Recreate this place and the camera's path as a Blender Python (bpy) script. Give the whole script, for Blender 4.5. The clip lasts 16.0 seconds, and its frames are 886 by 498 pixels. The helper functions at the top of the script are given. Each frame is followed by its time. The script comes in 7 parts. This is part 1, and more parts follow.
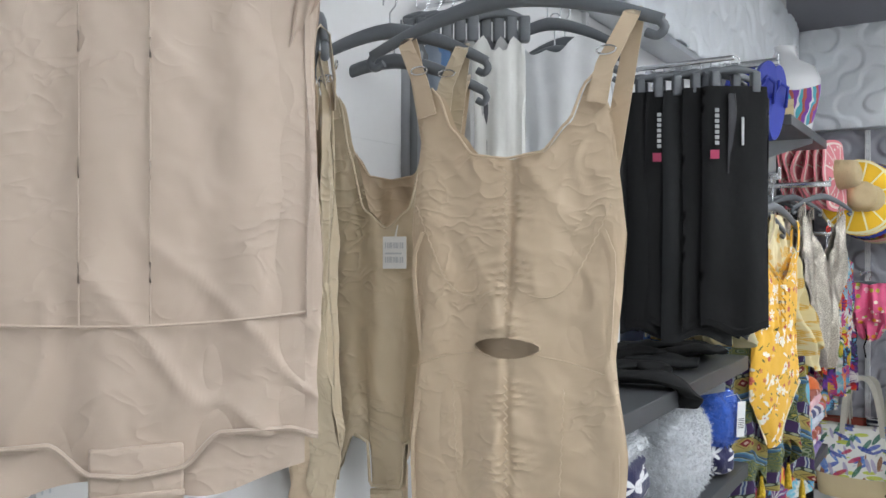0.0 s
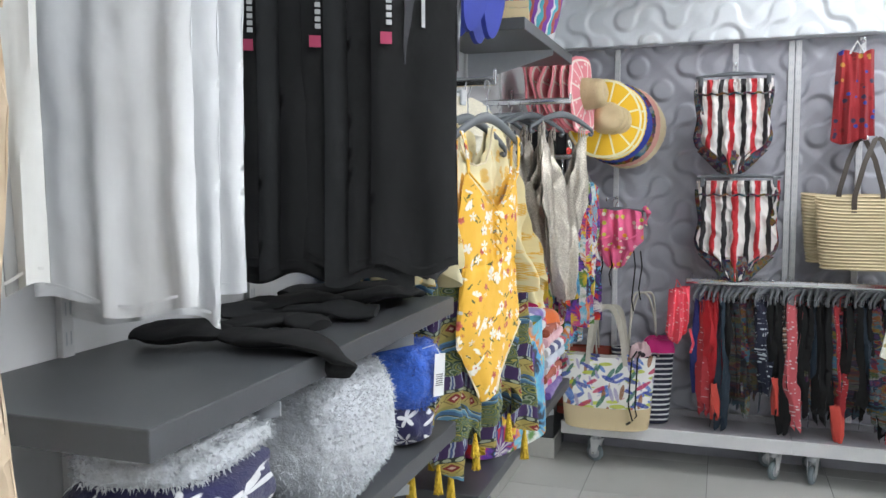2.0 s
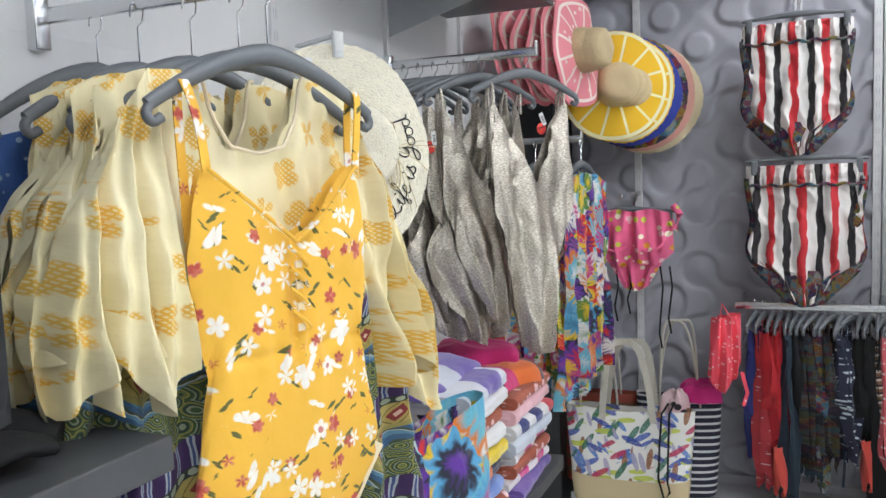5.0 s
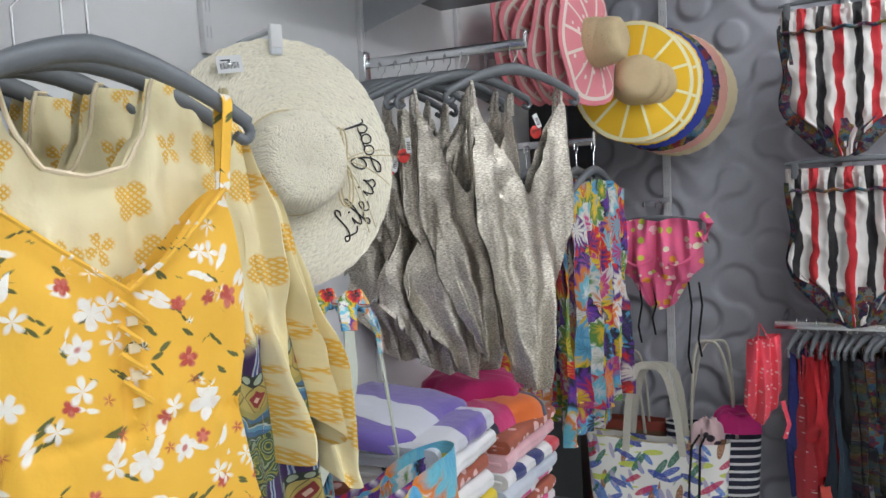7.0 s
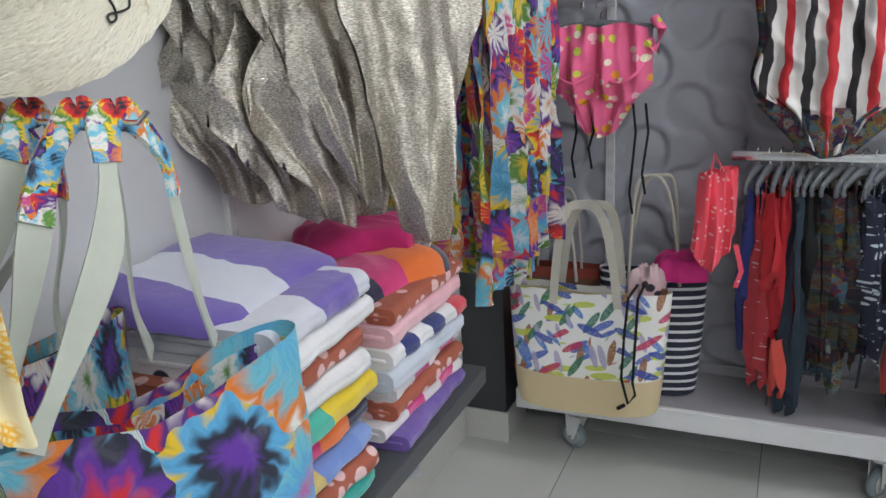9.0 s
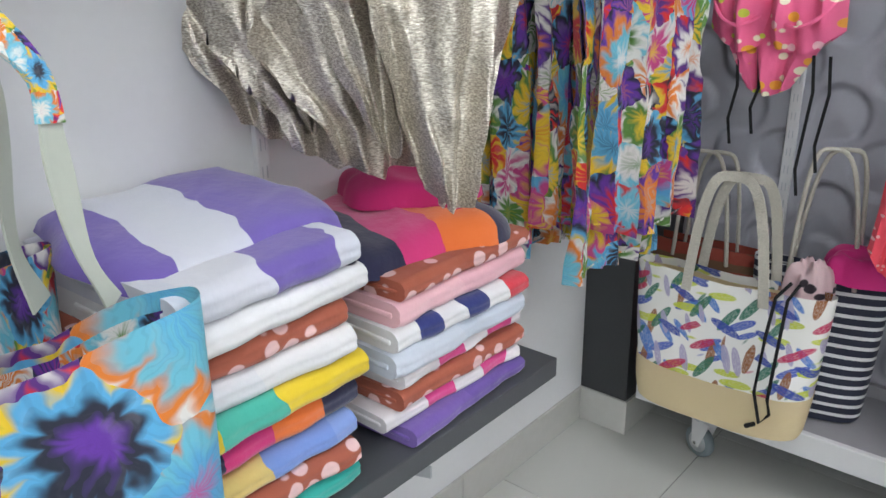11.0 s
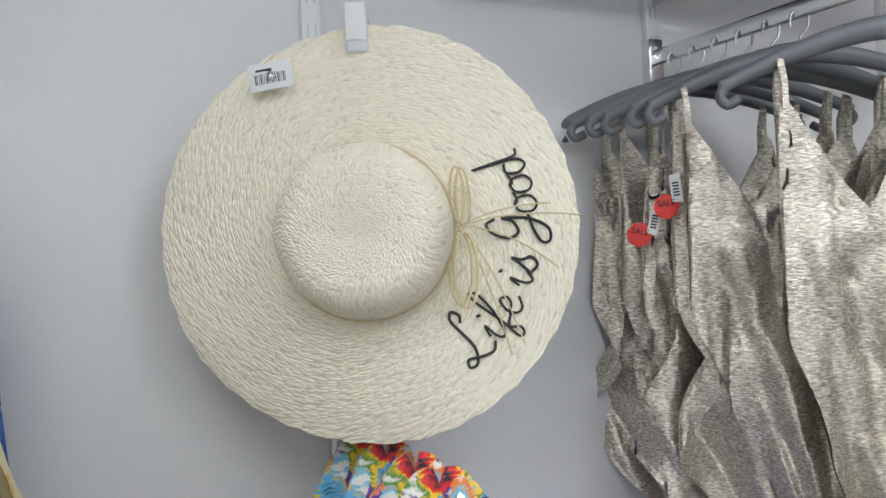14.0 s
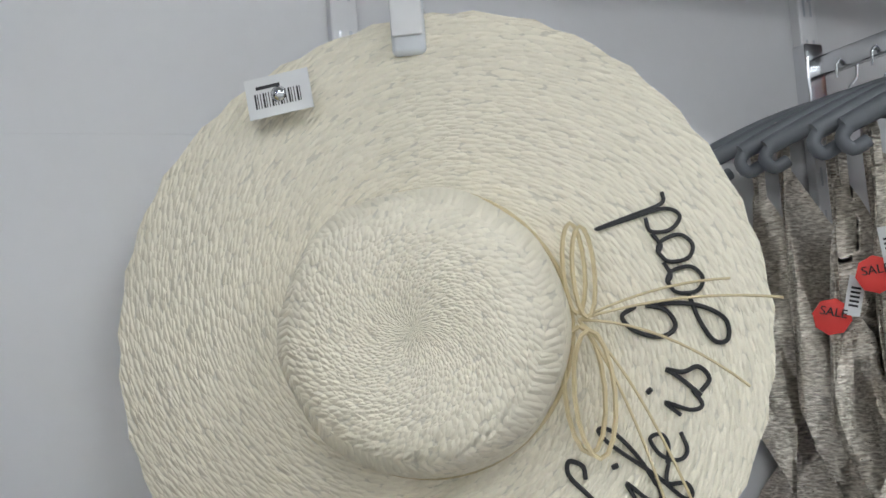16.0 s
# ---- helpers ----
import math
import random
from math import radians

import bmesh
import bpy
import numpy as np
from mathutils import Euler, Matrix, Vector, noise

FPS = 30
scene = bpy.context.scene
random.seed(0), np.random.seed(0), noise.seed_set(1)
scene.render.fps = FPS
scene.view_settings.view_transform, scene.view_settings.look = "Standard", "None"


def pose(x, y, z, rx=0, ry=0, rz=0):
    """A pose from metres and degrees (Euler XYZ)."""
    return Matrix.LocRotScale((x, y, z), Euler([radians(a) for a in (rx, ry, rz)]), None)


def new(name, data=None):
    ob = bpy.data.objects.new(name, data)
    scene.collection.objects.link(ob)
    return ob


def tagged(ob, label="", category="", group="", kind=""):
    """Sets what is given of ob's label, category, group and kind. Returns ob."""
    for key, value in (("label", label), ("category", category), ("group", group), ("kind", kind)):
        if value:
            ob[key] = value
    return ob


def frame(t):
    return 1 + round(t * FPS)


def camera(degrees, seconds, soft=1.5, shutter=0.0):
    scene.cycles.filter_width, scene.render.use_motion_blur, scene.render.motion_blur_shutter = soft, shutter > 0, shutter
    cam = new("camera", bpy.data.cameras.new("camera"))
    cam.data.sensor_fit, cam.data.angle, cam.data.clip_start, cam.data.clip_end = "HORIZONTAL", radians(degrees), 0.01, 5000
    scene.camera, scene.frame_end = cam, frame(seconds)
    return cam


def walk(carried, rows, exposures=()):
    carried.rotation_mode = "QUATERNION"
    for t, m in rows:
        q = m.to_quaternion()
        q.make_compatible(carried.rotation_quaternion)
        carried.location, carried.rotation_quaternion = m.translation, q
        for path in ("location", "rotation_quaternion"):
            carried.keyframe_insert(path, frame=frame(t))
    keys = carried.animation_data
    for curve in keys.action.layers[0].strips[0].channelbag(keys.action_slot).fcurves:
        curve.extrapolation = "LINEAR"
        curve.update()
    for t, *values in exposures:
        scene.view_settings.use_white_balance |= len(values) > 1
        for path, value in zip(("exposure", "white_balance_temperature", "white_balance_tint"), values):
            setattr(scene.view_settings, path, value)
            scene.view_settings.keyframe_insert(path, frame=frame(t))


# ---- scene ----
cam = camera(57.2, 16.0)
METRES, EYE, TILT, LEAN, TURN = 4.0, 1.61, 0.0, 0.0, 33.0
ROWS = [
    (0.0, 0.0, 0.0, 0.0, 0.0, 0.0, 0.0),
    (0.5, -0.0006, 0.0368, -0.006, -8.83, -2.07, 0.12),
    (1.0, 0.0283, 0.068, -0.0085, -11.83, -3.43, 0.32),
    (1.5, 0.0721, 0.0947, -0.005, -13.0, -4.08, 0.48),
    (2.0, 0.1006, 0.1236, -0.0074, -14.08, -4.86, 0.19),
    (2.5, 0.125, 0.1682, -0.0071, -15.55, -5.77, -0.28),
    (3.0, 0.1575, 0.21, -0.0135, -16.68, -6.9, -0.43),
    (3.5, 0.2006, 0.2514, -0.0132, -16.63, -7.63, -0.29),
    (4.0, 0.2281, 0.2858, -0.0185, -15.03, -7.71, 0.46),
    (4.5, 0.2471, 0.3352, -0.0122, -12.17, -5.7, 1.35),
    (7.0, 0.326, 0.4293, -0.0037, -6.0, -4.85, 2.94),
    (7.5, 0.3254, 0.4597, -0.0141, -7.99, -9.51, 2.8),
    (8.0, 0.328, 0.4856, -0.0236, -10.31, -13.83, 2.41),
    (10.5, 0.4475, 0.6229, -0.0392, -4.17, -19.77, 0.28),
    (11.0, 0.4579, 0.6187, -0.0426, 7.13, -20.41, 0.74),
    (11.5, 0.4614, 0.6162, -0.0394, 15.31, -18.28, 1.76),
    (12.0, 0.4646, 0.6114, -0.023, 19.9, -13.81, 2.1),
    (12.5, 0.4626, 0.6045, -0.0091, 24.12, -9.4, 2.2),
    (13.0, 0.4586, 0.6011, -0.0001, 27.52, -5.88, 2.44),
    (13.5, 0.4501, 0.6096, -0.0003, 29.7, -3.07, 2.82),
    (14.0, 0.4279, 0.6321, 0.0037, 31.19, -0.51, 3.1),
    (14.5, 0.4051, 0.6557, 0.0047, 32.94, 1.16, 3.55),
    (15.0, 0.3878, 0.6769, 0.0063, 35.1, 3.06, 3.8),
    (15.5, 0.3792, 0.6942, 0.0117, 36.97, 4.64, 3.71),
    (16.0, 0.3786, 0.6985, 0.0119, 35.38, 3.92, 4.39),
]
walk(cam, [(t, pose(0, 0, EYE, TILT, LEAN, TURN) @ pose(METRES * x, METRES * y, METRES * z, 90 + pitch, roll, yaw)) for t, x, y, z, yaw, pitch, roll in ROWS],
     exposures=[(0.0, -0.16), (1.5, 0.0), (3.5, 0.12), (4.5, 0.04), (7.0, -0.28), (8.0, -0.38), (10.5, 0.14), (12.0, 0.02), (13.5, -0.19), (16.0, -0.46)])

# ---- light: ceiling tube fittings ----
TUBE_POWER = 8.0
world = bpy.data.worlds.new("world")
scene.world = world
world.use_nodes = True
world.node_tree.nodes["Background"].inputs[0].default_value = (0.75, 0.8, 0.9, 1)
world.node_tree.nodes["Background"].inputs[1].default_value = 0.05
CEIL = 3.3
FITTINGS = [(x, y) for y in (-1.2, 0.6, 2.4, 4.2) for x in (0.80, 2.3)]
for fx, fy in FITTINGS:
    lamp = new("tube_light", bpy.data.lights.new("tube_light", "AREA"))
    lamp.data.shape, lamp.data.size, lamp.data.size_y = "RECTANGLE", 0.34, 1.2
    lamp.data.energy, lamp.data.color = TUBE_POWER, (0.90, 0.97, 1.0)
    lamp.matrix_world = pose(fx, fy, CEIL - 0.13)

# ---- materials ----
W = -0.965      # left wall's face
BACK = 5.42     # back wall's face
FRONT = 5.06    # front of the rolling base


class Nodes:
    """Short hand for a node tree."""

    def __init__(self, name):
        self.m = bpy.data.materials.new(name)
        self.m.use_nodes = True
        self.t = self.m.node_tree
        self.b = self.t.nodes["Principled BSDF"]

    def n(self, kind, **props):
        node = self.t.nodes.new(kind)
        for k, v in props.items():
            if k == "op":
                node.operation = v
            elif k == "feature":
                node.feature = v
            elif k == "blend":
                node.blend_type = v
        return node

    def put(self, value, socket):
        if isinstance(value, bpy.types.NodeSocket):
            self.t.links.new(value, socket)
        elif isinstance(value, (tuple, list)) and len(value) == 3 and socket.type == "RGBA":
            socket.default_value = (*value, 1)
        else:
            socket.default_value = value

    def math(self, op, a, b=0.0, c=0.0):
        node = self.n("ShaderNodeMath", op=op)
        self.put(a, node.inputs[0])
        self.put(b, node.inputs[1])
        self.put(c, node.inputs[2])
        return node.outputs[0]

    def vmath(self, op, a, b=(0, 0, 0)):
        node = self.n("ShaderNodeVectorMath", op=op)
        self.put(a, node.inputs[0])
        self.put(b, node.inputs[1])
        return node.outputs[0]

    def mix(self, f, a, b, blend="MIX"):
        node = self.n("ShaderNodeMix", blend=blend)
        node.data_type = "RGBA"
        self.put(f, node.inputs[0])
        self.put(a, node.inputs[6])
        self.put(b, node.inputs[7])
        return node.outputs[2]

    def coords(self, scale=1.0, stretch=(1, 1, 1)):
        tc = self.n("ShaderNodeTexCoord")
        out = tc.outputs["Object"]
        if stretch != (1, 1, 1) or scale != 1.0:
            out = self.vmath("MULTIPLY", out, tuple(scale * s for s in stretch))
        return out

    def noise(self, vec, scale, detail=3.0, rough=0.5):
        node = self.n("ShaderNodeTexNoise")
        self.put(vec, node.inputs["Vector"])
        node.inputs["Scale"].default_value = scale
        node.inputs["Detail"].default_value = detail
        node.inputs["Roughness"].default_value = rough
        return node

    def voronoi(self, vec, scale, feature="F1", rand=1.0):
        node = self.n("ShaderNodeTexVoronoi", feature=feature)
        self.put(vec, node.inputs["Vector"])
        node.inputs["Scale"].default_value = scale
        node.inputs["Randomness"].default_value = rand
        return node

    def ramp(self, f, stops, interp="LINEAR"):
        node = self.n("ShaderNodeValToRGB")
        node.color_ramp.interpolation = interp
        els = node.color_ramp.elements
        while len(els) < len(stops):
            els.new(0.5)
        for e, (p, c) in zip(els, stops):
            e.position, e.color = p, (*c, 1)
        self.put(f, node.inputs[0])
        return node.outputs[0]

    def step(self, f, a, b):
        node = self.n("ShaderNodeMapRange")
        node.interpolation_type = "SMOOTHSTEP"
        self.put(f, node.inputs[0])
        node.inputs[1].default_value, node.inputs[2].default_value = a, b
        return node.outputs[0]

    def bump(self, height, strength=0.2, dist=0.01, prev=None):
        node = self.n("ShaderNodeBump")
        node.inputs["Strength"].default_value = strength
        node.inputs["Distance"].default_value = dist
        self.put(height, node.inputs["Height"])
        if prev is not None:
            self.t.links.new(prev, node.inputs["Normal"])
        return node.outputs[0]

    def done(self, color, rough=0.8, metal=0.0, normal=None, sheen=0.0, spec=None):
        self.put(color, self.b.inputs["Base Color"])
        self.put(rough, self.b.inputs["Roughness"])
        self.put(metal, self.b.inputs["Metallic"])
        if normal is not None:
            self.t.links.new(normal, self.b.inputs["Normal"])
        if sheen:
            self.b.inputs["Sheen Weight"].default_value = sheen
        if spec is not None:
            self.b.inputs["Specular IOR Level"].default_value = spec
        return self.m

    def random(self):
        return self.n("ShaderNodeObjectInfo").outputs["Random"]


def scaled(c, k):
    return tuple(min(1.0, v * k) for v in c)


def plain(name, color, rough=0.5, metal=0.0, vary=0.12, grain=40.0, bump=0.05, spec=None):
    s = Nodes(name)
    v = s.coords()
    a = s.noise(v, 3.0, 4.0).outputs[0]
    b = s.noise(v, grain, 3.0).outputs[0]
    f = s.math("ADD", s.math("MULTIPLY", a, 0.6), s.math("MULTIPLY", b, 0.4))
    col = s.ramp(f, [(0.25, scaled(color, 1 - vary)), (0.75, scaled(color, 1 + vary))])
    r = s.math("ADD", rough - 0.06, s.math("MULTIPLY", a, 0.12))
    return s.done(col, r, metal, s.bump(b, bump, 0.004), spec=spec)


def cloth(name, color, rough=0.85, vary=0.08, weave=900.0, sheen=0.15, wrinkle=0.25, color2=None, wscale=14.0, spec=0.4):
    """Plain woven or knitted fabric with creases."""
    s = Nodes(name)
    v = s.coords()
    a = s.noise(v, 5.0, 4.0).outputs[0]
    w = s.noise(s.coords(1.0, (1.0, 1.0, 0.75)), wscale, 3.0, 0.5).outputs[0]
    fine = s.noise(v, weave, 2.0).outputs[0]
    col = s.ramp(a, [(0.3, scaled(color, 1 - vary)), (0.7, color2 or scaled(color, 1 + vary))])
    n1 = s.bump(w, wrinkle, 0.02)
    return s.done(col, rough, 0.0, s.bump(fine, 0.12, 0.001, n1), sheen, spec)


def satin(name, color, rough=0.45, crease=0.5):
    """Shiny stretch nylon with sharp fine creases."""
    s = Nodes(name)
    v = s.coords()
    a = s.noise(v, 4.0, 3.0).outputs[0]
    warp = s.noise(v, 9.0, 2.0)
    p = s.vmath("ADD", v, s.vmath("MULTIPLY", s.vmath("SUBTRACT", warp.outputs["Color"], (0.5, 0.5, 0.5)), (0.10, 0.10, 0.10)))
    soft = s.noise(p, 13.0, 2.0, 0.5).outputs[0]
    sharp = s.noise(s.vmath("MULTIPLY", p, (0.6, 1.0, 1.1)), 34.0, 1.0, 0.5).outputs[0]
    ridge = s.math("POWER", s.math("SUBTRACT", 1.0, s.math("ABSOLUTE", s.math("MULTIPLY", s.math("SUBTRACT", sharp, 0.5), 5.0))), 3.0)
    where = s.step(s.noise(v, 7.0, 2.0).outputs[0], 0.42, 0.62)
    fine = s.noise(v, 1100.0, 1.0).outputs[0]
    col = s.ramp(a, [(0.3, scaled(color, 0.95)), (0.7, scaled(color, 1.05))])
    n = s.bump(s.math("MULTIPLY", s.math("MAXIMUM", ridge, 0.0), where), crease, 0.006, s.bump(soft, 0.35, 0.02))
    return s.done(col, rough, 0, s.bump(fine, 0.08, 0.0008, n), 0.1)


def cloth_normal(s, v, wrinkle=0.22, wscale=16.0):
    w = s.noise(v, wscale, 4.0, 0.55).outputs[0]
    fine = s.noise(v, 800.0, 1.0).outputs[0]
    return s.bump(fine, 0.1, 0.001, s.bump(w, wrinkle, 0.02))


def flowers(s, vec, scale, petals=5.0, size=0.36, keep=0.45, soft=0.03, deep=0.28, rand=0.8, point=0.7):
    """A mask of petalled flowers, its centre mask and the random colour of each."""
    vo = s.voronoi(vec, scale, rand=rand)
    d = s.vmath("SUBTRACT", vec, vo.outputs["Position"])
    sep = s.n("ShaderNodeSeparateXYZ")
    s.put(d, sep.inputs[0])
    ang = s.math("ARCTAN2", sep.outputs[2], sep.outputs[0])
    rnd = s.n("ShaderNodeSeparateColor")
    s.put(vo.outputs["Color"], rnd.inputs[0])
    wob = s.math("ABSOLUTE", s.math("COSINE", s.math("ADD", s.math("MULTIPLY", ang, petals / 2), s.math("MULTIPLY", rnd.outputs[0], 6.28))))
    wob = s.math("POWER", wob, point)
    rad = s.math("MULTIPLY", s.math("ADD", 1.0 - 2 * deep, s.math("MULTIPLY", wob, 2 * deep)), size)
    rad = s.math("MULTIPLY", rad, s.math("ADD", 0.7, s.math("MULTIPLY", rnd.outputs[1], 0.45)))
    mask = s.step(s.math("SUBTRACT", rad, vo.outputs["Distance"]), -soft, soft)
    mask = s.math("MULTIPLY", mask, s.math("GREATER_THAN", rnd.outputs[2], 1.0 - keep))
    centre = s.math("MULTIPLY", s.step(vo.outputs["Distance"], size * 0.3, size * 0.2), s.math("GREATER_THAN", rnd.outputs[2], 1.0 - keep))
    return mask, centre, rnd


def flat(s, scale=1.0):
    """Object coordinates with the depth left out, so that prints are drawn as on cloth."""
    return s.coords(scale, (1, 0.0, 1))


def yellow_floral(name):
    """Marigold cloth with white blossoms and lilies, small dark red blossoms and olive sprigs."""
    s = Nodes(name)
    v = flat(s)
    warp = s.noise(v, 30.0, 2.0)
    vv = s.vmath("ADD", v, s.vmath("MULTIPLY", s.vmath("SUBTRACT", warp.outputs["Color"], (0.5, 0.5, 0.5)), (0.012, 0, 0.012)))
    base = s.ramp(s.noise(v, 6.0).outputs[0], [(0.3, (0.80, 0.445, 0.045)), (0.7, (0.86, 0.49, 0.055))])

    def sprig(angle, shift, thin, scale, size, keep):
        tilt = s.n("ShaderNodeVectorRotate")
        s.put(s.vmath("ADD", vv, (shift, 0.0, shift * 0.6)), tilt.inputs["Vector"])
        tilt.rotation_type = "Y_AXIS"
        tilt.inputs["Angle"].default_value = angle
        return flowers(s, s.vmath("MULTIPLY", tilt.outputs[0], (1.0, 0.0, thin)), scale, 2.0, size, keep, 0.05)[0]

    olive = s.math("MAXIMUM", sprig(0.5, 0.11, 3.0, 26.0, 0.44, 0.20), sprig(-0.7, 0.37, 3.2, 30.0, 0.42, 0.22))
    lily = s.math("MAXIMUM", sprig(1.0, 0.31, 2.6, 20.0, 0.46, 0.22), sprig(-0.4, 0.53, 2.8, 20.0, 0.46, 0.20))
    big, mid, rb = flowers(s, vv, 25.0, 5.0, 0.50, 0.50, 0.05, 0.24)
    small, mid2, _ = flowers(s, s.vmath("ADD", vv, (0.37, 0.0, 0.21)), 33.0, 5.0, 0.42, 0.34, 0.06, 0.18)
    blotch = s.step(s.noise(vv, 90.0, 2.0).outputs[0], 0.45, 0.65)
    white = s.mix(s.math("MULTIPLY", blotch, 0.4), (0.88, 0.84, 0.79), (0.80, 0.66, 0.56))
    col = s.mix(olive, base, (0.11, 0.11, 0.03))
    col = s.mix(lily, col, white)
    col = s.mix(small, col, s.mix(blotch, (0.50, 0.07, 0.05), (0.62, 0.17, 0.13)))
    col = s.mix(big, col, white)
    col = s.mix(s.math("MULTIPLY", mid, 0.85), col, (0.52, 0.09, 0.08))
    return s.done(col, 0.8, 0, cloth_normal(s, v), 0.1)


def kimono_print(name, border=True):
    """Cream cloth with hatched gold fans above, bands of blue, green and gold ornament below."""
    s = Nodes(name)
    v = flat(s)
    sep = s.n("ShaderNodeSeparateXYZ")
    s.put(v, sep.inputs[0])
    x, z = sep.outputs[0], sep.outputs[2]
    base = s.ramp(s.noise(v, 4.0).outputs[0], [(0.35, (0.80, 0.69, 0.40)), (0.65, (0.85, 0.77, 0.52))])
    fan, _, _ = flowers(s, s.vmath("MULTIPLY", v, (1, 0, 0.85)), 21.0, 4.0, 0.55, 0.75, 0.05, 0.2, 0.55)
    hatch = s.math("MAXIMUM", s.step(s.math("SINE", s.math("MULTIPLY", s.math("ADD", x, z), 900.0)), -0.2, 0.2), s.step(s.math("SINE", s.math("MULTIPLY", s.math("SUBTRACT", x, z), 900.0)), 0.3, 0.6))
    top = s.mix(s.math("MULTIPLY", fan, s.math("ADD", 0.25, s.math("MULTIPLY", hatch, 0.7))), base, (0.76, 0.44, 0.045))
    normal = cloth_normal(s, v)
    if not border:
        return s.done(top, 0.82, 0, normal, 0.1)
    wn = s.noise(v, 20.0, 2.0)
    sway = s.math("MULTIPLY", s.math("SUBTRACT", wn.outputs[0], 0.5), 0.016)
    peak = s.math("MULTIPLY", s.math("ABSOLUTE", s.math("SUBTRACT", s.math("FRACT", s.math("MULTIPLY", x, 5.5)), 0.5)), 0.11)
    zz = s.math("ADD", s.math("ADD", z, sway), peak)
    cyc = s.math("FRACT", s.math("DIVIDE", zz, 0.185))

    def cell(period, lift):
        g = s.math("SUBTRACT", s.math("FRACT", s.math("DIVIDE", s.math("ADD", x, sway), period)), 0.5)
        f = s.math("MULTIPLY", s.math("SUBTRACT", cyc, lift), 0.185 / period)
        return g, f

    g, f = cell(0.034, 0.09)
    lozenge = s.math("ADD", s.math("MULTIPLY", s.math("ABSOLUTE", g), 1.3), s.math("ABSOLUTE", f))
    gold = s.ramp(lozenge, [(0.0, (0.62, 0.42, 0.34)), (0.14, (0.22, 0.025, 0.025)), (0.36, (0.40, 0.30, 0.08)), (0.56, (0.17, 0.13, 0.04)), (0.64, (0.42, 0.33, 0.10))], "CONSTANT")
    g, f = cell(0.013, 0.215)
    bead = s.ramp(s.math("SQRT", s.math("ADD", s.math("MULTIPLY", g, g), s.math("MULTIPLY", f, f))), [(0.0, (0.34, 0.38, 0.28)), (0.36, (0.03, 0.04, 0.03))], "CONSTANT")
    bars = s.ramp(s.math("FRACT", s.math("DIVIDE", s.math("ADD", x, sway), 0.019)), [(0.0, (0.05, 0.022, 0.10)), (0.48, (0.40, 0.44, 0.50)), (0.58, (0.05, 0.08, 0.22)), (0.70, (0.40, 0.44, 0.50)), (0.80, (0.05, 0.022, 0.10))], "CONSTANT")
    wave = s.ramp(s.math("FRACT", s.math("ADD", s.math("MULTIPLY", s.math("ADD", zz, s.math("MULTIPLY", x, 0.4)), 45.0), s.math("MULTIPLY", wn.outputs[0], 2.0))), [(0.0, (0.05, 0.12, 0.24)), (0.4, (0.10, 0.24, 0.38)), (0.7, (0.42, 0.46, 0.44)), (0.8, (0.06, 0.08, 0.05))], "CONSTANT")
    curl = s.voronoi(s.vmath("ADD", v, s.vmath("MULTIPLY", wn.outputs["Color"], (0.02, 0, 0.02))), 46.0)
    leafy = s.ramp(s.math("FRACT", s.math("MULTIPLY", curl.outputs["Distance"], 3.6)), [(0.0, (0.05, 0.09, 0.035)), (0.30, (0.26, 0.30, 0.20)), (0.48, (0.03, 0.055, 0.04)), (0.72, (0.16, 0.19, 0.06)), (0.90, (0.38, 0.32, 0.07))], "CONSTANT")
    low = s.mix(s.math("GREATER_THAN", cyc, 0.18), gold, bead)
    low = s.mix(s.math("GREATER_THAN", cyc, 0.25), low, bars)
    low = s.mix(s.math("GREATER_THAN", cyc, 0.45), low, leafy)
    low = s.mix(s.math("GREATER_THAN", cyc, 0.80), low, wave)
    low = s.mix(s.math("GREATER_THAN", cyc, 0.95), low, (0.32, 0.27, 0.08))
    edge = s.math("ADD", z, s.math("MULTIPLY", s.noise(v, 12.0, 3.0).outputs[0], 0.12))
    return s.done(s.mix(s.step(edge, -0.27, -0.30), top, low), 0.82, 0, normal, 0.1)


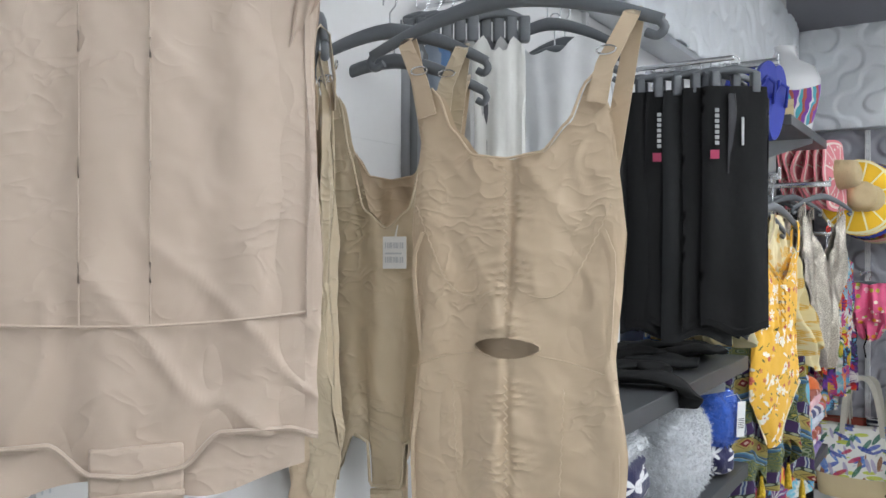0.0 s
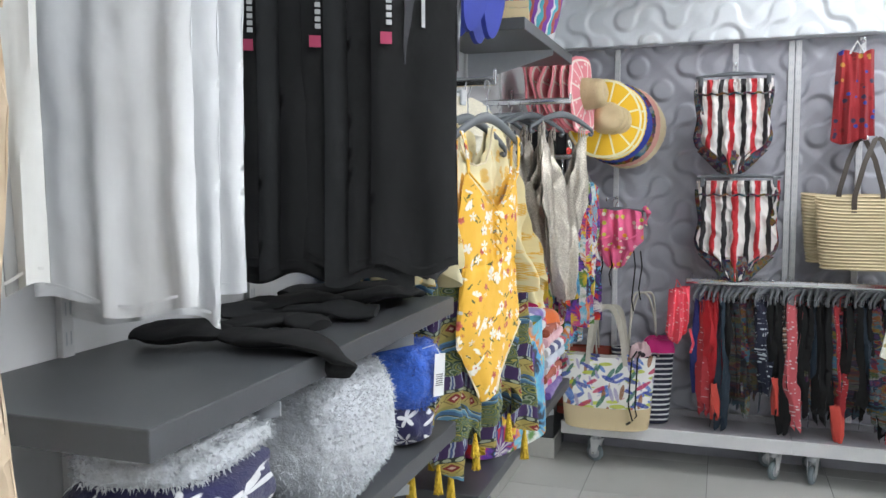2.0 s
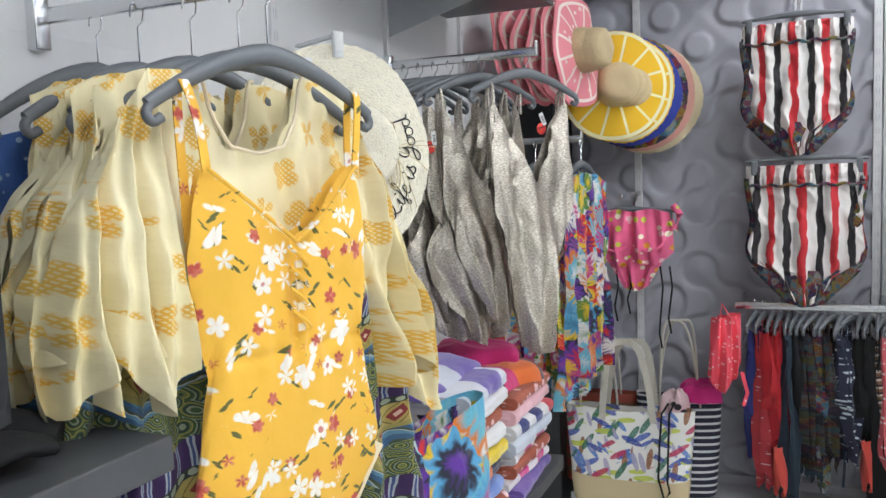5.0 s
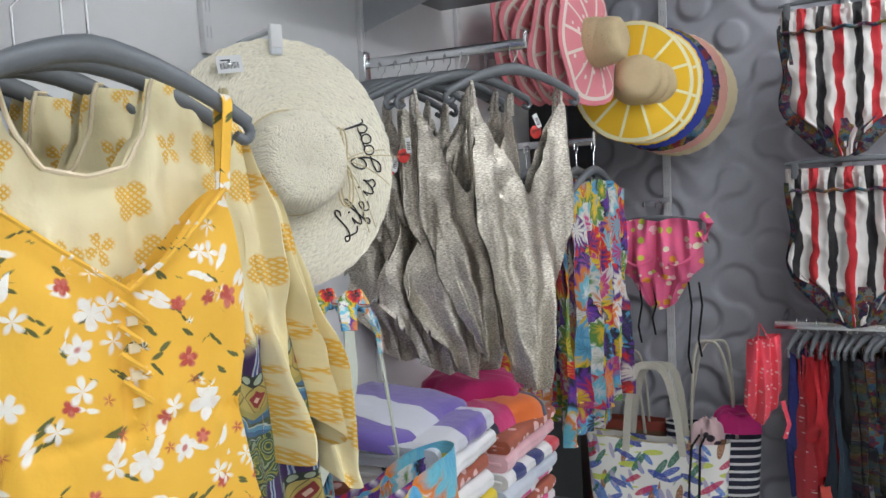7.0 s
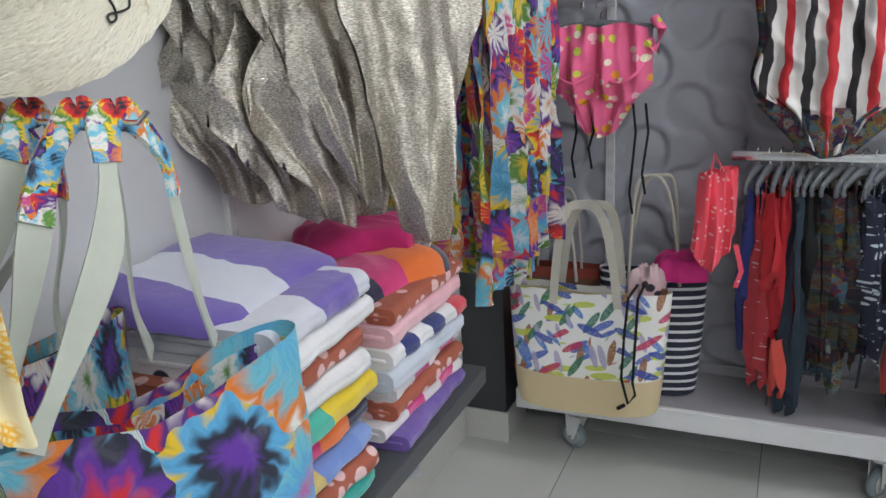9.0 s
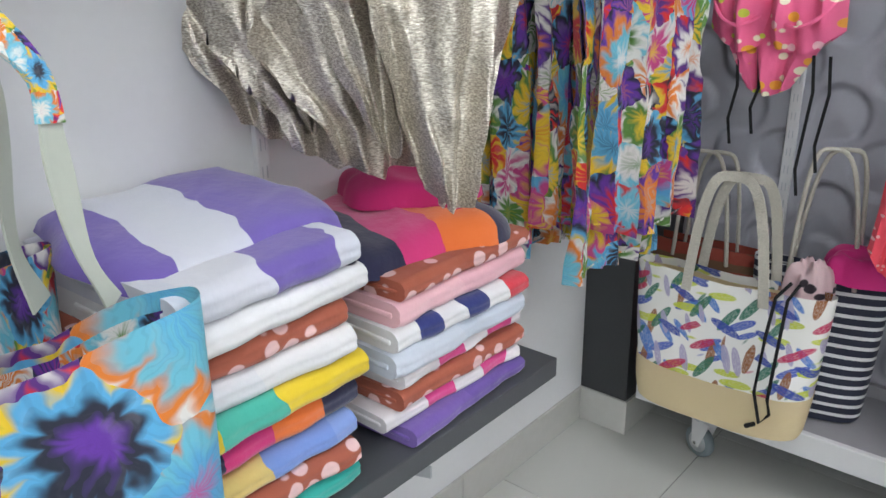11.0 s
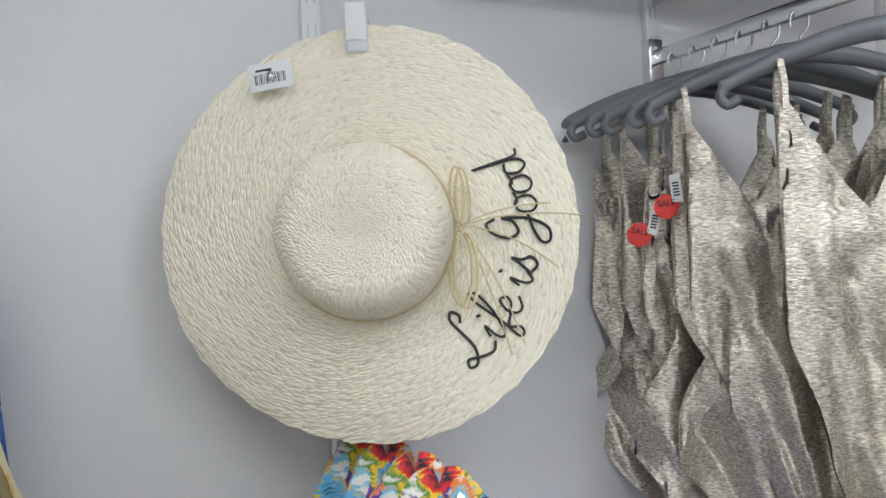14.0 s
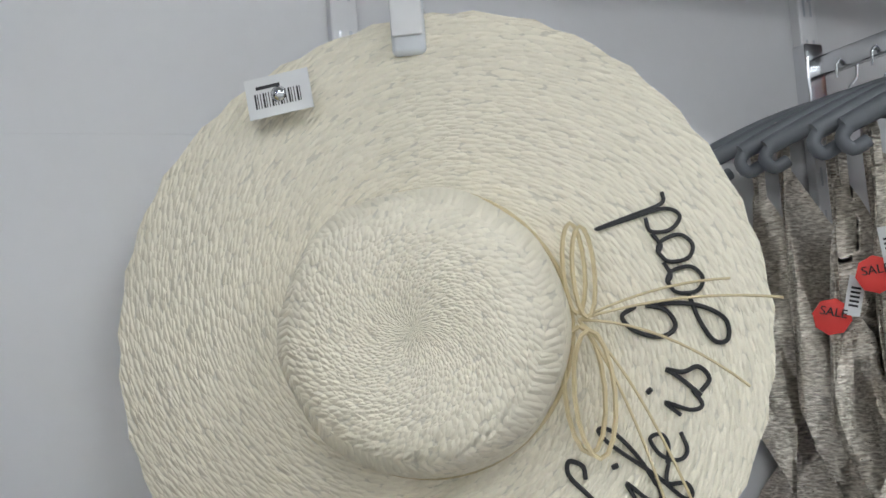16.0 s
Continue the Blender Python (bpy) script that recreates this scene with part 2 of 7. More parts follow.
def multicolour(name, scale=14.0, stretch=(1, 0, 0.6), seed=0.0, dark=0.12, dim=1.0):
    """Bright print of ragged sunburst flowers in many colours."""
    s = Nodes(name)
    v = s.vmath("ADD", s.coords(1.0, stretch), (seed, 0, seed * 0.7))
    wn = s.noise(v, scale * 1.3, 3.0)
    p = s.vmath("ADD", v, s.vmath("MULTIPLY", s.vmath("SUBTRACT", wn.outputs["Color"], (0.5, 0.5, 0.5)), (0.95 / scale, 0, 0.95 / scale)))
    vo = s.voronoi(p, scale)
    d = s.vmath("SUBTRACT", p, vo.outputs["Position"])
    sep = s.n("ShaderNodeSeparateXYZ")
    s.put(d, sep.inputs[0])
    ang = s.math("ARCTAN2", sep.outputs[2], sep.outputs[0])
    rc = s.n("ShaderNodeSeparateColor")
    s.put(vo.outputs["Color"], rc.inputs[0])
    wob = s.math("ABSOLUTE", s.math("SINE", s.math("ADD", s.math("MULTIPLY", ang, 5.5), s.math("MULTIPLY", rc.outputs[2], 6.0))))
    rad = s.math("MULTIPLY", vo.outputs["Distance"], s.math("SUBTRACT", 1.25, s.math("MULTIPLY", wob, 0.42)))
    lev = s.math("ADD", s.math("MULTIPLY", rad, 3.9), rc.outputs[1])
    pick = s.math("FRACT", s.math("ADD", s.math("MULTIPLY", s.math("FLOOR", lev), 0.377), rc.outputs[0]))
    then = s.math("FRACT", s.math("ADD", pick, 0.377))
    stops = [(0.0, (0.74, 0.02, 0.02)), (0.10, (0.10, 0.42, 0.72)), (0.21, (0.82, 0.80, 0.76)), (0.34, (0.13, 0.03, 0.36)), (0.43, (0.86, 0.58, 0.02)),
             (0.55, (0.16, 0.55, 0.70)), (0.64, (0.10, 0.02, 0.22)), (0.71, (0.015, 0.02, 0.04)), (0.71 + dark * 0.8, (0.62, 0.06, 0.26)), (0.85, (0.10, 0.26, 0.04)), (0.92, (0.80, 0.22, 0.02))]
    fade = s.math("FRACT", lev)
    col = s.mix(s.math("MULTIPLY", s.step(fade, 0.30, 1.0), 0.85), s.ramp(pick, stops, "CONSTANT"), s.ramp(then, stops, "CONSTANT"))
    streak = s.step(s.math("SINE", s.math("ADD", s.math("MULTIPLY", ang, 33.0), s.math("MULTIPLY", wn.outputs[0], 30.0))), 0.2, 0.9)
    col = s.mix(s.math("MULTIPLY", streak, 0.20), col, s.mix(0.5, col, (0.03, 0.02, 0.06)))
    wash = s.noise(p, scale * 4.0, 3.0).outputs[0]
    col = s.mix(s.math("MULTIPLY", s.step(wash, 0.5, 0.75), 0.10), col, (0.74, 0.70, 0.72))
    if dim < 1:
        col = s.mix(1.0, col, (dim, dim, dim), "MULTIPLY")
    return s.done(col, 0.75, 0, cloth_normal(s, v), 0.1)


def stripes(name, stops, period, axis=0, wobble=0.01, rough=0.75, sheen=0.1):
    s = Nodes(name)
    v = s.coords()
    sep = s.n("ShaderNodeSeparateXYZ")
    s.put(v, sep.inputs[0])
    w = s.math("MULTIPLY", s.math("SUBTRACT", s.noise(v, 9.0, 2.0).outputs[0], 0.5), wobble * 4)
    f = s.math("FRACT", s.math("ADD", 10.0, s.math("DIVIDE", s.math("ADD", sep.outputs[axis], w), period)))
    return s.done(s.ramp(f, stops, "CONSTANT"), rough, 0, cloth_normal(s, v), sheen)


def dots(name, base, dot, scale=45.0, size=0.3, rand=0.5, colours=None, keep=1.0, solid=False):
    s = Nodes(name)
    v = s.coords() if solid else flat(s)
    vo = s.voronoi(v, scale, rand=rand)
    sep = s.n("ShaderNodeSeparateColor")
    s.put(vo.outputs["Color"], sep.inputs[0])
    m = s.step(vo.outputs["Distance"], size + 0.03, size - 0.03)
    m = s.math("MULTIPLY", m, s.math("LESS_THAN", sep.outputs[1], keep))
    dc = s.ramp(sep.outputs[0], colours, "CONSTANT") if colours else dot
    bb = s.ramp(s.noise(v, 8.0).outputs[0], [(0.3, scaled(base, 0.9)), (0.7, scaled(base, 1.08))])
    return s.done(s.mix(m, bb, dc), 0.8, 0, cloth_normal(s, v), 0.1)


def silver_lame(name):
    """Crinkled metallic jersey, its short ridges lying across, their light and shade also in the colour."""
    s = Nodes(name)
    h = s.coords(1.0, (0.26, 0.45, 1.0))
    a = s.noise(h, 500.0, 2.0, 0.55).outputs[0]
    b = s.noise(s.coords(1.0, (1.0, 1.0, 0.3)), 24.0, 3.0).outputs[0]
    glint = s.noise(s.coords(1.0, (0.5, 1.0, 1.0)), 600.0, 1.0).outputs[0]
    # Crinkle shading painted in: hollows darker, ridges brighter, following the bump's height.
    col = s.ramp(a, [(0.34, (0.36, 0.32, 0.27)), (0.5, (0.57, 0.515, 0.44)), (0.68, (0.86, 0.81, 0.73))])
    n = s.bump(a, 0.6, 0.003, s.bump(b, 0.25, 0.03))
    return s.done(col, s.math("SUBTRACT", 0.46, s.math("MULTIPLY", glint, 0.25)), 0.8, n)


def straw(name, color, scale=1.0, bumpy=0.8):
    """Plaited paper straw: short slanted strands laid in rings."""
    s = Nodes(name)
    v = s.coords()
    sep = s.n("ShaderNodeSeparateXYZ")
    s.put(v, sep.inputs[0])
    r = s.math("SQRT", s.math("ADD", s.math("POWER", sep.outputs[0], 2.0), s.math("POWER", sep.outputs[1], 2.0)))
    ang = s.math("ARCTAN2", sep.outputs[1], sep.outputs[0])
    rr = s.math("MULTIPLY", s.math("ADD", r, s.math("MULTIPLY", sep.outputs[2], 0.8)), 125.0 * scale)
    row = s.math("FLOOR", rr)
    comb = s.n("ShaderNodeCombineXYZ")
    s.put(s.math("ADD", s.math("MULTIPLY", ang, s.math("ADD", 2.2, s.math("MULTIPLY", row, 0.34))), s.math("MULTIPLY", s.math("FRACT", rr), 0.7)), comb.inputs[0])
    s.put(s.math("MULTIPLY", rr, 0.95), comb.inputs[1])
    vo = s.voronoi(comb.outputs[0], 2.5, rand=1.0)
    fine = s.noise(v, 160.0, 3.0).outputs[0]
    sepc = s.n("ShaderNodeSeparateColor")
    s.put(vo.outputs["Color"], sepc.inputs[0])
    col = s.mix(s.math("MULTIPLY", sepc.outputs[0], 0.6), scaled(color, 1.05), scaled(color, 0.9))
    col = s.mix(s.math("MULTIPLY", s.step(vo.outputs["Distance"], 0.74, 0.88), 0.4), col, scaled(color, 0.5))
    hgt = s.math("SUBTRACT", 1.0, vo.outputs["Distance"])
    n = s.bump(fine, 0.2, 0.002, s.bump(hgt, bumpy, 0.004))
    return s.done(col, 0.55, 0, n)


def citrus(name, rind, flesh, line, pips=False, R=0.22):
    """A fruit slice painted on a brim: segments and a pale ring."""
    s = Nodes(name)
    v = s.coords()
    sep = s.n("ShaderNodeSeparateXYZ")
    s.put(v, sep.inputs[0])
    r = s.math("SQRT", s.math("ADD", s.math("POWER", sep.outputs[0], 2.0), s.math("POWER", sep.outputs[1], 2.0)))
    ang = s.math("ARCTAN2", sep.outputs[1], sep.outputs[0])
    seg = s.math("ABSOLUTE", s.math("SUBTRACT", s.math("FRACT", s.math("MULTIPLY", ang, 12 / 6.2832)), 0.5))
    arc = s.math("MULTIPLY", seg, s.math("MULTIPLY", r, 6.2832 / 12))
    spoke = s.step(arc, 0.0055, 0.004)
    ring = s.math("MULTIPLY", s.step(r, R * 0.86, R * 0.87), s.step(r, R * 0.93, R * 0.92))
    inside = s.step(r, R * 0.87, R * 0.86)
    m = s.math("MAXIMUM", ring, s.math("MULTIPLY", spoke, inside))
    col = s.mix(s.step(r, R * 0.92, R * 0.93), flesh, rind)
    col = s.mix(m, col, line)
    if pips:
        vo = s.voronoi(v, 26.0)
        col = s.mix(s.math("MULTIPLY", s.step(vo.outputs["Distance"], 0.22, 0.16), inside), col, line)
    wv = s.n("ShaderNodeTexNoise")
    s.put(v, wv.inputs["Vector"])
    wv.inputs["Scale"].default_value = 300.0
    return s.done(col, 0.8, 0, s.bump(wv.outputs[0], 0.25, 0.002))


def feathers(name):
    s = Nodes(name)
    v = flat(s)
    col = (0.80, 0.79, 0.75)
    palette = [(0.05, 0.10, 0.45), (0.28, 0.10, 0.03), (0.08, 0.20, 0.55), (0.52, 0.58, 0.05), (0.03, 0.16, 0.10), (0.40, 0.36, 0.52), (0.04, 0.07, 0.34), (0.50, 0.03, 0.10)]
    for i, c in enumerate(palette):
        a = 0.5 + i * 0.9
        rot = s.n("ShaderNodeVectorRotate")
        s.put(s.vmath("ADD", v, (0.13 * i, 0, 0.29 * i)), rot.inputs["Vector"])
        rot.rotation_type = "Y_AXIS"
        rot.inputs["Angle"].default_value = a
        p = s.vmath("MULTIPLY", rot.outputs[0], (1.0, 0.0, 3.6))
        vo = s.voronoi(p, 9.0, rand=0.9)
        sep = s.n("ShaderNodeSeparateColor")
        s.put(vo.outputs["Color"], sep.inputs[0])
        m = s.math("MULTIPLY", s.step(vo.outputs["Distance"], 0.40, 0.36), s.math("GREATER_THAN", sep.outputs[0], 0.42 if i < 6 else 0.7))
        barb = s.step(s.noise(p, 120.0, 1.0).outputs[0], 0.35, 0.6)
        m = s.math("MULTIPLY", m, s.math("ADD", 0.72, s.math("MULTIPLY", barb, 0.28)))
        col = s.mix(m, col, c)
    return s.done(col, 0.85, 0, cloth_normal(s, v, 0.1))


def tiles_mat(name):
    s = Nodes(name)
    v = s.coords()
    a = s.noise(v, 2.2, 5.0).outputs[0]
    b = s.noise(v, 130.0, 2.0).outputs[0]
    r = s.random()
    f = s.math("ADD", s.math("MULTIPLY", a, 0.6), s.math("MULTIPLY", r, 0.4))
    col = s.ramp(f, [(0.2, (0.50, 0.50, 0.47)), (0.8, (0.60, 0.60, 0.57))])
    return s.done(col, s.math("ADD", 0.07, s.math("MULTIPLY", a, 0.1)), 0, s.bump(b, 0.01, 0.001))


def fur(name, color):
    s = Nodes(name)
    v = s.coords()
    a = s.noise(v, 60.0, 4.0, 0.7).outputs[0]
    col = s.ramp(a, [(0.3, scaled(color, 0.75)), (0.7, scaled(color, 1.12))])
    return s.done(col, 0.9, 0, s.bump(a, 0.8, 0.01), 0.3)


M_WALL = plain("white_wall_paint", (0.74, 0.74, 0.75), 0.55, vary=0.025, grain=60, bump=0.02)
M_PANEL = plain("lilac_grey_panel_paint", (0.40, 0.40, 0.45), 0.5, vary=0.04, grain=80, bump=0.02)
M_PANEL2 = plain("pale_blue_panel_paint", (0.83, 0.86, 0.90), 0.5, vary=0.03, grain=80, bump=0.02)
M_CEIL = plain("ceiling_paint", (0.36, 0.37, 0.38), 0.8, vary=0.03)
M_DARK = plain("charcoal_laminate_and_bag_shade", (0.038, 0.040, 0.044), 0.42, vary=0.12, grain=120, bump=0.03)
M_SHELF = plain("dark_grey_melamine", (0.075, 0.078, 0.085), 0.38, vary=0.08, grain=160, bump=0.03)
M_GREYBASE = plain("grey_base_laminate", (0.33, 0.32, 0.34), 0.4, vary=0.06)
M_WHITE = plain("white_laminate", (0.72, 0.72, 0.73), 0.35, vary=0.03)
M_CHROME = plain("chrome", (0.75, 0.76, 0.78), 0.2, 1.0, vary=0.05, bump=0.0)
M_STEEL = plain("galvanised_steel", (0.55, 0.57, 0.6), 0.38, 0.85, vary=0.08)
M_RUBBER = plain("grey_rubber", (0.20, 0.24, 0.26), 0.6)
M_HANGER = plain("grey_hanger_plastic", (0.13, 0.14, 0.155), 0.42, vary=0.08)
M_CLEAR = plain("milky_clear_plastic", (0.68, 0.71, 0.74), 0.2, vary=0.05)
M_PAPER = plain("white_paper", (0.78, 0.78, 0.78), 0.6, vary=0.03)
M_INK = plain("black_ink", (0.02, 0.02, 0.022), 0.6)
M_RED = plain("red_paper", (0.72, 0.05, 0.04), 0.6)
M_TILE = tiles_mat("porcelain_tile")
M_GROUT = plain("grout", (0.16, 0.16, 0.155), 0.9)
M_SKIRT = plain("skirting_tile", (0.52, 0.51, 0.48), 0.15, vary=0.06)
M_BEIGE = satin("beige_nylon", (0.60, 0.465, 0.325), 0.42, 0.30)
M_BEIGE2 = satin("olive_beige_nylon", (0.56, 0.46, 0.325), 0.33, 0.4)
M_NUDE = satin("nude_pink_nylon", (0.49, 0.39, 0.315), 0.5, 0.22)
M_WHITECLOTH = cloth("white_jersey", (0.80, 0.81, 0.83), 0.9, wrinkle=0.2)
M_BLACK = cloth("black_jersey", (0.018, 0.018, 0.019), 0.85, sheen=0.0, spec=0.15)
M_BLACK2 = cloth("washed_black_jersey", (0.034, 0.035, 0.037), 0.85, sheen=0.0, spec=0.15)
M_YELLOW = yellow_floral("yellow_floral_print")
M_CREAM = cloth("cream_lining", (0.80, 0.68, 0.48), 0.8)
M_KIMONO = kimono_print("kimono_print")
M_KIMONOTOP = kimono_print("kimono_sleeve_print", False)
M_SILVER = silver_lame("silver_lame")
M_SCARF = [multicolour("splash_print_" + k, 15.0, (1.5, 0, 0.7), i * 1.7, 0.12, 0.78) for i, k in enumerate("abc")]
M_BAGPRINT = multicolour("big_flower_print", 7.4, (1, 0, 1), 0.85, 0.12, 0.82)
M_GRIP = multicolour("grip_print", 30.0, (1, 1, 1), 1.1)
M_SAGE = cloth("sage_webbing", (0.50, 0.53, 0.46), 0.8)
M_STRAWHAT = straw("cream_straw", (0.86, 0.80, 0.65), 1.0, 0.62)
M_STRAW2 = straw("tan_straw", (0.62, 0.48, 0.28), 1.4, 0.4)
M_STRAWBAG = plain("natural_raffia", (0.66, 0.56, 0.36), 0.75, vary=0.12, grain=300, bump=0.4)
M_LEMON = citrus("lemon_slice", (0.86, 0.52, 0.02), (0.84, 0.50, 0.02), (0.86, 0.80, 0.52))
M_GUAVA = citrus("pink_slice", (0.78, 0.24, 0.28), (0.78, 0.26, 0.30), (0.85, 0.72, 0.66), True, 0.19)
M_NAVY = cloth("navy_cloth", (0.02, 0.03, 0.16), 0.8)
M_SALMON = cloth("salmon_cloth", (0.66, 0.33, 0.27), 0.8)
M_SUIT = stripes("striped_swim", [(0.0, (0.80, 0.76, 0.74)), (0.30, (0.015, 0.013, 0.016)), (0.52, (0.80, 0.76, 0.74)), (0.76, (0.55, 0.02, 0.03))], 0.108, wobble=0.012)
M_SUITDARK = multicolour("dark_swim_print", 34.0, (1, 0, 1), 3.3, 0.12, 0.2)
M_PINKDOT = dots("pink_dotted_swim", (0.80, 0.13, 0.28), (0.8, 0.7, 0.3), 32.0, 0.36, 0.8, [(0.0, (0.85, 0.80, 0.6)), (0.35, (0.55, 0.60, 0.06)), (0.6, (0.85, 0.5, 0.55)), (0.8, (0.8, 0.35, 0.03))])
M_FEATHER = feathers("feather_print")
M_SAND = plain("sand_canvas", (0.62, 0.50, 0.30), 0.85, vary=0.06, grain=400, bump=0.2)
M_NAVYSTRIPE = stripes("navy_stripe", [(0.0, (0.015, 0.018, 0.04)), (0.66, (0.7, 0.7, 0.7))], 0.028, 2, 0.0)
M_ROPE = plain("cotton_rope", (0.52, 0.49, 0.42), 0.9, vary=0.2, grain=200, bump=0.5)
M_REDPAISLEY = dots("red_paisley", (0.32, 0.016, 0.022), (0.1, 0.1, 0.3), 26.0, 0.3, 0.9, [(0.0, (0.03, 0.05, 0.35)), (0.4, (0.55, 0.3, 0.05)), (0.6, (0.2, 0.01, 0.01)), (0.8, (0.03, 0.03, 0.08))])
M_POLKA = dots("gold_dot_on_white", (0.78, 0.77, 0.70), (0.42, 0.33, 0.15), 26.0, 0.2, 0.35)
M_GREYFUR = fur("silver_grey_plush", (0.58, 0.60, 0.64))
M_BLUEFUR = fur("royal_blue_plush", (0.04, 0.13, 0.56))
s = Nodes("navy_star_plush")
v = s.coords(1.0, (1, 0, 1))
star, _, _ = flowers(s, v, 17.0, 5.0, 0.46, 0.9, 0.03, 0.32, 0.35, 2.2)
M_STARS = s.done(s.mix(star, (0.022, 0.022, 0.085), (0.74, 0.74, 0.76)), 0.9, 0, s.bump(s.noise(s.coords(), 220.0).outputs[0], 0.5, 0.006), 0.2)
M_MANNEQUIN = plain("white_gloss_plastic", (0.78, 0.78, 0.8), 0.25, vary=0.02)


# ---- mesh helpers ----
def obj(name, bm, material, parent=None, label="", smooth=True, matrix=None):
    me = bpy.data.meshes.new(name)
    bm.normal_update()
    bm.to_mesh(me)
    bm.free()
    for m in material if isinstance(material, (list, tuple)) else [material]:
        me.materials.append(m)
    if smooth:
        for p in me.polygons:
            p.use_smooth = True
    if smooth:
        me.set_sharp_from_angle(angle=radians(52))
    ob = new(name, me)
    if parent is not None:
        ob.parent = parent
    if matrix is not None:
        ob.matrix_basis = matrix
    if label:
        ob["label"] = label
    return ob


def part(name, bm, material, parent, label="", smooth=True):
    return obj(name, bm, material, parent, label, smooth)


def thing(name, m, label, category, group="", kind=""):
    ob = new(name)
    ob.empty_display_size = 0.05
    ob.matrix_basis = m
    return tagged(ob, label, category, group, kind)


def box(x0, x1, y0, y1, z0, z1, bevel=0.0, bm=None, seg=2):
    bm = bm or bmesh.new()
    r = bmesh.ops.create_cube(bm, size=1.0)
    bmesh.ops.scale(bm, vec=(x1 - x0, y1 - y0, z1 - z0), verts=r["verts"])
    bmesh.ops.translate(bm, vec=((x0 + x1) / 2, (y0 + y1) / 2, (z0 + z1) / 2), verts=r["verts"])
    if bevel:
        es = list({e for v in r["verts"] for e in v.link_edges})
        bmesh.ops.bevel(bm, geom=es, offset=bevel, segments=seg, affect="EDGES", profile=0.5)
    return bm


def tube(points, radius, sides=8, bm=None, flatten=1.0, up=(0, 0, 1), closed=False):
    """A round or flattened bar along points; radius may change from point to point."""
    bm = bm or bmesh.new()
    pts = [Vector(p) for p in points]
    rings = []
    for i, p in enumerate(pts):
        a = pts[i - 1] if i or closed else pts[i]
        b = pts[(i + 1) % len(pts)] if i + 1 < len(pts) or closed else pts[i]
        d = (b - a).normalized()
        side = d.cross(Vector(up))
        if side.length < 1e-3:
            side = d.cross(Vector((1, 0.1, 0)))
        side.normalize()
        nrm = side.cross(d).normalized()
        r = radius[i] if isinstance(radius, (list, tuple)) else radius
        rings.append([bm.verts.new(p + side * math.cos(t) * r + nrm * math.sin(t) * r * flatten) for t in (2 * math.pi * k / sides for k in range(sides))])
    n = len(rings)
    for i in range(n if closed else n - 1):
        for k in range(sides):
            bm.faces.new((rings[i][k], rings[i][(k + 1) % sides], rings[(i + 1) % n][(k + 1) % sides], rings[(i + 1) % n][k]))
    if not closed:
        bm.faces.new(rings[0][::-1])
        bm.faces.new(rings[-1])
    bmesh.ops.recalc_face_normals(bm, faces=bm.faces)
    return bm


def lathe(profile, n=48, bm=None, warp=None):
    """A body of revolution round z from (r, z) pairs."""
    bm = bm or bmesh.new()
    rings = []
    for r, z in profile:
        ring = []
        for k in range(n):
            a = 2 * math.pi * k / n
            p = Vector((r * math.cos(a), r * math.sin(a), z))
            ring.append(bm.verts.new(warp(p, a, r) if warp else p))
        rings.append(ring)
    for i in range(len(rings) - 1):
        for k in range(n):
            bm.faces.new((rings[i][k], rings[i][(k + 1) % n], rings[i + 1][(k + 1) % n], rings[i + 1][k]))
    if profile[0][0] > 1e-4:
        bm.faces.new(rings[0][::-1])
    if profile[-1][0] > 1e-4:
        bm.faces.new(rings[-1])
    bmesh.ops.remove_doubles(bm, verts=bm.verts, dist=1e-5)
    bmesh.ops.recalc_face_normals(bm, faces=bm.faces)
    return bm


def lerp(table, v):
    """Piecewise smooth lookup in (position, value) pairs."""
    if v <= table[0][0]:
        return table[0][1]
    for (a, x), (b, y) in zip(table, table[1:]):
        if v <= b:
            t = (v - a) / (b - a)
            t = t * t * (3 - 2 * t) * 0.6 + t * 0.4
            return x + (y - x) * t
    return table[-1][1]


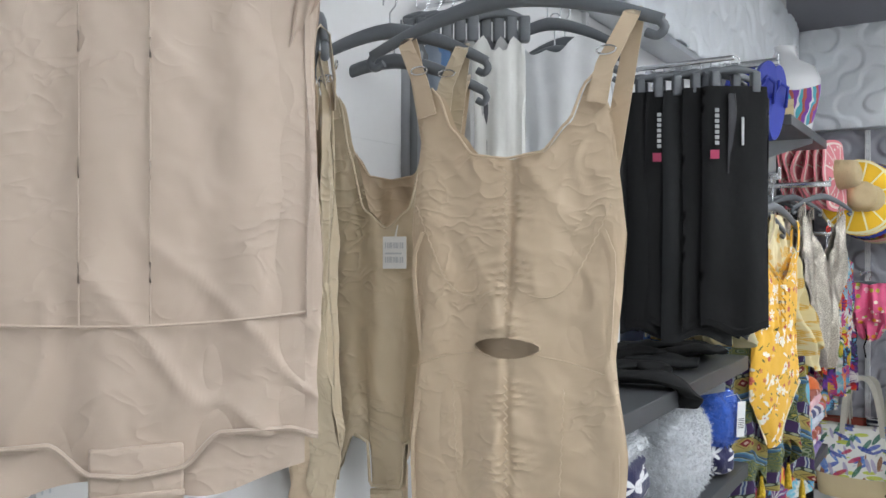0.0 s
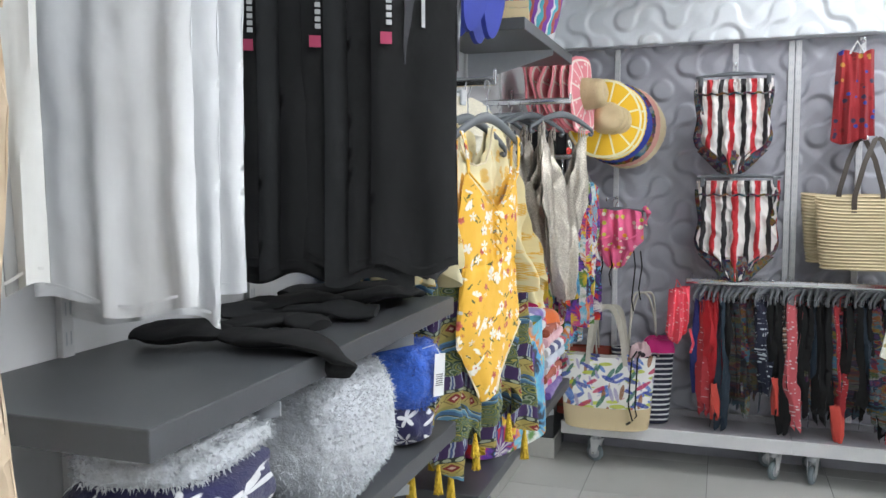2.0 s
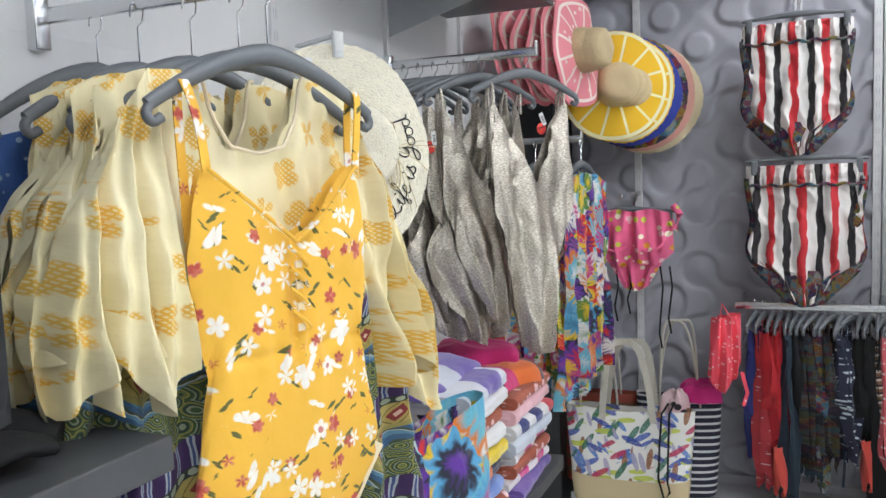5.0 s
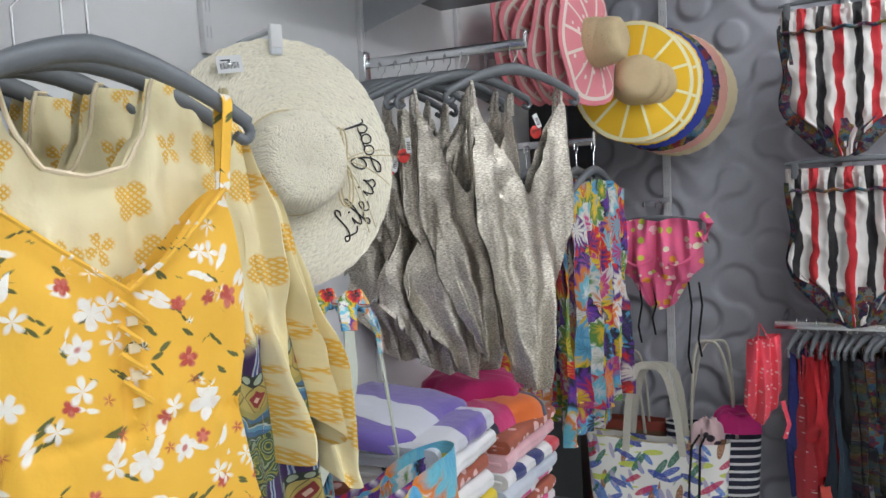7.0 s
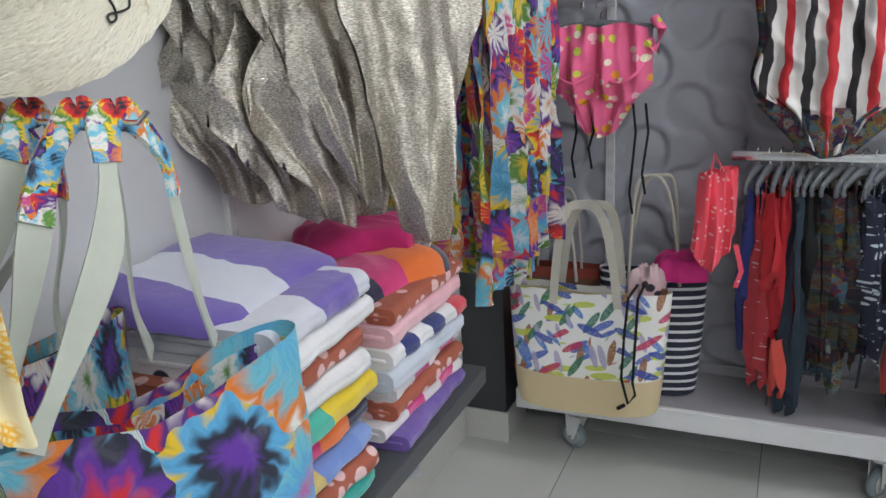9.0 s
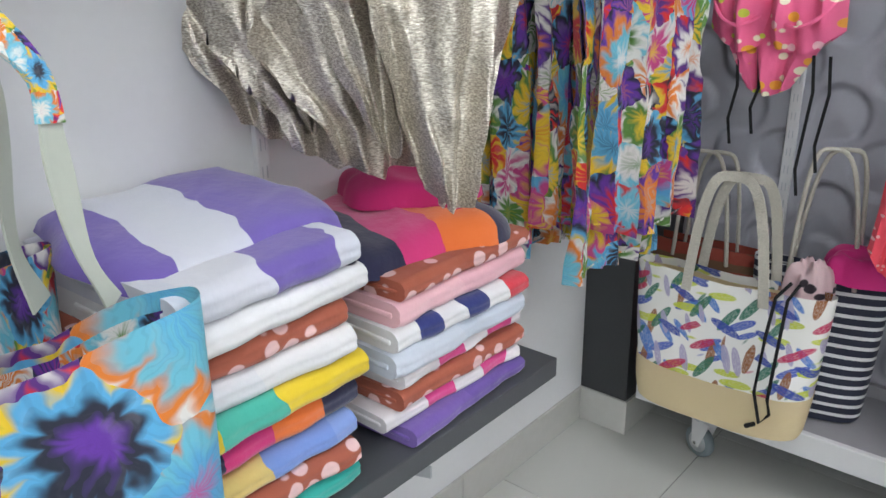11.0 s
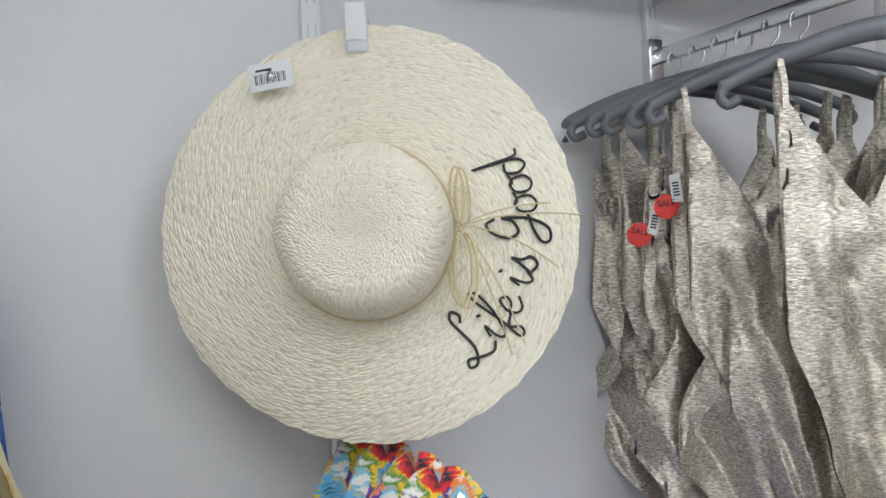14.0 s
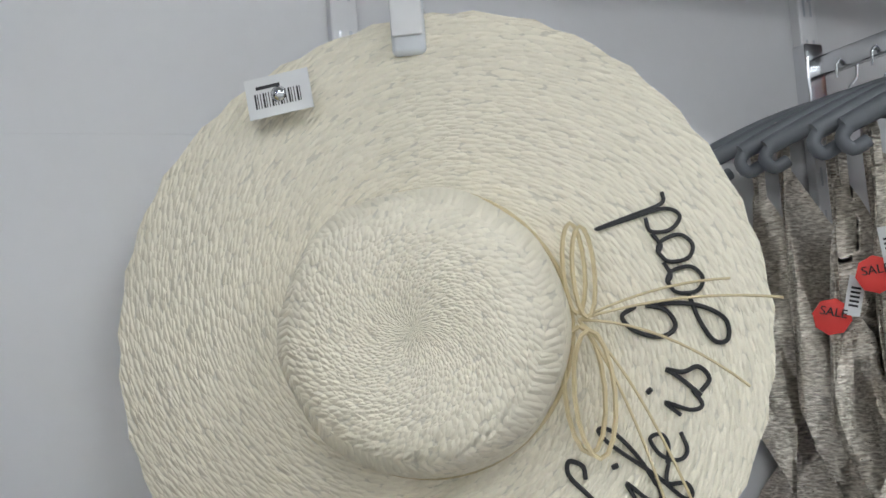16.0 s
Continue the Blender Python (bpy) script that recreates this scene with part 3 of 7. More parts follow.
def panel(left, right, top, bottom, nu=36, nv=44, depth=0.02, folds=5.0, amp=0.008, seed=0.0, gather=0.5, wide=1.0, flare=0.0, back=True):
    """A hanging piece of clothing with a front and a back: left/right(v) and top/bottom(u), its folds running down; faces -y."""
    bm = bmesh.new()
    sheets = []
    for side in ((-1, 1) if back else (-1,)):
        grid = []
        for j in range(nv + 1):
            v = j / nv
            row = []
            for i in range(nu + 1):
                u = i / nu
                x = left(v) + (right(v) - left(v)) * u
                z = bottom(u) + (top(u) - bottom(u)) * v
                drop = 1.0 - v
                wob = math.sin(2 * math.pi * folds * u * (0.85 + 0.15 * math.sin(seed)) + seed * 3.1 + 1.3 * math.sin(v * 3.0 + seed))
                wob += 0.6 * math.sin(2 * math.pi * folds * 1.73 * u + seed * 5.7 + 2.1 * v)
                k = amp * (gather + (1 - gather) * drop) * wob
                k += 0.6 * amp * noise.noise(Vector((x * 9 + seed * 7, z * 7, side * 0.4)))
                k += 0.35 * amp * noise.noise(Vector((x * 34 + z * 10 + seed, z * 22 - x * 8, side * 0.4)))
                fat = depth * (max(0.0, 1 - (2 * u - 1) ** 2) ** 0.5) * (0.6 + 0.4 * math.sin(math.pi * min(1, v * 1.1)))
                y = side * fat + k + flare * drop * drop * side
                row.append(bm.verts.new((x * wide, y, z)))
            grid.append(row)
        sheets.append(grid)
        for j in range(nv):
            for i in range(nu):
                bm.faces.new((grid[j][i], grid[j][i + 1], grid[j + 1][i + 1], grid[j + 1][i]))
    if back:
        bmesh.ops.remove_doubles(bm, verts=bm.verts, dist=0.0004)
    bmesh.ops.recalc_face_normals(bm, faces=bm.faces)
    return bm


def strap(points, width, thick=0.0018, bm=None, up=(0, 1, 0)):
    """A flat band along points; its flat side faces up's direction."""
    bm = bm or bmesh.new()
    pts = [Vector(p) for p in points]
    rows = []
    for i, p in enumerate(pts):
        d = (pts[min(i + 1, len(pts) - 1)] - pts[max(i - 1, 0)]).normalized()
        s = d.cross(Vector(up))
        s = s.normalized() if s.length > 1e-3 else Vector((1, 0, 0))
        n = s.cross(d).normalized()
        w = width[i] if isinstance(width, (list, tuple)) else width
        rows.append([bm.verts.new(p + s * a * w / 2 + n * b * thick / 2) for a, b in ((-1, -1), (1, -1), (1, 1), (-1, 1))])
    for a, b in zip(rows, rows[1:]):
        for k in range(4):
            bm.faces.new((a[k], a[(k + 1) % 4], b[(k + 1) % 4], b[k]))
    bm.faces.new(rows[0][::-1])
    bm.faces.new(rows[-1])
    bmesh.ops.recalc_face_normals(bm, faces=bm.faces)
    return bm


def eased(points, n=5):
    """The same course in finer, rounded steps."""
    p = [Vector(q) for q in points]
    p = [p[0] * 2 - p[1]] + p + [p[-1] * 2 - p[-2]]
    out = []
    for a, b_, c, d in zip(p, p[1:], p[2:], p[3:]):
        for k in range(n):
            t = k / n
            out.append(0.5 * ((2 * b_) + (c - a) * t + (2 * a - 5 * b_ + 4 * c - d) * t * t + (3 * b_ - a - 3 * c + d) * t ** 3))
    return out + [p[-2]]


def arc(a, b, sag, n=10):
    """Points from a to b on a curve that sags (or rises) by sag in z."""
    a, b = Vector(a), Vector(b)
    return [a.lerp(b, t) + Vector((0, 0, sag * 4 * t * (1 - t))) for t in (i / n for i in range(n + 1))]


def words(name, text, size, material, parent, m, label="", extrude=0.0004, shear=0.0, thin=0.0):
    cu = bpy.data.curves.new(name, "FONT")
    cu.body, cu.size, cu.extrude, cu.shear = text, size, extrude, shear
    cu.align_x, cu.align_y, cu.offset = "CENTER", "CENTER", thin
    tmp = bpy.data.objects.new(name, cu)
    scene.collection.objects.link(tmp)
    me = bpy.data.meshes.new_from_object(tmp.evaluated_get(bpy.context.evaluated_depsgraph_get()))
    bpy.data.objects.remove(tmp)
    me.materials.clear()
    me.materials.append(material)
    ob = new(name, me)
    ob.parent = parent
    ob.matrix_basis = m
    if label:
        ob["label"] = label
    return ob


def coat_hanger(m, width=0.40, drop=0.075, label="dark grey plastic coat hanger with chrome hook", clip=False, group="", hook=0.075, mat=None):
    """Origin at the top of the hook, arms along x."""
    ob = thing("clip_hanger" if clip else "coat_hanger", m, label, "hanger", group)
    base = -hook - 0.012
    pts = [(0.012 * math.cos(a) , 0, -0.012 + 0.012 * math.sin(a)) for a in (math.pi * k / 8 for k in range(-1, 8))][::-1]
    pts = [(-0.012, 0, -0.022)] + pts + [(0.010, 0, -0.024), (0, 0, -0.035), (0, 0, base)]
    part("hook", tube(pts, 0.0017, 6, up=(0, 1, 0)), M_CHROME, ob)
    half = width / 2
    body = []
    for k in range(17):
        s = -1 + k / 8
        a = abs(s)
        z = base - drop * (a ** 1.6) * (0.35 if clip else 1.0)
        body.append((s * half, 0, z))
    rad = [(0.0055 if clip else 0.0085) + 0.006 * (1 - abs(-1 + k / 8)) for k in range(17)]
    bm = tube(body, rad, 10, flatten=0.75, up=(0, 1, 0))
    if not clip:
        for sx in (-1, 1):
            tube(eased([(sx * half * 0.97, 0, base - drop * 0.96), (sx * half * 1.01, 0, base - drop - 0.010), (sx * half * 0.97, 0, base - drop - 0.020), (sx * half * 0.90, 0, base - drop - 0.014)], 3), 0.0065, 8, bm, up=(0, 1, 0))
    part("yoke", bm, mat or M_HANGER, ob)
    if clip:
        for sx in (-1, 1):
            part("clip", box(sx * half * 0.86 - 0.011, sx * half * 0.86 + 0.011, -0.012, 0.012, base - 0.06, base - 0.008, 0.004), mat or M_HANGER, ob)
    return ob


def hang_bar(x, y, z, length, label="chrome face-out arm with wall bracket", name="display_rail"):
    """An arm that stands out from the left wall."""
    ob = thing(name, pose(W, y, z), label, "display arm")
    part("bar", box(0, length, -0.006, 0.006, -0.012, 0.012, 0.003), M_CHROME, ob)
    part("bracket", box(-0.002, 0.02, -0.014, 0.014, -0.05, 0.03, 0.003), M_CHROME, ob)
    part("stop", box(length - 0.008, length, -0.008, 0.008, 0.0, 0.03, 0.003), M_CHROME, ob)
    return ob


# ---- setting ----
def slab(name, x0, x1, y0, y1, z0, z1, material, label, category, bevel=0.0):
    return tagged(obj(name, box(x0, x1, y0, y1, z0, z1, bevel), material, smooth=False), label, category, kind="structure")


XR, Y0 = 3.3, -2.6
floor = slab("floor", W - 0.15, XR, Y0, BACK + 0.1, -0.06, -0.004, M_GROUT, "glossy pale grey porcelain tile floor", "floor")
slab("ceiling", W - 0.15, XR, Y0, BACK + 0.1, CEIL, CEIL + 0.1, M_CEIL, "plain mid-grey shop ceiling", "ceiling")
slab("wall_left", W - 0.15, W, Y0, BACK + 0.1, 0, CEIL, M_WALL, "white painted shop wall with slotted uprights", "wall")
slab("wall_back", W, XR, BACK, BACK + 0.15, 0, CEIL, M_PANEL, "lilac grey wall behind relief panels", "wall")
slab("wall_right", XR, XR + 0.1, Y0, BACK + 0.1, 0, CEIL, M_WALL, "plain white wall", "wall")
slab("wall_rear", W, XR, Y0 - 0.1, Y0, 0, CEIL, M_WALL, "plain white wall", "wall")
slab("wall_board", W, W + 0.0006, Y0, BACK, 1.819, 2.33, M_WALL, "white upper wall board above a thin seam", "wall panel")
slab("column", W, -0.805, 5.10, BACK, 0.0, 2.3, M_DARK, "charcoal laminate corner column", "column", 0.003)
slab("baseboard_column", W, -0.797, 5.092, 5.10 + 0.2, 0.0, 0.115, M_SKIRT, "glossy beige tile skirting round the column", "baseboard", 0.002)
for k in range(14):
    y = BACK - 0.33 - 0.602 * (k + 1)
    slab("baseboard", W, W + 0.010, y + 0.002, y + 0.600, 0.0, 0.115, M_SKIRT, "beige tile skirting along the white wall", "baseboard", 0.002)


def relief(x0, x1, z0, z1, cell, depth, seed, step=0.009):
    """Moulded panel: bubbles joined by necks, one half raised and one half sunk."""
    rnd = random.Random(seed)
    nx, nz = int((x1 - x0) / step), int((z1 - z0) / step)
    ci, cj = int((x1 - x0) / cell) + 2, int((z1 - z0) / cell) + 2
    ori = np.array([[rnd.random() < 0.5 for _ in range(cj)] for _ in range(ci)])
    xs, zs = np.linspace(0, x1 - x0, nx + 1), np.linspace(0, z1 - z0, nz + 1)
    X, Z = np.meshgrid(xs, zs, indexing="ij")
    I, J = (X / cell).astype(int), (Z / cell).astype(int)
    u, v = X / cell - I, Z / cell - J
    o = ori[I, J]
    uu = np.where(o, u, 1 - u)
    d1, d2 = np.hypot(uu, v), np.hypot(1 - uu, 1 - v)
    d = np.minimum(d1, d2) - 0.5
    par = ((I + J) % 2 == 0) ^ o
    sd = np.where(par, d, -d) * cell - 0.010
    t = np.clip(sd / 0.016 + 0.5, 0, 1)
    h = depth * t * t * (3 - 2 * t)
    dish = np.clip(-sd / (cell * 0.5), 0, 1)
    h = h + depth * 0.75 * dish * (1 - t)
    verts = np.stack([X + x0, -h, Z + z0], -1).reshape(-1, 3)
    idx = np.arange((nx + 1) * (nz + 1)).reshape(nx + 1, nz + 1)
    faces = np.stack([idx[:-1, :-1], idx[1:, :-1], idx[1:, 1:], idx[:-1, 1:]], -1).reshape(-1, 4)
    me = bpy.data.meshes.new("relief")
    me.from_pydata(verts.tolist(), [], faces.tolist())
    for p in me.polygons:
        p.use_smooth = True
    return me


def relief_wall(name, m, w, z0, z1, cell, depth, seed, material, label):
    me = relief(0, w, z0, z1, cell, depth, seed)
    me.materials.append(material)
    ob = tagged(new(name, me), label, "wall panel", kind="structure")
    ob.matrix_basis = m
    return ob


relief_wall("relief_panel_back", pose(-0.80, BACK - 0.006, 0), 3.6, 0.20, 2.32, 0.134, 0.022, 5, M_PANEL, "lilac grey moulded wall panel of joined bubbles")
slab("panel_box_back", W, XR, BACK - 0.09, BACK, 2.32, 2.93, M_PANEL2, "pale blue boxed-out upper wall", "wall panel")
relief_wall("relief_panel_upper", pose(W + 0.1, BACK - 0.094, 0), 3.8, 2.325, 2.925, 0.134, 0.022, 11, M_PANEL2, "pale blue moulded upper panel of joined bubbles")
slab("panel_box_left", W, W + 0.09, Y0, BACK - 0.1, 2.335, 2.95, M_PANEL2, "pale boxed-out upper wall", "wall panel")
relief_wall("relief_panel_left", pose(W + 0.094, -2.5, 0, 0, 0, 90), 7.7, 2.345, 2.945, 0.150, 0.016, 23, M_PANEL2, "pale blue moulded upper panel of joined bubbles")
slab("trim_left", W, W + 0.11, Y0, BACK - 0.1, 2.31, 2.335, M_STEEL, "thin grey edge strip under the upper panel", "trim", 0.002)


def upright(m, z0, z1, wide=0.026):
    ob = thing("slotted_upright", m, "pale grey slotted steel shelf upright on the wall", "shelf upright", "slotted uprights", "structure")
    part("channel", box(-wide / 2, wide / 2, -0.014, 0, z0, z1, 0.002), M_WHITE, ob, smooth=False)
    bm = bmesh.new()
    n = int((z1 - z0) / 0.05)
    for k in range(n):
        for sx in (-0.005, 0.005):
            z = z0 + 0.03 + k * 0.05
            box(sx - 0.0013, sx + 0.0013, -0.0145, -0.0135, z, z + 0.022, 0, bm)
    tagged(part("slots", bm, M_STEEL, ob, smooth=False), kind="stuff")
    return ob


for ux, uw in ((-0.51, 0.03), (0.12, 0.03), (0.40, 0.03), (0.435, 0.03), (0.74, 0.03), (1.35, 0.03)):
    upright(pose(ux, BACK - 0.022, 0), 0.25, 2.31, uw)
for uy, uz in ((0.57, 0.18), (1.69, 0.18), (2.25, 0.18), (3.37, 1.86), (3.93, 0.68), (4.49, 0.68)):
    upright(pose(W + 0.001, uy, 0, 0, 0, 90), uz, 2.31)

# ---- ceiling fittings ----
for fx, fy in FITTINGS:
    ob = thing("ceiling_light", pose(fx, fy, CEIL), "white ceiling light fitting with two glowing tubes", "ceiling light", "ceiling lights")
    part("tray", box(-0.2, 0.2, -0.63, 0.63, -0.05, 0.0, 0.006), M_WHITE, ob, smooth=False)
    s = Nodes("glowing_tube")
    s.b.inputs["Emission Color"].default_value = (0.93, 0.97, 1, 1)
    s.b.inputs["Emission Strength"].default_value = 30.0
    for sx in (-0.09, 0.09):
        part("tube", tube([(sx, -0.6, -0.075), (sx, 0.6, -0.075)], 0.018, 10), s.m, ob)
slab("ceiling_beam", 0.1, 0.5, Y0, BACK - 0.1, CEIL - 0.3, CEIL, M_GREYBASE, "grey boxed ceiling beam", "beam")


# ---- shelves on the left wall ----
def wall_shelf(y0, y1, z, depth, label, thick=0.042, brackets=()):
    ob = thing("wall_shelf", pose(W, y0, z), label, "shelf")
    part("board", box(0.002, depth, 0, y1 - y0, -thick, 0, 0.0025), M_SHELF, ob, smooth=False)
    for by in brackets:
        bm = bmesh.new()
        vs = [bm.verts.new(p) for p in ((0.0, by - y0, -thick), (depth + 0.004, by - y0, -thick), (depth + 0.004, by - y0, -thick - 0.022), (0.0, by - y0, -thick - 0.13))]
        f = bm.faces.new(vs)
        r = bmesh.ops.extrude_face_region(bm, geom=[f])
        bmesh.ops.translate(bm, vec=(0, 0.004, 0), verts=[e for e in r["geom"] if isinstance(e, bmesh.types.BMVert)])
        bmesh.ops.recalc_face_normals(bm, faces=bm.faces)
        part("bracket", bm, M_STEEL, ob, smooth=False)
    return ob


wall_shelf(1.40, 2.545, 1.29, 0.406, "dark grey shelf board holding folded black clothes", brackets=(1.69, 2.25))
wall_shelf(1.40, 2.60, 0.955, 0.393, "dark grey shelf board holding plush cushions", brackets=(1.69, 2.25))
wall_shelf(1.40, 2.60, 0.55, 0.393, "dark grey low shelf board", brackets=(1.69, 2.25))
wall_shelf(2.83, 4.325, 0.664, 0.385, "dark grey shelf board holding stacks of towels and bags", brackets=(2.95, 3.93))
wall_shelf(3.45, 4.39, 2.145, 0.37, "dark grey high shelf board with a display bust", brackets=(3.93,))


# ---- garments ----
def at_const(a):
    return lambda v: a


def slip(m, name, label, material, width, height, folds=3.0, amp=0.006, seed=1.0, cut=False, legs="", group="", tag=False, straplen=0.2, waist=0.92, scoop=0.0):
    """Shapewear slip or bodysuit; origin at the neckline's height, hanging down. legs: "brief" or "short"."""
    ob = thing(name, m, label, "shapewear", group)
    hw = width / 2
    prof = ((0, hw * (0.95 if not legs else 0.99)), (0.12, hw * 0.98), (0.35, hw * 1.02), (0.6, hw * waist), (0.8, hw * 0.97), (0.92, hw * 1.0), (1.0, hw * 0.9))
    edge = ((0, -0.035 - scoop), (0.35, -0.028 - scoop * 0.8), (0.6, 0.012 - scoop * 0.3), (0.76, 0.065), (0.86, 0.080), (0.93, -0.01), (1.0, -0.10))
    top = lambda u: lerp(edge, abs(2 * u - 1))
    hems = {"": ((0, -height), (1, -height)), "brief": ((0, -height - 0.035), (0.22, -height - 0.03), (0.42, -height + 0.002), (0.8, -height), (1, -height - 0.012)),
            "short": ((0, -height), (0.22, -height), (0.26, -height + 0.075), (0.5, -height + 0.09), (0.7, -height + 0.03), (1, -height - 0.05))}
    bottom = lambda u: lerp(hems[legs], abs(2 * u - 1))
    bm = panel(lambda v: -lerp(prof, v), lambda v: lerp(prof, v), top, bottom, 90, 170, 0.022, folds, amp, seed, 0.45)
    for v in bm.verts:
        x, z = v.co.x, v.co.z
        lo = math.exp(-((z + height - 0.06) / 0.09) ** 2) if legs else 0.25
        w = noise.noise(Vector((x * 11 + z * 6 + seed, z * 8 - x * 4, seed)))
        v.co.y -= (0.0016 + 0.007 * lo) * max(0.0, 1 - abs(w) * 2.6) ** 2
    if cut:
        kill = []
        for v in bm.verts:
            if v.co.y > -0.004:
                continue
            ex, ez = v.co.x / 0.052, (v.co.z + 0.305) / (0.014 if v.co.z > -0.305 else 0.018)
            r = math.hypot(ex, ez) * (1 + 0.35 * abs(ex) * abs(ez))
            if r < 0.55:
                kill.append(v)
            elif r < 1.0:
                v.co.x, v.co.z = v.co.x / r, -0.305 + (v.co.z + 0.305) / r
        bmesh.ops.delete(bm, geom=kill, context="VERTS")
        for v in bm.verts:
            d = abs(v.co.x)
            if v.co.y < 0 and d < 0.09:
                z = v.co.z
                v.co.y += 0.007 * math.exp(-(d / 0.009) ** 2)
                q = math.sin(z * 330 + 5 * math.sin(z * 70 + (1 if v.co.x > 0 else 2.2)) + d * 55)
                v.co.y -= 0.0048 * max(0.0, q) ** 1.5 * math.exp(-(d / 0.032) ** 2) * (1 - math.exp(-(d / 0.006) ** 2))
                g = max(0.0, 1 - abs(z + 0.275) / 0.055)
                v.co.y += -0.014 * g * math.exp(-(d / 0.035) ** 2)
    part("body", bm, material, ob)
    if cut or legs == "brief":
        part("lining", panel(at_const(-hw * 0.9), at_const(hw * 0.9), at_const(-0.12), lambda u: -height - (0.045 if legs else -0.04) - 0.012 * math.cos(9 * u), 30, 40, -0.002, 2.0, 0.004, seed + 2, 0.5, back=False), material, ob, "inner layer of the same nylon").location.y = -0.010

    def skin(x, z):
        s_ = min(0.98, abs(x) / hw)
        return (x, -0.0225 * (1 - s_ * s_) ** 0.5 - 0.0035 * math.sin(1 + x * 60) ** 2 - 0.004, z)

    part("neck_binding", tube([(u * hw * 1.8 - hw * 0.9, -0.0222 * max(0.02, 1 - (2 * u - 1) ** 2) ** 0.5 - 0.002, top(u)) for u in (0.08 + 0.84 * i / 40 for i in range(41))], 0.0022, 6), material, ob)
    if cut:
        for k0, k1 in ((0, 37), (48, 92)):
            part("centre_stitch", tube([skin(0.0035 * (1 if k % 2 else -1), -0.05 - 0.0062 * k) for k in range(k0, k1)], 0.0011, 4), material, ob)
        for sx in (-1, 1):
            part("bust_seam", tube([skin(sx * (0.150 - 0.115 * q) + 0.0014 * (1 if k % 2 else -1), -0.10 - 0.13 * q - 0.05 * math.sin(q * 3.14)) for k, q in ((k, k / 44) for k in range(45))], 0.0009, 4), material, ob)
            part("hip_seam", tube([skin(sx * (0.05 + 0.11 * q) + 0.0014 * (1 if k % 2 else -1), -0.315 - 0.03 * q + 0.005 * math.sin(q * 3.14)) for k, q in ((k, k / 40) for k in range(41))], 0.0009, 4), material, ob)
            part("front_seam", tube([skin(sx * (0.085 - 0.01 * q) + 0.0014 * (1 if k % 2 else -1), -0.36 - 0.24 * q) for k, q in ((k, k / 40) for k in range(41))], 0.0009, 4), material, ob)
    for sx in (-1, 1):
        x0, x1 = sx * hw * 0.78, sx * hw * 1.05
        z0 = 0.055
        part("shoulder_strap", strap([(x0, -0.020, z0 - 0.02), (x0 + 0.25 * (x1 - x0), -0.020, z0 + 0.03), (x1, -0.010, straplen - 0.012), (x1, 0.004, straplen), (x1, 0.014, straplen - 0.014), (sx * hw * 0.80, 0.020, -0.07)], [0.030, 0.026, 0.023, 0.023, 0.023, 0.03]), material, ob)
        part("strap_ring", tube([(x0 + 0.3 * (x1 - x0) + 0.014 * math.cos(a), -0.0225, z0 + 0.05 + 0.006 * math.sin(a)) for a in (math.pi * k / 6 for k in range(12))], 0.0014, 5, closed=True, up=(0, 1, 0)), M_CHROME, ob)
    for sx in (-1, 1):
        part("side_seam", strap([(sx * lerp(prof, v) * 0.93, -0.0155 - 0.004 * math.sin(v * 9), -height + (height - 0.14) * v + (0.12 if legs else 0)) for v in (i / 16 for i in range(17))], 0.006, 0.002), material, ob)
    if legs:
        part("gusset", box(-hw * 0.235, hw * 0.235, -0.022, -0.014, -height - 0.075, -height + 0.0, 0.003), material, ob)
        part("gusset_hem", box(-hw * 0.24, hw * 0.24, -0.0245, -0.0215, -height - 0.052, -height - 0.045, 0.001), material, ob)
        hem = [(x, -0.0225 * max(0.05, 1 - (x / hw) ** 2) ** 0.5 - 0.003, bottom(x / hw / 2 + 0.5) + 0.006) for x in (-hw * 0.97 + 2 * hw * 0.97 * i / 60 for i in range(61))]
        part("leg_hem", tube(hem, 0.0026, 6), material, ob)
    if legs == "brief":
        part("waist_seam", tube([(-hw * 0.97 + 2 * hw * 0.97 * u, -0.0235 * max(0.05, 1 - (2 * u - 1) ** 2) ** 0.5 - 0.004, -height + 0.118 + 0.01 * (2 * u - 1) ** 2) for u in (i / 24 for i in range(25))], 0.0018, 5), material, ob)
        for x in (-0.052, 0.012):
            part("front_stitch", tube([(x, -0.0268 + 0.001 * math.sin(z * 30), -height + 0.12 + z) for z in (i * 0.02 for i in range(24))], 0.0012, 5), material, ob)
        part("sleeve", panel(lambda v: hw * 0.80 + 0.02 * v, lambda v: hw * (1.0 + 0.30 * v), lambda u: -0.05 + 0.02 * u, lambda u: -0.20 + 0.06 * u, 20, 20, 0.025, 1.5, 0.005, 4.0, 0.5), material, ob)
    if tag:
        g = thing("price_tag", m @ pose(0.020, -0.040, -0.195, 0, 0, 4), "white price tag with grey print bars", "price tag", "price tags")
        part("card", box(-0.020, 0.020, -0.0008, 0.0008, -0.028, 0.026, 0), M_PAPER, g, smooth=False)
        for z, h in ((-0.018, 0.010), (0.006, 0.010)):
            for k in range(9):
                part("barcode_bar", box(-0.016 + 0.0035 * k, -0.0143 + 0.0035 * k + 0.0006 * (k % 3), -0.0012, -0.0009, z, z + h, 0), M_STEEL, g, smooth=False)
        part("print_line", box(-0.016, 0.012, -0.0012, -0.0009, -0.004, -0.001, 0), M_STEEL, g, smooth=False)
        part("loop", tube([(0, 0, 0.024), (0.004, 0.006, 0.045), (0.0, 0.012, 0.024)], 0.0008, 5), M_PAPER, g)
    return ob


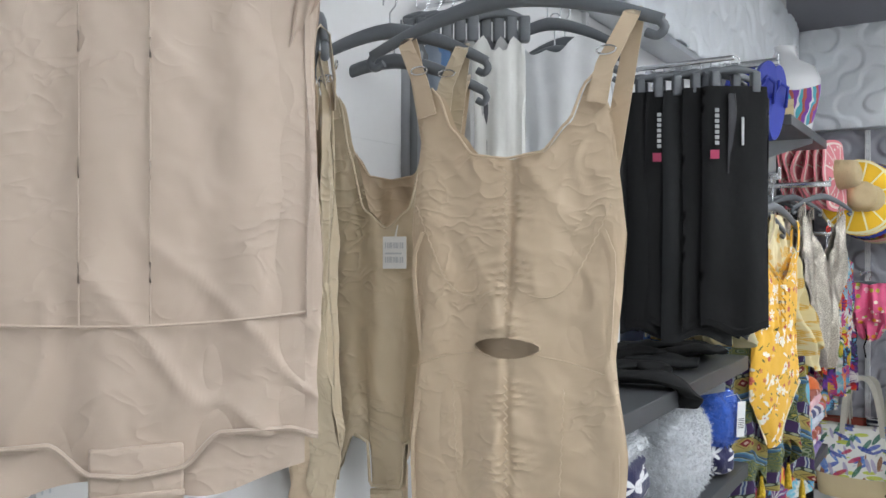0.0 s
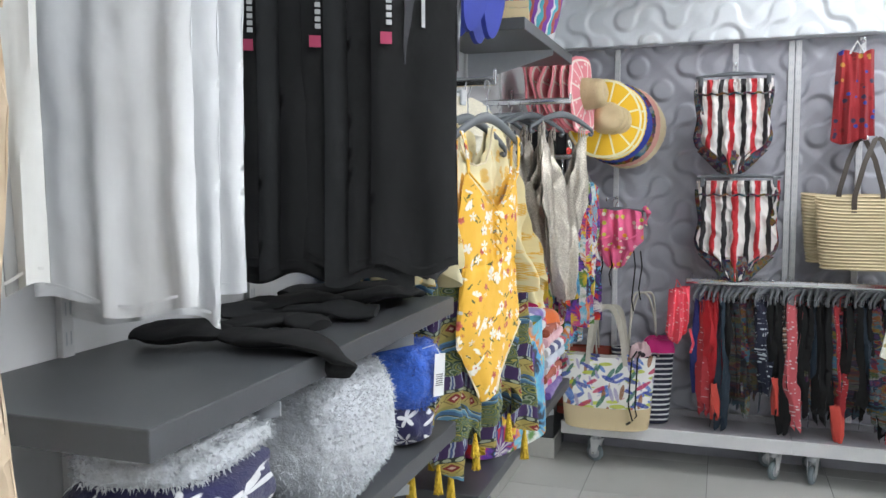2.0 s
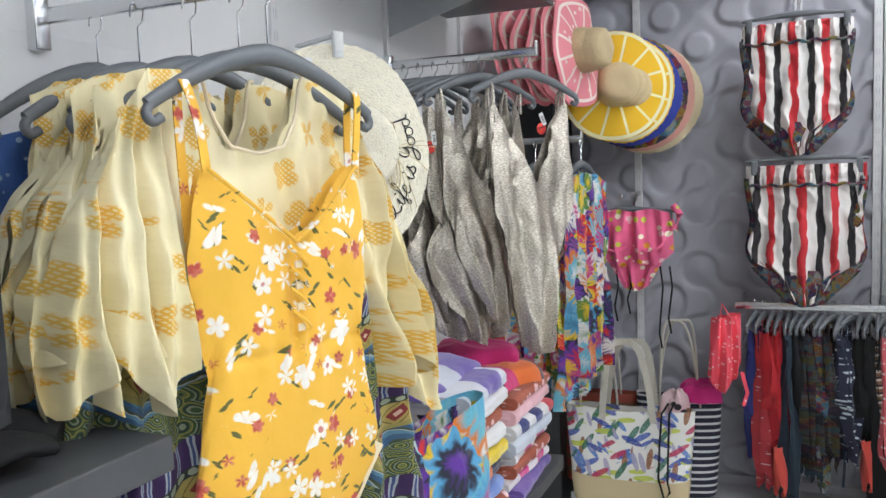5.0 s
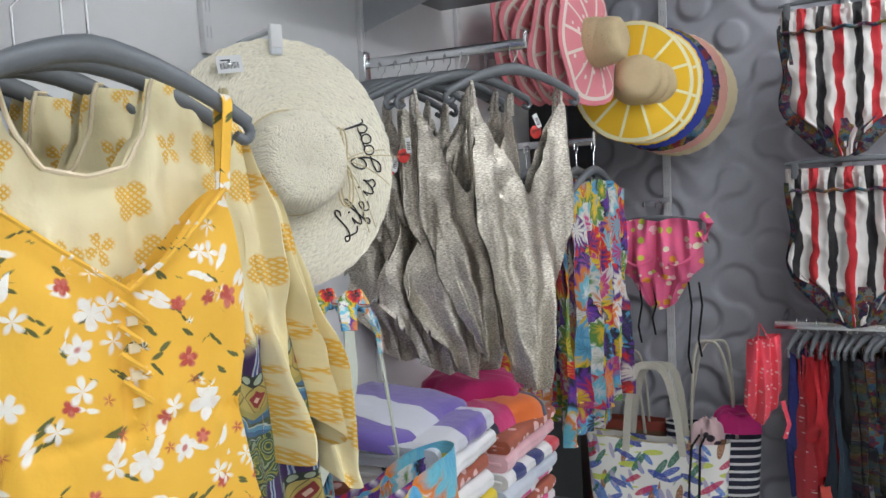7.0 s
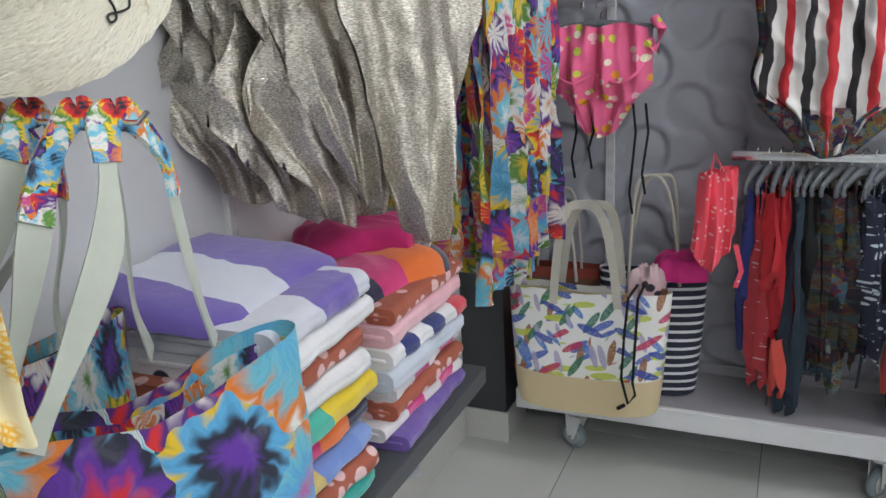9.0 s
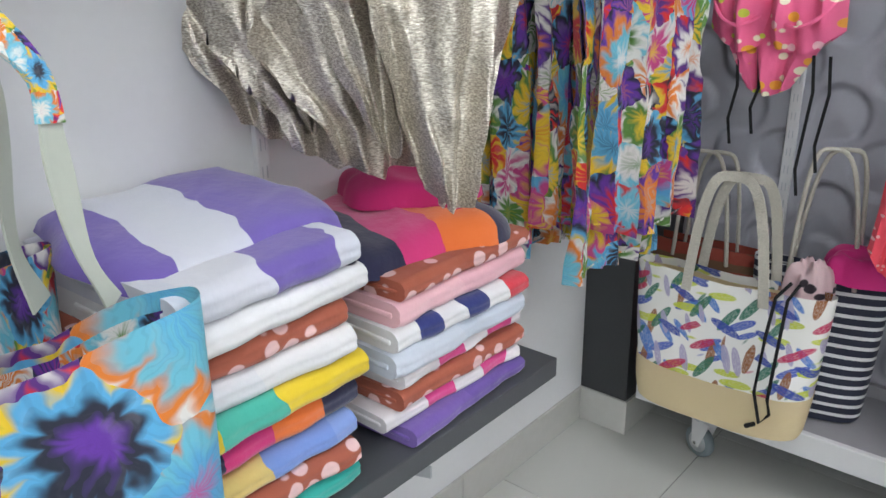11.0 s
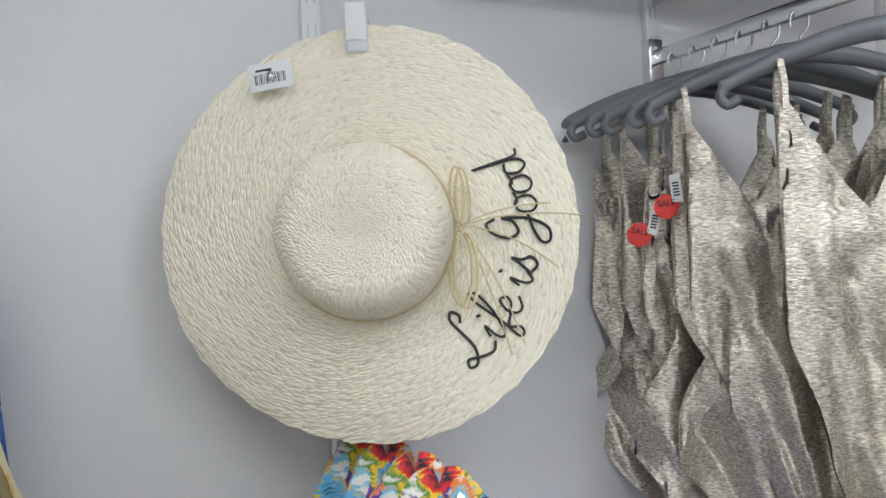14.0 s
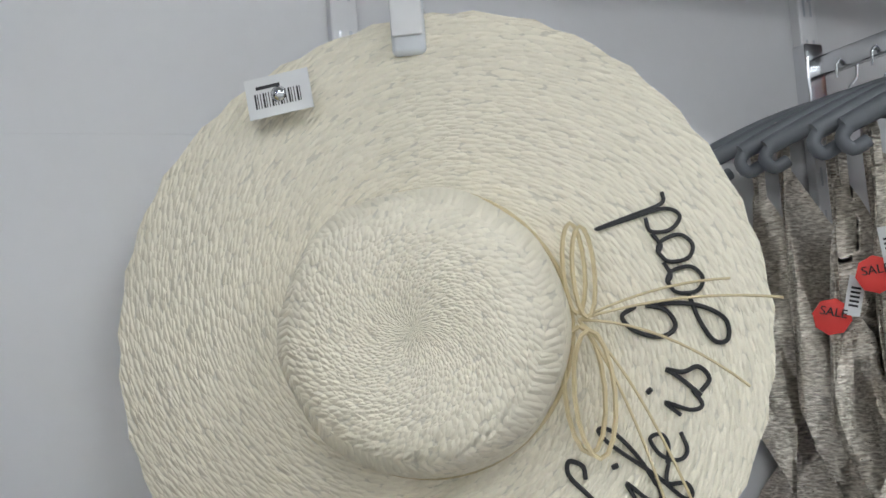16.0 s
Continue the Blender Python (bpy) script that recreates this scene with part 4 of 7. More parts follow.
# near bay: shapewear
slip(pose(-0.560, 1.05, 1.775, 0, 0, 6), "shapewear_slip", "beige shapewear slip with ruched front and keyhole opening", M_BEIGE, 0.335, 0.64, 2.0, 0.006, 1.3, cut=True, straplen=0.165)
coat_hanger(pose(-0.575, 1.052, 2.045, 0, 0, 6), 0.46, 0.06, hook=0.055)
slip(pose(-0.845, 1.13, 1.80, 0, 0, 22), "shapewear_bodysuit", "shiny beige bodysuit with white price tag", M_BEIGE2, 0.245, 0.60, 2.0, 0.010, 2.2, legs="short", tag=True, straplen=0.16, group="beige bodysuits", scoop=0.12)
coat_hanger(pose(-0.845, 1.132, 2.055, 0, 0, 22), 0.34, 0.06, hook=0.055)
for x, y, z, rz, mat in ((-0.895, 1.21, 1.77, 28, M_BEIGE), (-0.880, 0.985, 1.79, 138, M_BEIGE2), (-0.905, 0.975, 1.76, 136, M_BEIGE)):
    slip(pose(x, y, z, 0, 0, rz), "shapewear_bodysuit", "beige bodysuit hanging behind another", mat, 0.25 if rz < 90 else 0.13, 0.55, 3.0, 0.012, 3.1 + y, legs="short", straplen=0.16, group="beige bodysuits")
    coat_hanger(pose(x, y + 0.002, z + 0.255, 0, 0, rz), 0.34 if rz < 90 else 0.18, 0.06, hook=0.055)
slip(pose(-0.70, 0.515, 2.02, 0, 0, 54), "shapewear_bodysuit", "nude pink high-waist bodysuit with leg openings", M_NUDE, 0.372, 0.603, 3.0, 0.0045, 0.6, legs="brief", straplen=0.10, waist=0.98, group="beige bodysuits")
coat_hanger(pose(-0.70, 0.517, 2.225, 0, 0, 54), 0.42, 0.075)
hang_bar(0, 0.517, 2.21, 0.36, "chrome face-out rail with nude bodysuit")
ob = thing("display_rail", pose(W, 1.13, 2.082), "chrome face-out arm with hanging shapewear", "display arm")
part("bar", box(0, 0.42, -0.006, 0.006, -0.012, 0.0, 0.003), M_CHROME, ob)


def long_top(m, name, label, material, width, height, category, folds=4.0, amp=0.01, seed=0.0, group="", flare=1.0, neck=0.06, slope=0.06, nu=40, nv=50):
    """A shirt, skirt or pair of leggings folded over a hanger."""
    ob = thing(name, m, label, category, group)
    hw = width / 2
    prof = ((0, hw * flare), (0.5, hw * (0.97 + 0.5 * (flare - 1))), (0.9, hw), (1.0, hw * 0.96))
    top = lambda u: -slope * abs(2 * u - 1) - neck * math.exp(-((2 * u - 1) / 0.42) ** 4)
    bot = lambda u: -height + 0.012 * math.sin(7 * u + seed) - 0.01 * u
    part("body", panel(lambda v: -lerp(prof, v), lambda v: lerp(prof, v), top, bot, nu, nv, 0.02, folds, amp, seed, 0.25), material, ob)
    part("hem", strap([(-hw * flare + 2 * hw * flare * u, -0.022 * (max(0, 1 - (2 * u - 1) ** 2)) ** 0.5, bot(u) + 0.018) for u in (i / 20 for i in range(1, 20))], 0.004, 0.001), material, ob)
    return ob


# white shirts
for k, (dx, dy, dz, lab) in enumerate(((0, 0, 0, "plain white sleeveless top on a hanger"), (-0.03, 0.10, -0.035, "plain white top hanging behind another"), (-0.05, 0.20, 0.01, "white top hanging on the rail"))):
    long_top(pose(-0.77 + dx, 1.60 + dy, 2.10 + dz, 0, 0, 8), "white_top", lab, M_WHITECLOTH, 0.27, 0.70, "shirt", 2.5, 0.012, 0.7 + k * 2.1, "white tops", 1.0)
    coat_hanger(pose(-0.77 + dx, 1.602 + dy, 2.185 + dz, 0, 0, 8), 0.30, 0.06)
# jeans and grey trousers behind
for k, c in enumerate(((0.30, 0.31, 0.33), (0.16, 0.17, 0.18), (0.22, 0.26, 0.32), (0.12, 0.22, 0.42), (0.10, 0.10, 0.11), (0.42, 0.42, 0.42), (0.70, 0.70, 0.68))):
    mm = cloth("trouser_cloth", c, 0.9)
    long_top(pose(-0.935 + 0.024 * k, 1.36 + 0.010 * k, 2.07, 0, 0, 35), "folded_trousers", "folded trousers hanging from a clip hanger", mm, 0.11, 0.62, "trousers", 2.0, 0.01, k * 1.3, "hanging trousers", nu=14, nv=20)
    coat_hanger(pose(-0.935 + 0.024 * k, 1.362 + 0.010 * k, 2.125, 0, 0, 35), 0.12, 0.05, clip=True, group="trouser hangers", hook=0.03)
ob = thing("display_rail", pose(W, 1.39, 2.12), "chrome face-out arm with hanging trousers", "display arm")
part("bar", box(0, 0.34, -0.006, 0.006, -0.012, 0.0, 0.003), M_CHROME, ob)

M_GREYINK = plain("silver_grey_ink", (0.42, 0.42, 0.43), 0.6)
M_PINKLABEL = plain("pink_label", (0.36, 0.03, 0.09), 0.6)
# black leggings on a face-out arm
arm = thing("display_rail", pose(W, 2.10, 2.095), "chrome face-out arm with rows of clip hangers", "display arm")
part("bar", box(0, 0.47, -0.006, 0.006, -0.012, 0.0, 0.003), M_CHROME, arm)
for k in range(9):
    x = -0.876 + 0.047 * k
    ln = 0.62 + 0.02 * math.sin(k * 2.3)
    lg = long_top(pose(x, 2.09 + 0.004 * k, 2.02, 0, 0, 34 + 4 * math.sin(k * 1.9)), "leggings", "black leggings with a vertical grey mark and pink label", M_BLACK if k % 3 else M_BLACK2, 0.172, ln, "leggings", 1.1, 0.0065, k * 1.7, "black leggings", 1.05, 0.0, 0.0, 18, 30)
    if k in (2, 5, 8):
        for j in range(7):
            part("letter_bar", box(-0.061, -0.050, -0.0275, -0.0255, -0.150 + 0.0135 * j, -0.1405 + 0.0135 * j, 0.001), M_GREYINK, lg, "grey printed letter shape", smooth=False)
        part("pink_label", box(-0.072, -0.050, -0.027, -0.025, -0.185, -0.163, 0), M_PINKLABEL, lg, "small pink label", smooth=False)
    coat_hanger(pose(x, 2.092 + 0.004 * k, 2.097, 0, 0, 34), 0.12, 0.03, clip=True, group="legging hangers", hook=0.02)


for k, (x, y, rz, w, ln) in enumerate(((-0.54, 2.19, 74, 0.22, 0.60), (-0.515, 2.20, 68, 0.19, 0.63))):
    long_top(pose(x, y, 2.02, 0, 0, rz), "leggings", "plain black leggings hanging at the end of the rail", M_BLACK2 if k else M_BLACK, w * 0.84, ln, "leggings", 1.2, 0.008, 11.0 + k * 1.7, "black leggings", 1.1, 0.0, 0.0, 24, 34)
    coat_hanger(pose(x, y, 2.097, 0, 0, rz), 0.20, 0.03, clip=True, group="legging hangers", hook=0.02)

# ---- shelf of plush and black clothes ----
def crumpled(m, name, label, material, category, sx, sy, sz, seed, rough=0.25, n=5, group=""):
    """A soft heap of cloth with an uneven outline and long folds; it lies flat on its support."""
    bm = bmesh.new()
    nr, na = 26, 72
    rings = [[bm.verts.new((0, 0, sz * 0.8))]]
    for j in range(1, nr + 1):
        r = j / nr
        ring = []
        for i in range(na):
            a = 2 * math.pi * i / na
            c, s_ = math.cos(a), math.sin(a)
            out = (1 / max(abs(c), abs(s_))) ** 0.6 * (1 + rough * noise.noise(Vector((c * 1.6 + seed, s_ * 1.6, seed))))
            x, y = c * r * out, s_ * r * out
            ridge = 1 - abs(noise.noise(Vector((x * 1.5 + y * 1.3 + seed, (y - x * 0.5) * 0.5, seed * 2)))) * 2
            lump = 0.5 + 0.5 * noise.noise(Vector((x * 1.1, y * 1.1 + seed, 3)))
            z = sz * (0.40 + 0.16 * ridge + 0.40 * lump) * max(0.0, 1 - r ** 6) ** 0.5
            ring.append(bm.verts.new((x * sx, y * sy, max(0.0, z))))
        rings.append(ring)
    for i in range(na):
        bm.faces.new((rings[0][0], rings[1][i], rings[1][(i + 1) % na]))
    for p, q in zip(rings[1:], rings[2:]):
        for i in range(na):
            bm.faces.new((p[i], q[i], q[(i + 1) % na], p[(i + 1) % na]))
    bm.faces.new(rings[-1][::-1])
    bmesh.ops.recalc_face_normals(bm, faces=bm.faces)
    ob = tagged(obj(name, bm, material), label, category, group)
    ob.matrix_basis = m
    return ob


Z1 = 1.29


def limp(label, waist, legs, material, thick=0.017):
    """Leggings thrown down: a waistband and two soft flat legs that follow their courses."""
    x, y, z = waist[0]
    ob = thing("leggings", pose(x, y, z), label, "leggings", "loose black clothes")

    def ribbon(name, course, wide, seed):
        pts = [p - Vector((x, y, z)) for p in eased(course, 9)]
        n = len(pts) - 1
        rad = [wide * (0.86 + 0.18 * noise.noise(Vector((i * 0.11, seed, 1)))) * (0.6 + 0.4 * min(1.0, 4 * min(i + 0.4, n - i + 0.4) / n)) for i in range(n + 1)]
        bm = tube(pts, rad, 20, flatten=thick / wide, up=(0, 0, 1))
        for v in bm.verts:
            q = v.co * 26
            v.co.z += 0.009 * max(0.0, 1 - 2.2 * abs(noise.noise(Vector((q.x * 0.35 + seed, q.y * 0.3, seed))))) + 0.003 * noise.noise(q * 0.8)
        part(name, bm, material, ob)

    ribbon("waistband", waist, 0.075, x * 9)
    for k, course in enumerate(legs):
        ribbon("leg", course, 0.052, k * 3.1 + y)
    return ob


EDGE = W + 0.406
limp("black leggings thrown on the shelf with one leg over its edge", [(-0.90, 1.79, Z1 + 0.018), (-0.83, 1.82, Z1 + 0.022), (-0.75, 1.86, Z1 + 0.020)],
     [[(-0.76, 1.84, Z1 + 0.020), (-0.66, 1.82, Z1 + 0.022), (-0.585, 1.83, Z1 + 0.018), (EDGE + 0.012, 1.85, Z1 - 0.008), (EDGE + 0.016, 1.86, Z1 - 0.050)],
      [(-0.78, 1.88, Z1 + 0.020), (-0.70, 1.97, Z1 + 0.024), (-0.62, 1.95, Z1 + 0.018)]], M_BLACK)
limp("black leggings crumpled across the shelf", [(-0.87, 2.07, Z1 + 0.02), (-0.80, 2.17, Z1 + 0.028), (-0.74, 2.26, Z1 + 0.024)],
     [[(-0.75, 2.24, Z1 + 0.026), (-0.66, 2.30, Z1 + 0.032), (-0.61, 2.42, Z1 + 0.022)], [(-0.84, 2.30, Z1 + 0.022), (-0.74, 2.38, Z1 + 0.034), (-0.64, 2.46, Z1 + 0.022)]], M_BLACK)
limp("black leggings lying under others on the shelf", [(-0.90, 2.02, Z1 + 0.016), (-0.86, 2.10, Z1 + 0.018), (-0.80, 2.14, Z1 + 0.016)],
     [[(-0.80, 2.12, Z1 + 0.018), (-0.70, 2.14, Z1 + 0.020), (-0.60, 2.16, Z1 + 0.017)], [(-0.88, 2.28, Z1 + 0.018), (-0.86, 2.38, Z1 + 0.022), (-0.80, 2.47, Z1 + 0.018)]], M_BLACK2)
tn = thing("bra_clip", pose(-0.66, 2.165, Z1 + 0.030), "small white plastic clip lying on the black clothes", "clip")
part("plate", box(-0.012, 0.012, -0.006, 0.006, 0, 0.004, 0.0015), M_PAPER, tn)


def plush(m, label, material, sx, sy, sz, seed, hair=None, group="plush cushions", strands=0):
    """A plush cushion with short pile."""
    ob = thing("plush_cushion", m, label, "cushion", group)
    bm = bmesh.new()
    bmesh.ops.create_icosphere(bm, subdivisions=5, radius=1.0)
    rnd = random.Random(seed)
    for v in bm.verts:
        p = v.co.normalized()
        k = 1 + 0.10 * noise.noise(p * 2.0 + Vector((seed, 3, 0))) + 0.03 * noise.noise(p * 16)
        e = 0.72
        q = Vector([math.copysign(abs(c) ** e, c) for c in p])
        v.co = Vector((q.x * sx * k, q.y * sy * k, q.z * sz * k + sz * 0.93))
    pts = [(v.co.copy(), v.normal.copy()) for v in bm.verts]
    bm.normal_update()
    pts = [(v.co.copy(), v.normal.copy()) for v in bm.verts]
    part("body", bm, material, ob)
    if strands:
        hb = bmesh.new()
        for _ in range(strands):
            c, nrm = pts[rnd.randrange(len(pts))]
            c = c + Vector((rnd.uniform(-1, 1), rnd.uniform(-1, 1), rnd.uniform(-1, 1))) * 0.004
            d = (nrm + Vector((rnd.uniform(-0.8, 0.8), rnd.uniform(-0.8, 0.8), rnd.uniform(-0.9, 0.3)))).normalized()
            t = d.orthogonal().normalized() * 0.0014
            hb.faces.new([hb.verts.new(p) for p in (c - t, c + t, c + d * rnd.uniform(0.006, 0.012))])
        tagged(part("plush_surface", hb, hair or material, ob, smooth=False), kind="stuff")
    return ob


Z2 = 0.956
plush(pose(-0.70, 2.10, Z2, 0, 0, 8), "silver grey shaggy plush cushion on the shelf", M_GREYFUR, 0.135, 0.19, 0.135, 3.0, strands=9000)
plush(pose(-0.70, 1.62, Z2, 0, 0, -5), "silver grey plush cushion on the shelf", M_GREYFUR, 0.13, 0.16, 0.065, 7.0, strands=5000)
plush(pose(-0.69, 1.62, Z2 + 0.115, 0, 0, 5), "navy plush cushion with white stars", M_STARS, 0.125, 0.15, 0.055, 9.0)
plush(pose(-0.70, 1.63, Z2 + 0.205, 0, 0, 5), "silver grey plush cushion on the stack", M_GREYFUR, 0.12, 0.15, 0.04, 12.0, strands=4000)
plush(pose(-0.69, 2.40, Z2, 0, 0, 5), "navy plush cushion with white stars", M_STARS, 0.12, 0.07, 0.05, 15.0)
plush(pose(-0.66, 2.42, Z2 + 0.085, 0, 0, 5), "royal blue plush toy cushion", M_BLUEFUR, 0.10, 0.08, 0.085, 17.0, strands=2500)
g = thing("price_tag", pose(-0.548, 2.40, Z2 + 0.17, 0, 4, 68), "white swing tag with barcode on the blue plush", "price tag", "price tags")
part("card", box(-0.018, 0.018, -0.0008, 0.0008, -0.05, 0.05), M_PAPER, g, smooth=False)
for k in range(6):
    part("barcode_bar", box(-0.012, 0.012, -0.0013, -0.0009, -0.025 + 0.005 * k, -0.023 + 0.005 * k), M_INK, g, smooth=False)
part("loop", tube([(0, 0, 0.05), (-0.01, 0.01, 0.07), (-0.03, 0.03, 0.06)], 0.001, 5), M_PAPER, g)
plush(pose(-0.70, 2.05, 0.551, 0, 0, 5), "silver grey plush cushion on the low shelf", M_GREYFUR, 0.13, 0.22, 0.08, 21.0, strands=2500)


# ---- yellow swimsuit and kimonos ----
def kimono(m, label, seed, group="kimonos", w=0.62, h=0.80):
    ob = thing("kimono", m, label, "kimono", group)
    hw = w / 2
    neck = ((0, -0.128), (0.2, -0.120), (0.32, -0.085), (0.40, -0.020), (0.7, -0.022), (1.0, -0.045))
    top = lambda u: lerp(neck, abs(2 * u - 1))
    bot = lambda u: -h - 0.13 * abs(math.sin(u * math.pi * 3.5 + seed)) ** 0.8 + 0.04 * math.sin(9 * u + seed)
    prof = ((0, hw * 1.03), (0.25, hw * 1.02), (0.5, hw * 0.92), (0.8, hw * 0.72), (0.95, hw * 0.66), (1.0, hw * 0.66))
    bm = panel(lambda v: -lerp(prof, v), lambda v: lerp(prof, v), top, bot, 130, 70, 0.026, 6.5, 0.027, seed, 0.05)
    part("body", bm, M_KIMONO, ob)
    part("neck_binding", tube([(x, -0.030 * (1 - (x / 0.2) ** 2), lerp(neck, abs(x) / (hw * 0.66)) + 0.001) for x in (-0.085 + 0.17 * i / 24 for i in range(25))], 0.0028, 6), M_CREAM, ob, "narrow cream neck binding")
    for sx in (-1, 1):
        s_top = lambda u: -0.022 - 0.11 * (u if sx > 0 else 1 - u) ** 1.4
        s_bot = lambda u: (-0.385 if sx < 0 else -0.46) - 0.035 * math.sin(9 * u + seed) - (0.09 * u * u if sx > 0 else 0.02 * u)
        near, far = hw * (0.62 if sx > 0 else 0.46), hw * (1.06 if sx > 0 else 1.0)
        prof_o = ((0, far), (0.3, far * 0.98), (0.7, far * 0.86), (1.0, far * 0.68))
        a = (lambda v: near) if sx > 0 else (lambda v: -lerp(prof_o, v))
        b = (lambda v: lerp(prof_o, v)) if sx > 0 else (lambda v: -near)
        sl = panel(a, b, s_top, s_bot, 60, 50, 0.030, 3.2, 0.034, seed + sx, 0.05, flare=0.045)
        sl = part("sleeve", sl, M_KIMONOTOP, ob)
        sl.location.y = -0.012 if sx < 0 else 0.020
    rnd = random.Random(seed)
    for k in range(9):
        u = (k + 0.5) / 9
        x, z = -hw + 2 * hw * u, bot(u)
        y = rnd.uniform(-0.03, 0.03)
        ln = rnd.uniform(0.052, 0.075)
        bm = lathe([(0.002, 0.012), (0.006, 0.008), (0.005, 0.0), (0.009, -0.02), (0.013, -ln), (0.0, -ln - 0.002)], 10, warp=lambda p, a, r: p * (1 + 0.12 * math.sin(5 * a + k)) if p.z < -0.03 else p)
        bmesh.ops.translate(bm, vec=(x, y, z - 0.008), verts=bm.verts)
        part("tassel", bm, M_TASSEL, ob, "yellow yarn tassel")
    return ob


def plunge_suit(m, label):
    """One-piece with a plunging neck, laced centre and high-cut legs; origin at the strap tops."""
    ob = thing("swimsuit", m, label, "swimsuit")
    prof = ((0, 0.038), (0.05, 0.046), (0.15, 0.082), (0.25, 0.126), (0.33, 0.158), (0.40, 0.160), (0.52, 0.146), (0.68, 0.129), (0.85, 0.146), (1.0, 0.150))
    cups = ((0, -0.198), (0.06, -0.190), (0.84, -0.100), (0.92, -0.135), (1.0, -0.205))
    top = lambda u: lerp(cups, abs(2 * u - 1))
    bot = lambda u: -0.705 + 0.012 * (2 * u - 1)
    bm = panel(lambda v: -lerp(prof, v), lambda v: lerp(prof, v), top, bot, 72, 90, 0.020, 1.2, 0.004, 0.4, 0.6)
    for v in bm.verts:
        if v.co.y < 0:
            x, z = v.co.x, v.co.z
            g = math.exp(-((z + 0.345) / 0.035) ** 2)
            v.co.y += 0.005 * math.exp(-((z + 0.345) / 0.006) ** 2) - 0.0035 * g * math.sin(x * 170 + 2 * math.sin(x * 40))
            v.co.y -= 0.012 * math.exp(-((z + 0.20) / 0.05) ** 2 - ((abs(x) - 0.08) / 0.045) ** 2)
            v.co.y += 0.006 * math.exp(-(x / 0.008) ** 2) * (1 if -0.33 < z else 0)
    part("body", bm, M_YELLOW, ob)
    for sx in (-1, 1):
        part("neck_edge", tube(eased([(0.0, -0.026, -0.200), (sx * 0.055, -0.030, -0.160), (sx * 0.124, -0.016, -0.102)]), 0.0028, 6), M_YELLOW, ob)
        part("shoulder_strap", strap(eased([(sx * 0.124, -0.014, -0.105), (sx * 0.131, -0.014, -0.05), (sx * 0.140, -0.008, -0.006), (sx * 0.141, 0.004, 0.002), (sx * 0.140, 0.014, -0.03), (sx * 0.135, 0.016, -0.19)], 4), 0.012, 0.0022), M_YELLOW, ob)
        part("leg_lining", strap(eased([(sx * 0.158, -0.004, -0.52), (sx * 0.115, 0.004, -0.585), (sx * 0.068, 0.006, -0.65), (sx * 0.040, 0.004, -0.70)]), 0.020, 0.0015), M_CREAM, ob, "pale lining at the leg")
    for k in range(4):
        z = -0.205 - 0.028 * k
        part("lacing", tube(eased([(-0.015, -0.027, z), (0.0, -0.031, z - 0.014), (0.015, -0.027, z - 0.028)]), 0.0032, 6), M_YELLOW, ob)
        part("lacing_gap", box(-0.006, 0.006, -0.0275, -0.0245, z - 0.030, z - 0.020, 0.001), M_CREAM, ob, "pale gap between the laces")
    return ob


M_TASSEL = cloth("yellow_yarn", (0.72, 0.47, 0.03), 0.9, weave=200.0, wrinkle=0.8, wscale=120)
YY = 2.748
for k, (x, rz) in enumerate(((-0.585, 72), (-0.665, 78), (-0.76, 84))):
    kimono(pose(x, YY, 1.745, 0, 0, rz), "cream and gold kimono with blue paisley border and tassels", 1.0 + k * 2.7, w=0.62 - 0.05 * k)
    coat_hanger(pose(x, YY, 1.842, 0, 0, rz), 0.37, 0.075, group="kimono hangers", hook=0.085)
plunge_suit(pose(-0.520, YY - 0.014, 1.700, 0, 0, 74), "yellow floral one-piece swimsuit with plunging neck")
coat_hanger(pose(-0.526, YY - 0.018, 1.842, 0, 0, 74), 0.36, 0.072, group="kimono hangers", hook=0.085)
hang_bar(0, YY, 1.842, 0.46)
M_BLUEPRINT = dots("blue_print_cotton", (0.05, 0.13, 0.42), (0.35, 0.50, 0.72), 60.0, 0.22, 1.0)
long_top(pose(-0.86, YY + 0.02, 1.70, 0, 0, 90), "cover_up", "blue printed cotton cover-up hanging behind the kimonos", M_BLUEPRINT, 0.46, 0.62, "cover-up", 5.0, 0.018, 2.0, "", 1.15)
coat_hanger(pose(-0.86, YY + 0.02, 1.842, 0, 0, 90), 0.40, 0.085, group="kimono hangers")

